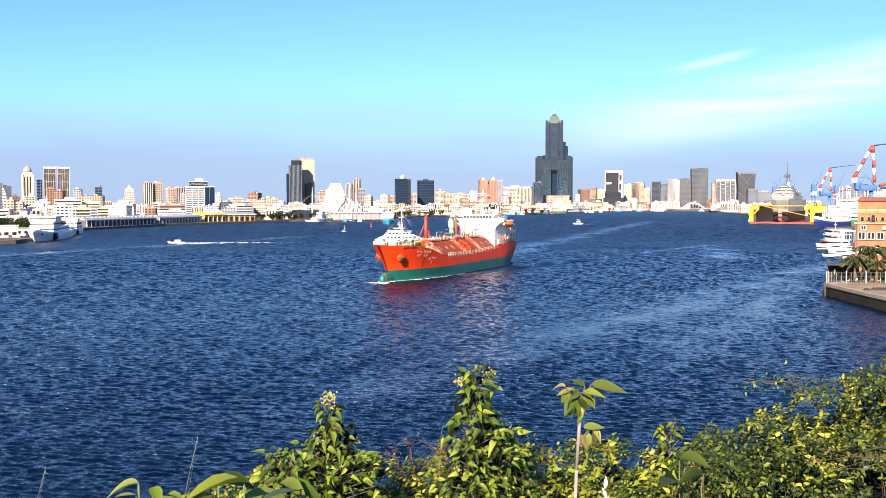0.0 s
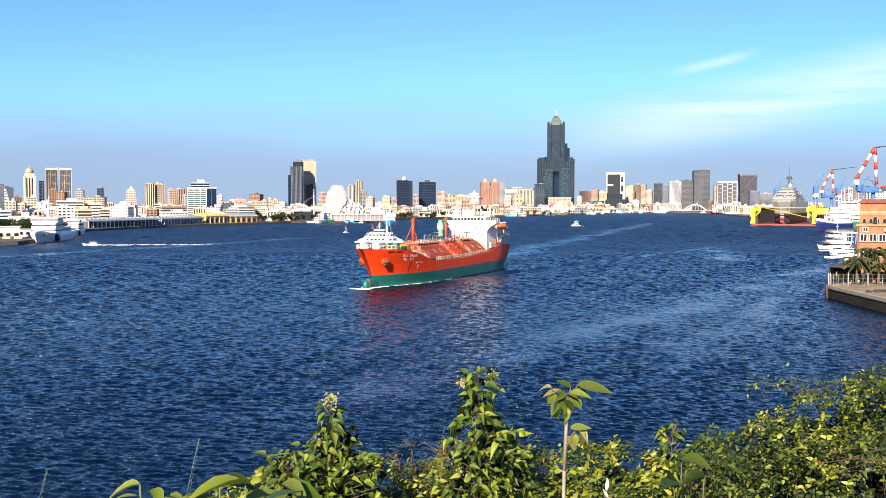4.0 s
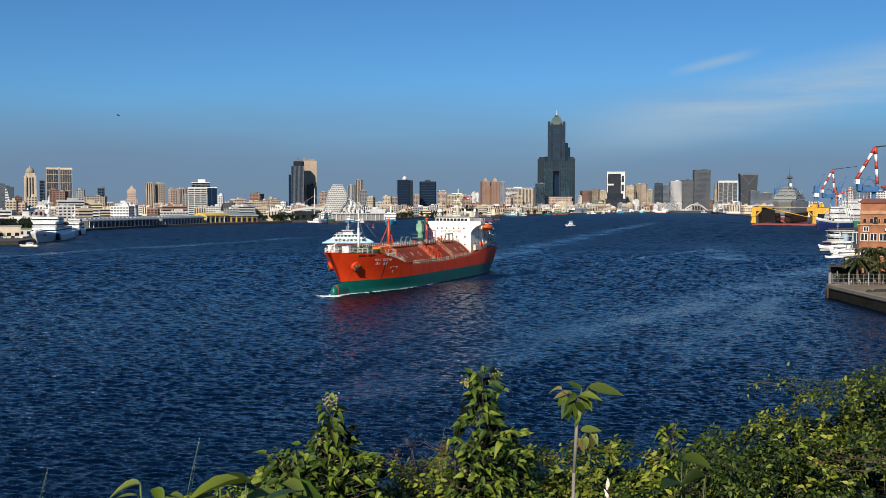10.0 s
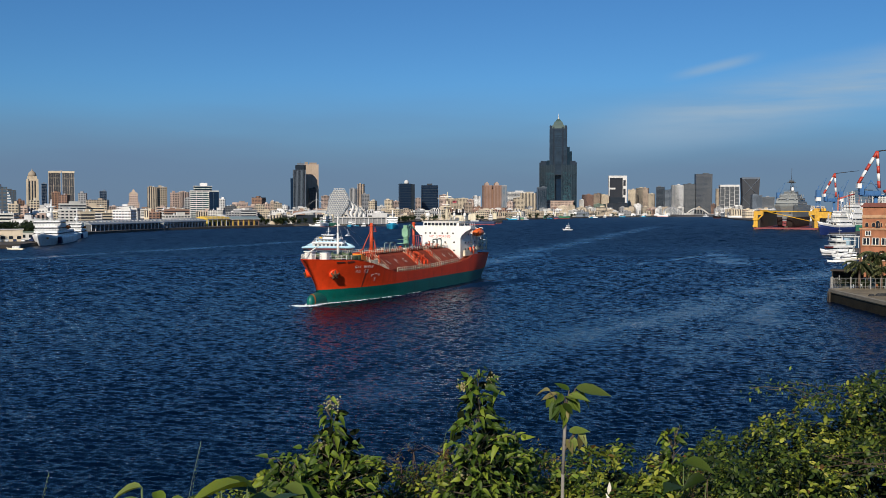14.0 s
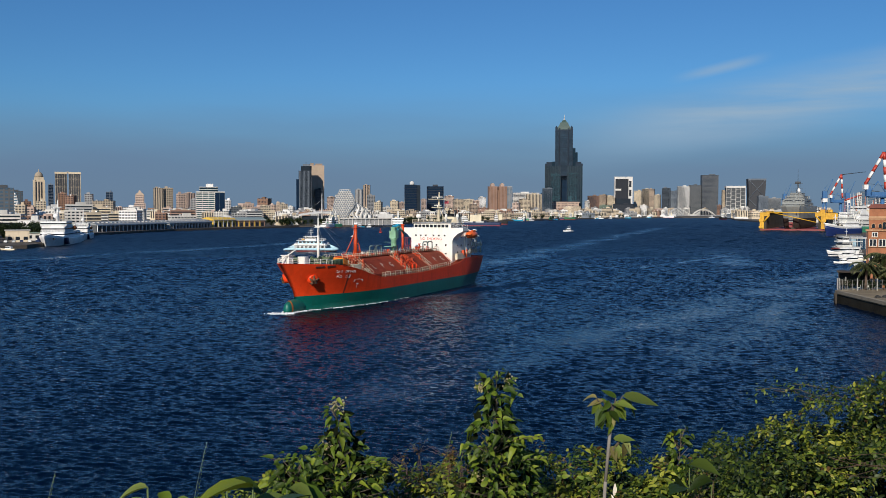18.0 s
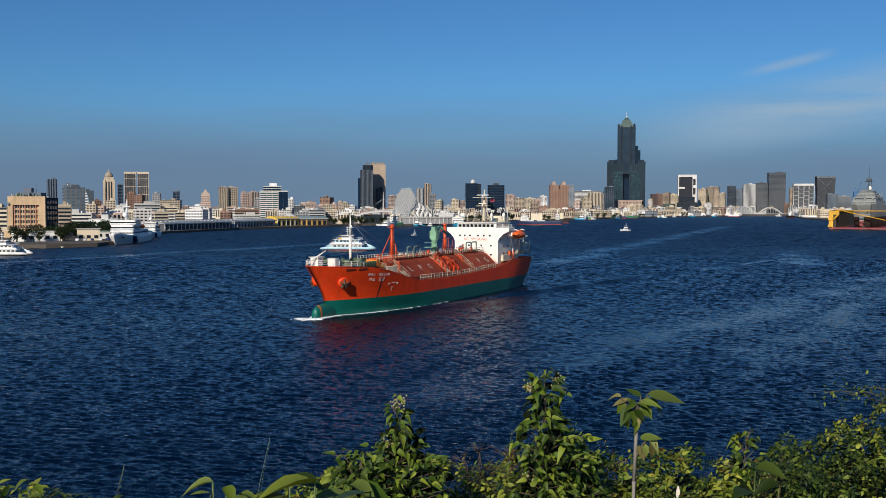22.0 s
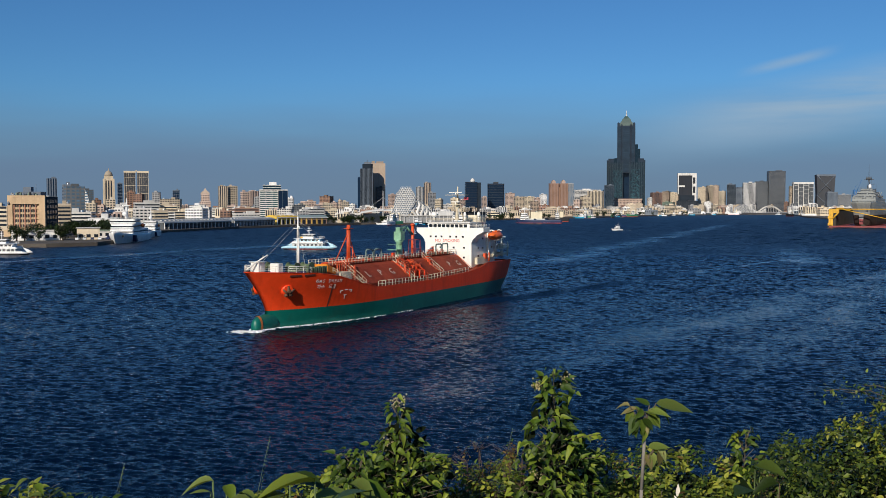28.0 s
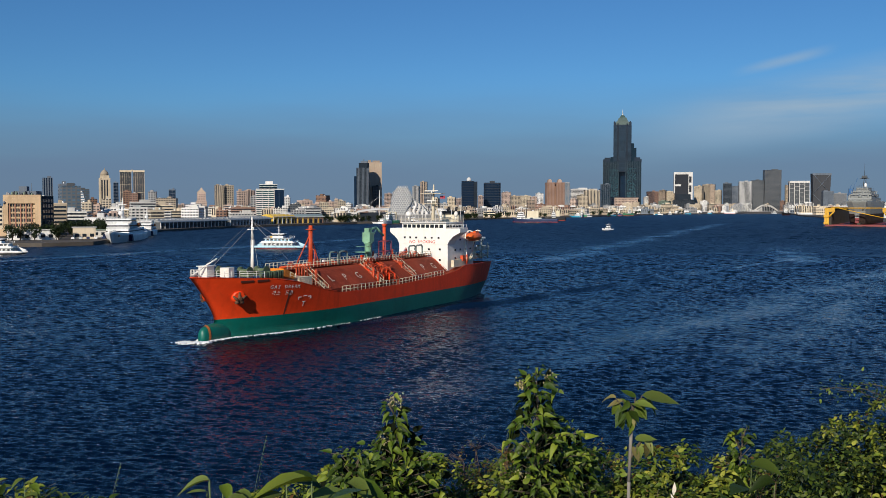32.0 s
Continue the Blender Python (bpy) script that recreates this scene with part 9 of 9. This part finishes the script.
def thicket(name, outline, dist, thick, count, size, mat, label, seed, twigs=60, dry=0.0, cat="shrub", lit_share=0.42, per=64, kind="oval"):
    """A dense mass of small leaves on twigs. outline: slopes to the right and down of its upper edge."""
    rng = random.Random(seed)
    r0, r1 = outline[0][0], outline[-1][0]
    mid = near((r0 + r1) / 2, 0.3, dist)
    base = Vector((mid.x, mid.y, ground_z(mid.x, mid.y)))
    b = thing(name, Matrix.Translation(base), label, cat)
    low = 0.345
    # shoots gathers the leaves coloured as sunlit; young marks such clumps
    wood, spots, shoots, dead = Shape(), [], [], []
    clumps = []
    for _ in range(max(24, count // per)):
        r = rng.uniform(r0, r1)
        t = along(outline, r)
        f = rng.random()
        d = t + 0.006 + (low - t) * f
        y = dist + (0.5 - f) * thick * 0.7 + rng.uniform(-0.3, 0.3) * thick
        clumps.append((near(r, d, y) - base, rng.uniform(0.09, 0.20) * dist / 6 * (per / 64) ** 0.5, rng.random() < lit_share))
    for k in range(count // 7):
        c, rad, young = rng.choice(clumps)
        # each clump is a ragged dome of shoot tips, every tip a whorl of leaves
        a, q = rng.uniform(0, 6.283), rng.random() ** 0.6
        off = Vector((math.cos(a) * q, math.sin(a) * q, 0.8 * math.sqrt(max(0.0, 1 - q * q)) + rng.gauss(0, 0.16))) * rad * rng.uniform(0.7, 1.2)
        tip = c + off
        axis = (off.normalized() + Vector((rng.gauss(0, 0.3), -0.25 + rng.gauss(0, 0.3), 0.35))).normalized()
        s1 = axis.orthogonal().normalized()
        s2 = axis.cross(s1)
        big = rng.uniform(0.8, 1.15)
        for i in range(7):
            b1 = i * 2.4 + rng.uniform(-0.3, 0.3)
            p = tip - axis * 0.012 * i
            w = p + base
            if (EYE - w.z) / w.y < along(outline, w.x / w.y) - 0.005:
                continue
            d = s1 * math.cos(b1) + s2 * math.sin(b1) + axis * (0.75 - 0.16 * i) + Vector((rng.gauss(0, 0.15), rng.gauss(0, 0.15), -0.12))
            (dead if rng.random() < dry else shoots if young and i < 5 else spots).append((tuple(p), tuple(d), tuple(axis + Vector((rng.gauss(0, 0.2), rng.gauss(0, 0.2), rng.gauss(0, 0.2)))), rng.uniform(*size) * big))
    # shade behind the clumps, drawn as near-black leaves
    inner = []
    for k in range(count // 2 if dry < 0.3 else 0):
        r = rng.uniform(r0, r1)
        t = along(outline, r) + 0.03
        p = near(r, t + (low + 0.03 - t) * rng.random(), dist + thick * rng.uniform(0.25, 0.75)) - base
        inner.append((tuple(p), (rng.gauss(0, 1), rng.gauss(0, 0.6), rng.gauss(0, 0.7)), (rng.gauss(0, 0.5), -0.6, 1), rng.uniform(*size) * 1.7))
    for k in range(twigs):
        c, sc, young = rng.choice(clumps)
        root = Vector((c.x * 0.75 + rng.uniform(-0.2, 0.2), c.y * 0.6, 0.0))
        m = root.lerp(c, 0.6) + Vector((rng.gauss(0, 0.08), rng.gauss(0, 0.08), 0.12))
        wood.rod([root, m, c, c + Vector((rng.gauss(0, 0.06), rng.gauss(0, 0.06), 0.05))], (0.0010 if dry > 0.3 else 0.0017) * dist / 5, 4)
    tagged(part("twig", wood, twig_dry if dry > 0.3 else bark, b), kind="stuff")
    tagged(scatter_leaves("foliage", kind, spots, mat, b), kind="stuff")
    # the sunlit clumps, in the lighter leaf colour
    tagged(scatter_leaves("young_foliage", kind, shoots, lit_green, b), kind="stuff")
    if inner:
        tagged(scatter_leaves("inner_foliage", "oval", inner, gap_shade, b), kind="stuff")
    if dead:
        tagged(scatter_leaves("dry_foliage", "oval", dead, dry_leaf, b), kind="stuff")
    return b


RIGHT = ((0.235, 0.285), (0.262, 0.262), (0.285, 0.235), (0.30, 0.250), (0.325, 0.235), (0.345, 0.215), (0.365, 0.222), (0.385, 0.200), (0.41, 0.198), (0.43, 0.186), (0.45, 0.178), (0.47, 0.168), (0.50, 0.166), (0.54, 0.16), (0.60, 0.158))
thicket("bush", RIGHT, 6.6, 2.2, 18000, (0.022, 0.047), shady_green, "dense bush on the slope with shaded dark and sunlit pale leaf colours", 71, 34, 0.015, "bush", 0.46, 220)
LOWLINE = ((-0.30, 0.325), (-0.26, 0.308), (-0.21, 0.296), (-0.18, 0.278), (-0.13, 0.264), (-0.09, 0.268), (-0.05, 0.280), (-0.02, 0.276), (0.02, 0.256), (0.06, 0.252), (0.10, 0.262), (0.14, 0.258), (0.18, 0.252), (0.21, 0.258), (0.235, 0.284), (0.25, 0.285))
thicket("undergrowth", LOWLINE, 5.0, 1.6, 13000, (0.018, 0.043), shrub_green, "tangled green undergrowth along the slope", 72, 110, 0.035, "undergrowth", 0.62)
thicket("dry_bush", ((-0.06, 0.262), (-0.04, 0.250), (-0.02, 0.244), (0.0, 0.252), (0.03, 0.262)), 5.2, 0.7, 700, (0.010, 0.022), shrub_green, "brown leafless twiggy bush", 73, 160, 0.75)
thicket("dry_bush", ((0.06, 0.262), (0.08, 0.246), (0.10, 0.250), (0.13, 0.262)), 5.2, 0.7, 700, (0.012, 0.026), shrub_green, "thin twiggy bush with few leaves", 74, 130, 0.45)
thicket("dry_bush", ((0.20, 0.276), (0.22, 0.262), (0.25, 0.262), (0.28, 0.276)), 5.6, 0.8, 700, (0.014, 0.028), shrub_green, "grey-green twiggy bush on the slope", 75, 120, 0.35)
thicket("undergrowth", ((-0.60, 0.312), (-0.54, 0.306), (-0.50, 0.318), (-0.44, 0.325)), 4.4, 1.0, 700, (0.03, 0.06), shrub_green, "low green undergrowth at the slope's edge", 76, 30, 0.05, "undergrowth")


def grass_stalk(foot, tip, label):
    s = thing("grass_stalk", Matrix.Translation(foot), label, "grass")
    d = tip - foot
    sh = Shape().rod([Vector((0, 0, 0)), d * 0.4 + Vector((-0.012, 0, 0)), d * 0.75 + Vector((-0.008, 0, 0)), d], 0.0006, 5)
    part("stem", sh, surface("straw", (0.10, 0.13, 0.04), 0.7, scale=0.02), s)
    spots = []
    for k in range(16):
        f = 0.62 + 0.36 * k / 16
        spots.append((tuple(d * f), (0.5 if k % 2 else -0.3, -0.1, 1.0), (0, -1, 0.2), 0.007))
    scatter_leaves("seed_head", "long", spots, shrub_green, s)


for r, d, dd, h in ((-0.262, 0.248, 3.4, 0.20), (-0.425, 0.281, 3.2, 0.12), (0.0, 0.235, 4.8, 0.3)):
    t = near(r, d, dd)
    grass_stalk(Vector((t.x - 0.10, t.y, t.z - h - 0.35)), t, "thin seeding grass stalk")


def tendrils():
    t = thing("vine", Matrix.Translation(near(0.40, 0.2, 6.4)), "thin hanging vine tendrils over a bush", "vine")
    rng = random.Random(9)
    s, spots = Shape(), []
    o = near(0.40, 0.2, 6.4)
    for k in range(5):
        a, b = near(0.39 + 0.012 * k, 0.205, 6.4) - o, near(0.322 + 0.02 * k, 0.186 + rng.uniform(-0.004, 0.016), 6.3) - o
        pts = [a.lerp(b, j / 7) + Vector((rng.gauss(0, 0.012), rng.gauss(0, 0.02), 0.05 * math.sin(j * 0.45))) for j in range(8)]
        s.rod(pts, 0.003, 4)
        for p in pts[1:]:
            for _ in range(7):
                spots.append((tuple(p + Vector((rng.gauss(0, 0.03), rng.gauss(0, 0.03), rng.gauss(0, 0.03)))), (rng.gauss(0, 1), rng.gauss(-0.3, 1), rng.gauss(0, 1)), (0, -0.3, 1), rng.uniform(0.015, 0.035)))
    part("runner", s, bark, t)
    tagged(scatter_leaves("foliage", "oval", spots, shrub_green, t), kind="stuff")
    c = Shape()
    for k in range(7):
        p = [near(0.40 + 0.022 * j + 0.003 * k, 0.262 + 0.010 * math.sin(j * 0.7 + k * 1.7) + 0.003 * k, 5.5) - o for j in range(8)]
        c.rod(p, 0.0016, 4)
    part("dry_runner", c, twig_dry, t)


tendrils()


# a curled, bleached leaf caught on the twigs
husk = thing("dead_leaf", Matrix.Translation(near(0.173, 0.305, 4.3)), "curled bleached white dead leaf caught on twigs", "leaf")
husk_mat = surface("bleached_leaf", (0.72, 0.66, 0.54), 0.8, var=0.15, scale=0.05)
leaf_objects([((0, 0, 0.0), (0.1, -0.2, 1), (0.2, -1, 0.1), 0.06), ((0.01, 0.01, -0.05), (-0.3, -0.1, 1), (0, -1, 0.4), 0.05), ((0.0, -0.01, -0.08), (0.3, -0.2, 0.6), (0.3, -1, 0.4), 0.04)], "long", husk_mat, husk, "blade")


# ---- what moves ----
def motions():
    def heading(x, y, az, z=0):
        return pose(x, y, z, 0, 0, 90 - az)
    rows = [(t, heading(x, y, az)) for t, x, y, az in ((0, 19.8, 328.2, 202.4), (8, 12.3, 302.7, 202.3), (16, 4.85, 276.8, 202.3), (24, -2.6, 250.7, 202.5), (32, -10.0, 224.2, 202.7))]
    walk(tanker, rows)
    walk(bow_wave, rows)
    walk(wake_wave, rows)
    walk(ferry, [(t, heading(x, y, 272)) for t, x, y in ((0, -23.3, 503), (9, -46.9, 484), (19, -70.5, 452), (25, -87.7, 446), (32, -108.5, 440))])
    cruise = ((0, 134.8, 918), (13, 117.9, 887), (23, 102, 850), (32, 85.5, 795))
    walk(small_boat, [(t, heading(x, y, 228)) for t, x, y in cruise])
    walk(small_wake, [(t, heading(x, y, 228)) for t, x, y in cruise])
    dash = ((0, -132, 485, 262), (3.5, -168, 478, 258), (6, -188, 465, 250), (9, -196, 460, 262), (13, -203, 457, 272), (19, -216, 460, 285), (24, -231, 466, 285), (32, -231, 466, 285))
    walk(speed_boat, [(t, heading(x, y, az)) for t, x, y, az in dash])
    walk(speed_wake, [(t, heading(x, y, az, 0 if t < 7 else -0.5)) for t, x, y, az in dash])
    walk(sail_boat, [(0, heading(-70, 684, 200)), (32, heading(-72, 700, 206))])
    walk(bird, [(t, pose(x, 60, z, 12, 8, 176)) for t, x, z in ((0, 73, 41), (8, -1.8, 29.0), (9, -11.2, 27.6), (9.5, -15.9, 26.7), (14, -58, 24), (32, -230, 24))])
    # plants that sway in the wind
    o = young_tree.location.copy()
    walk(young_tree, [(t, pose(o.x, o.y, o.z + dz, 0, a, 0)) for t, a, dz in (
        (0, 1.15, 0.002), (1, 0.26, 0.001), (2, -0.43, 0), (3, 0.29, 0.004), (6, -0.24, 0.003), (7, 0.16, 0.002), (8, -0.15, 0.016), (9, 0.57, 0.002), (10, 0.82, -0.003), (11, -0.03, -0.005), (12, -0.3, 0.011), (13, 0.09, 0.006), (14, -0.09, 0.005), (17, 0.97, 0.001), (18, 2.57, -0.01), (19, 0.18, 0.02), (20, -0.58, 0.005), (20.5, 0.4, -0.012), (21, -0.21, -0.001), (22, 0.16, -0.008), (23, 0.01, 0.011), (23.5, 4.09, -0.033), (24, 5.18, -0.012), (24.5, -2.56, 0.089), (25, -2.18, 0.024), (25.5, 1.25, -0.022), (27.5, 2.26, -0.074), (28, 0.7, -0.038), (29, -0.25, 0.001), (30, 0.87, -0.031), (31, 0.29, -0.015), (32, 0.06, -0.019))])
    for plant, tilts in ((shrub_mid, ((0, 0.07), (1, 0.29), (2, -0.15), (3, 0.15), (5.5, 0.07), (6, -0.07), (7, 0.15), (8, 0.15), (9, 0.15), (10, 0.44), (10.5, 0.88), (11, 1.69), (11.5,
                          -0.22), (12, 0.15), (13, 0.07), (14, 0.00), (16.5, -0.15), (17, -0.07), (17.5, 0.22), (18, 1.03), (18.5, 0.74), (19, 0.59), (20, -0.15), (20.5,
                          -0.66), (21, -0.51), (22, 0.00), (23, -0.37), (24, 0.07), (24.5, 0.51), (25, -0.96), (25.5, -1.32), (26.5, -0.44), (27.5, 0.44), (28, 0.74), (28.5,
                          0.07), (29, -0.74), (30, 0.44), (30.5, -0.44), (31, -0.59), (32, -0.37))),):
        o = plant.location.copy()
        walk(plant, [(t, pose(o.x, o.y, o.z, 0, a, 0)) for t, a in tilts])


motions()
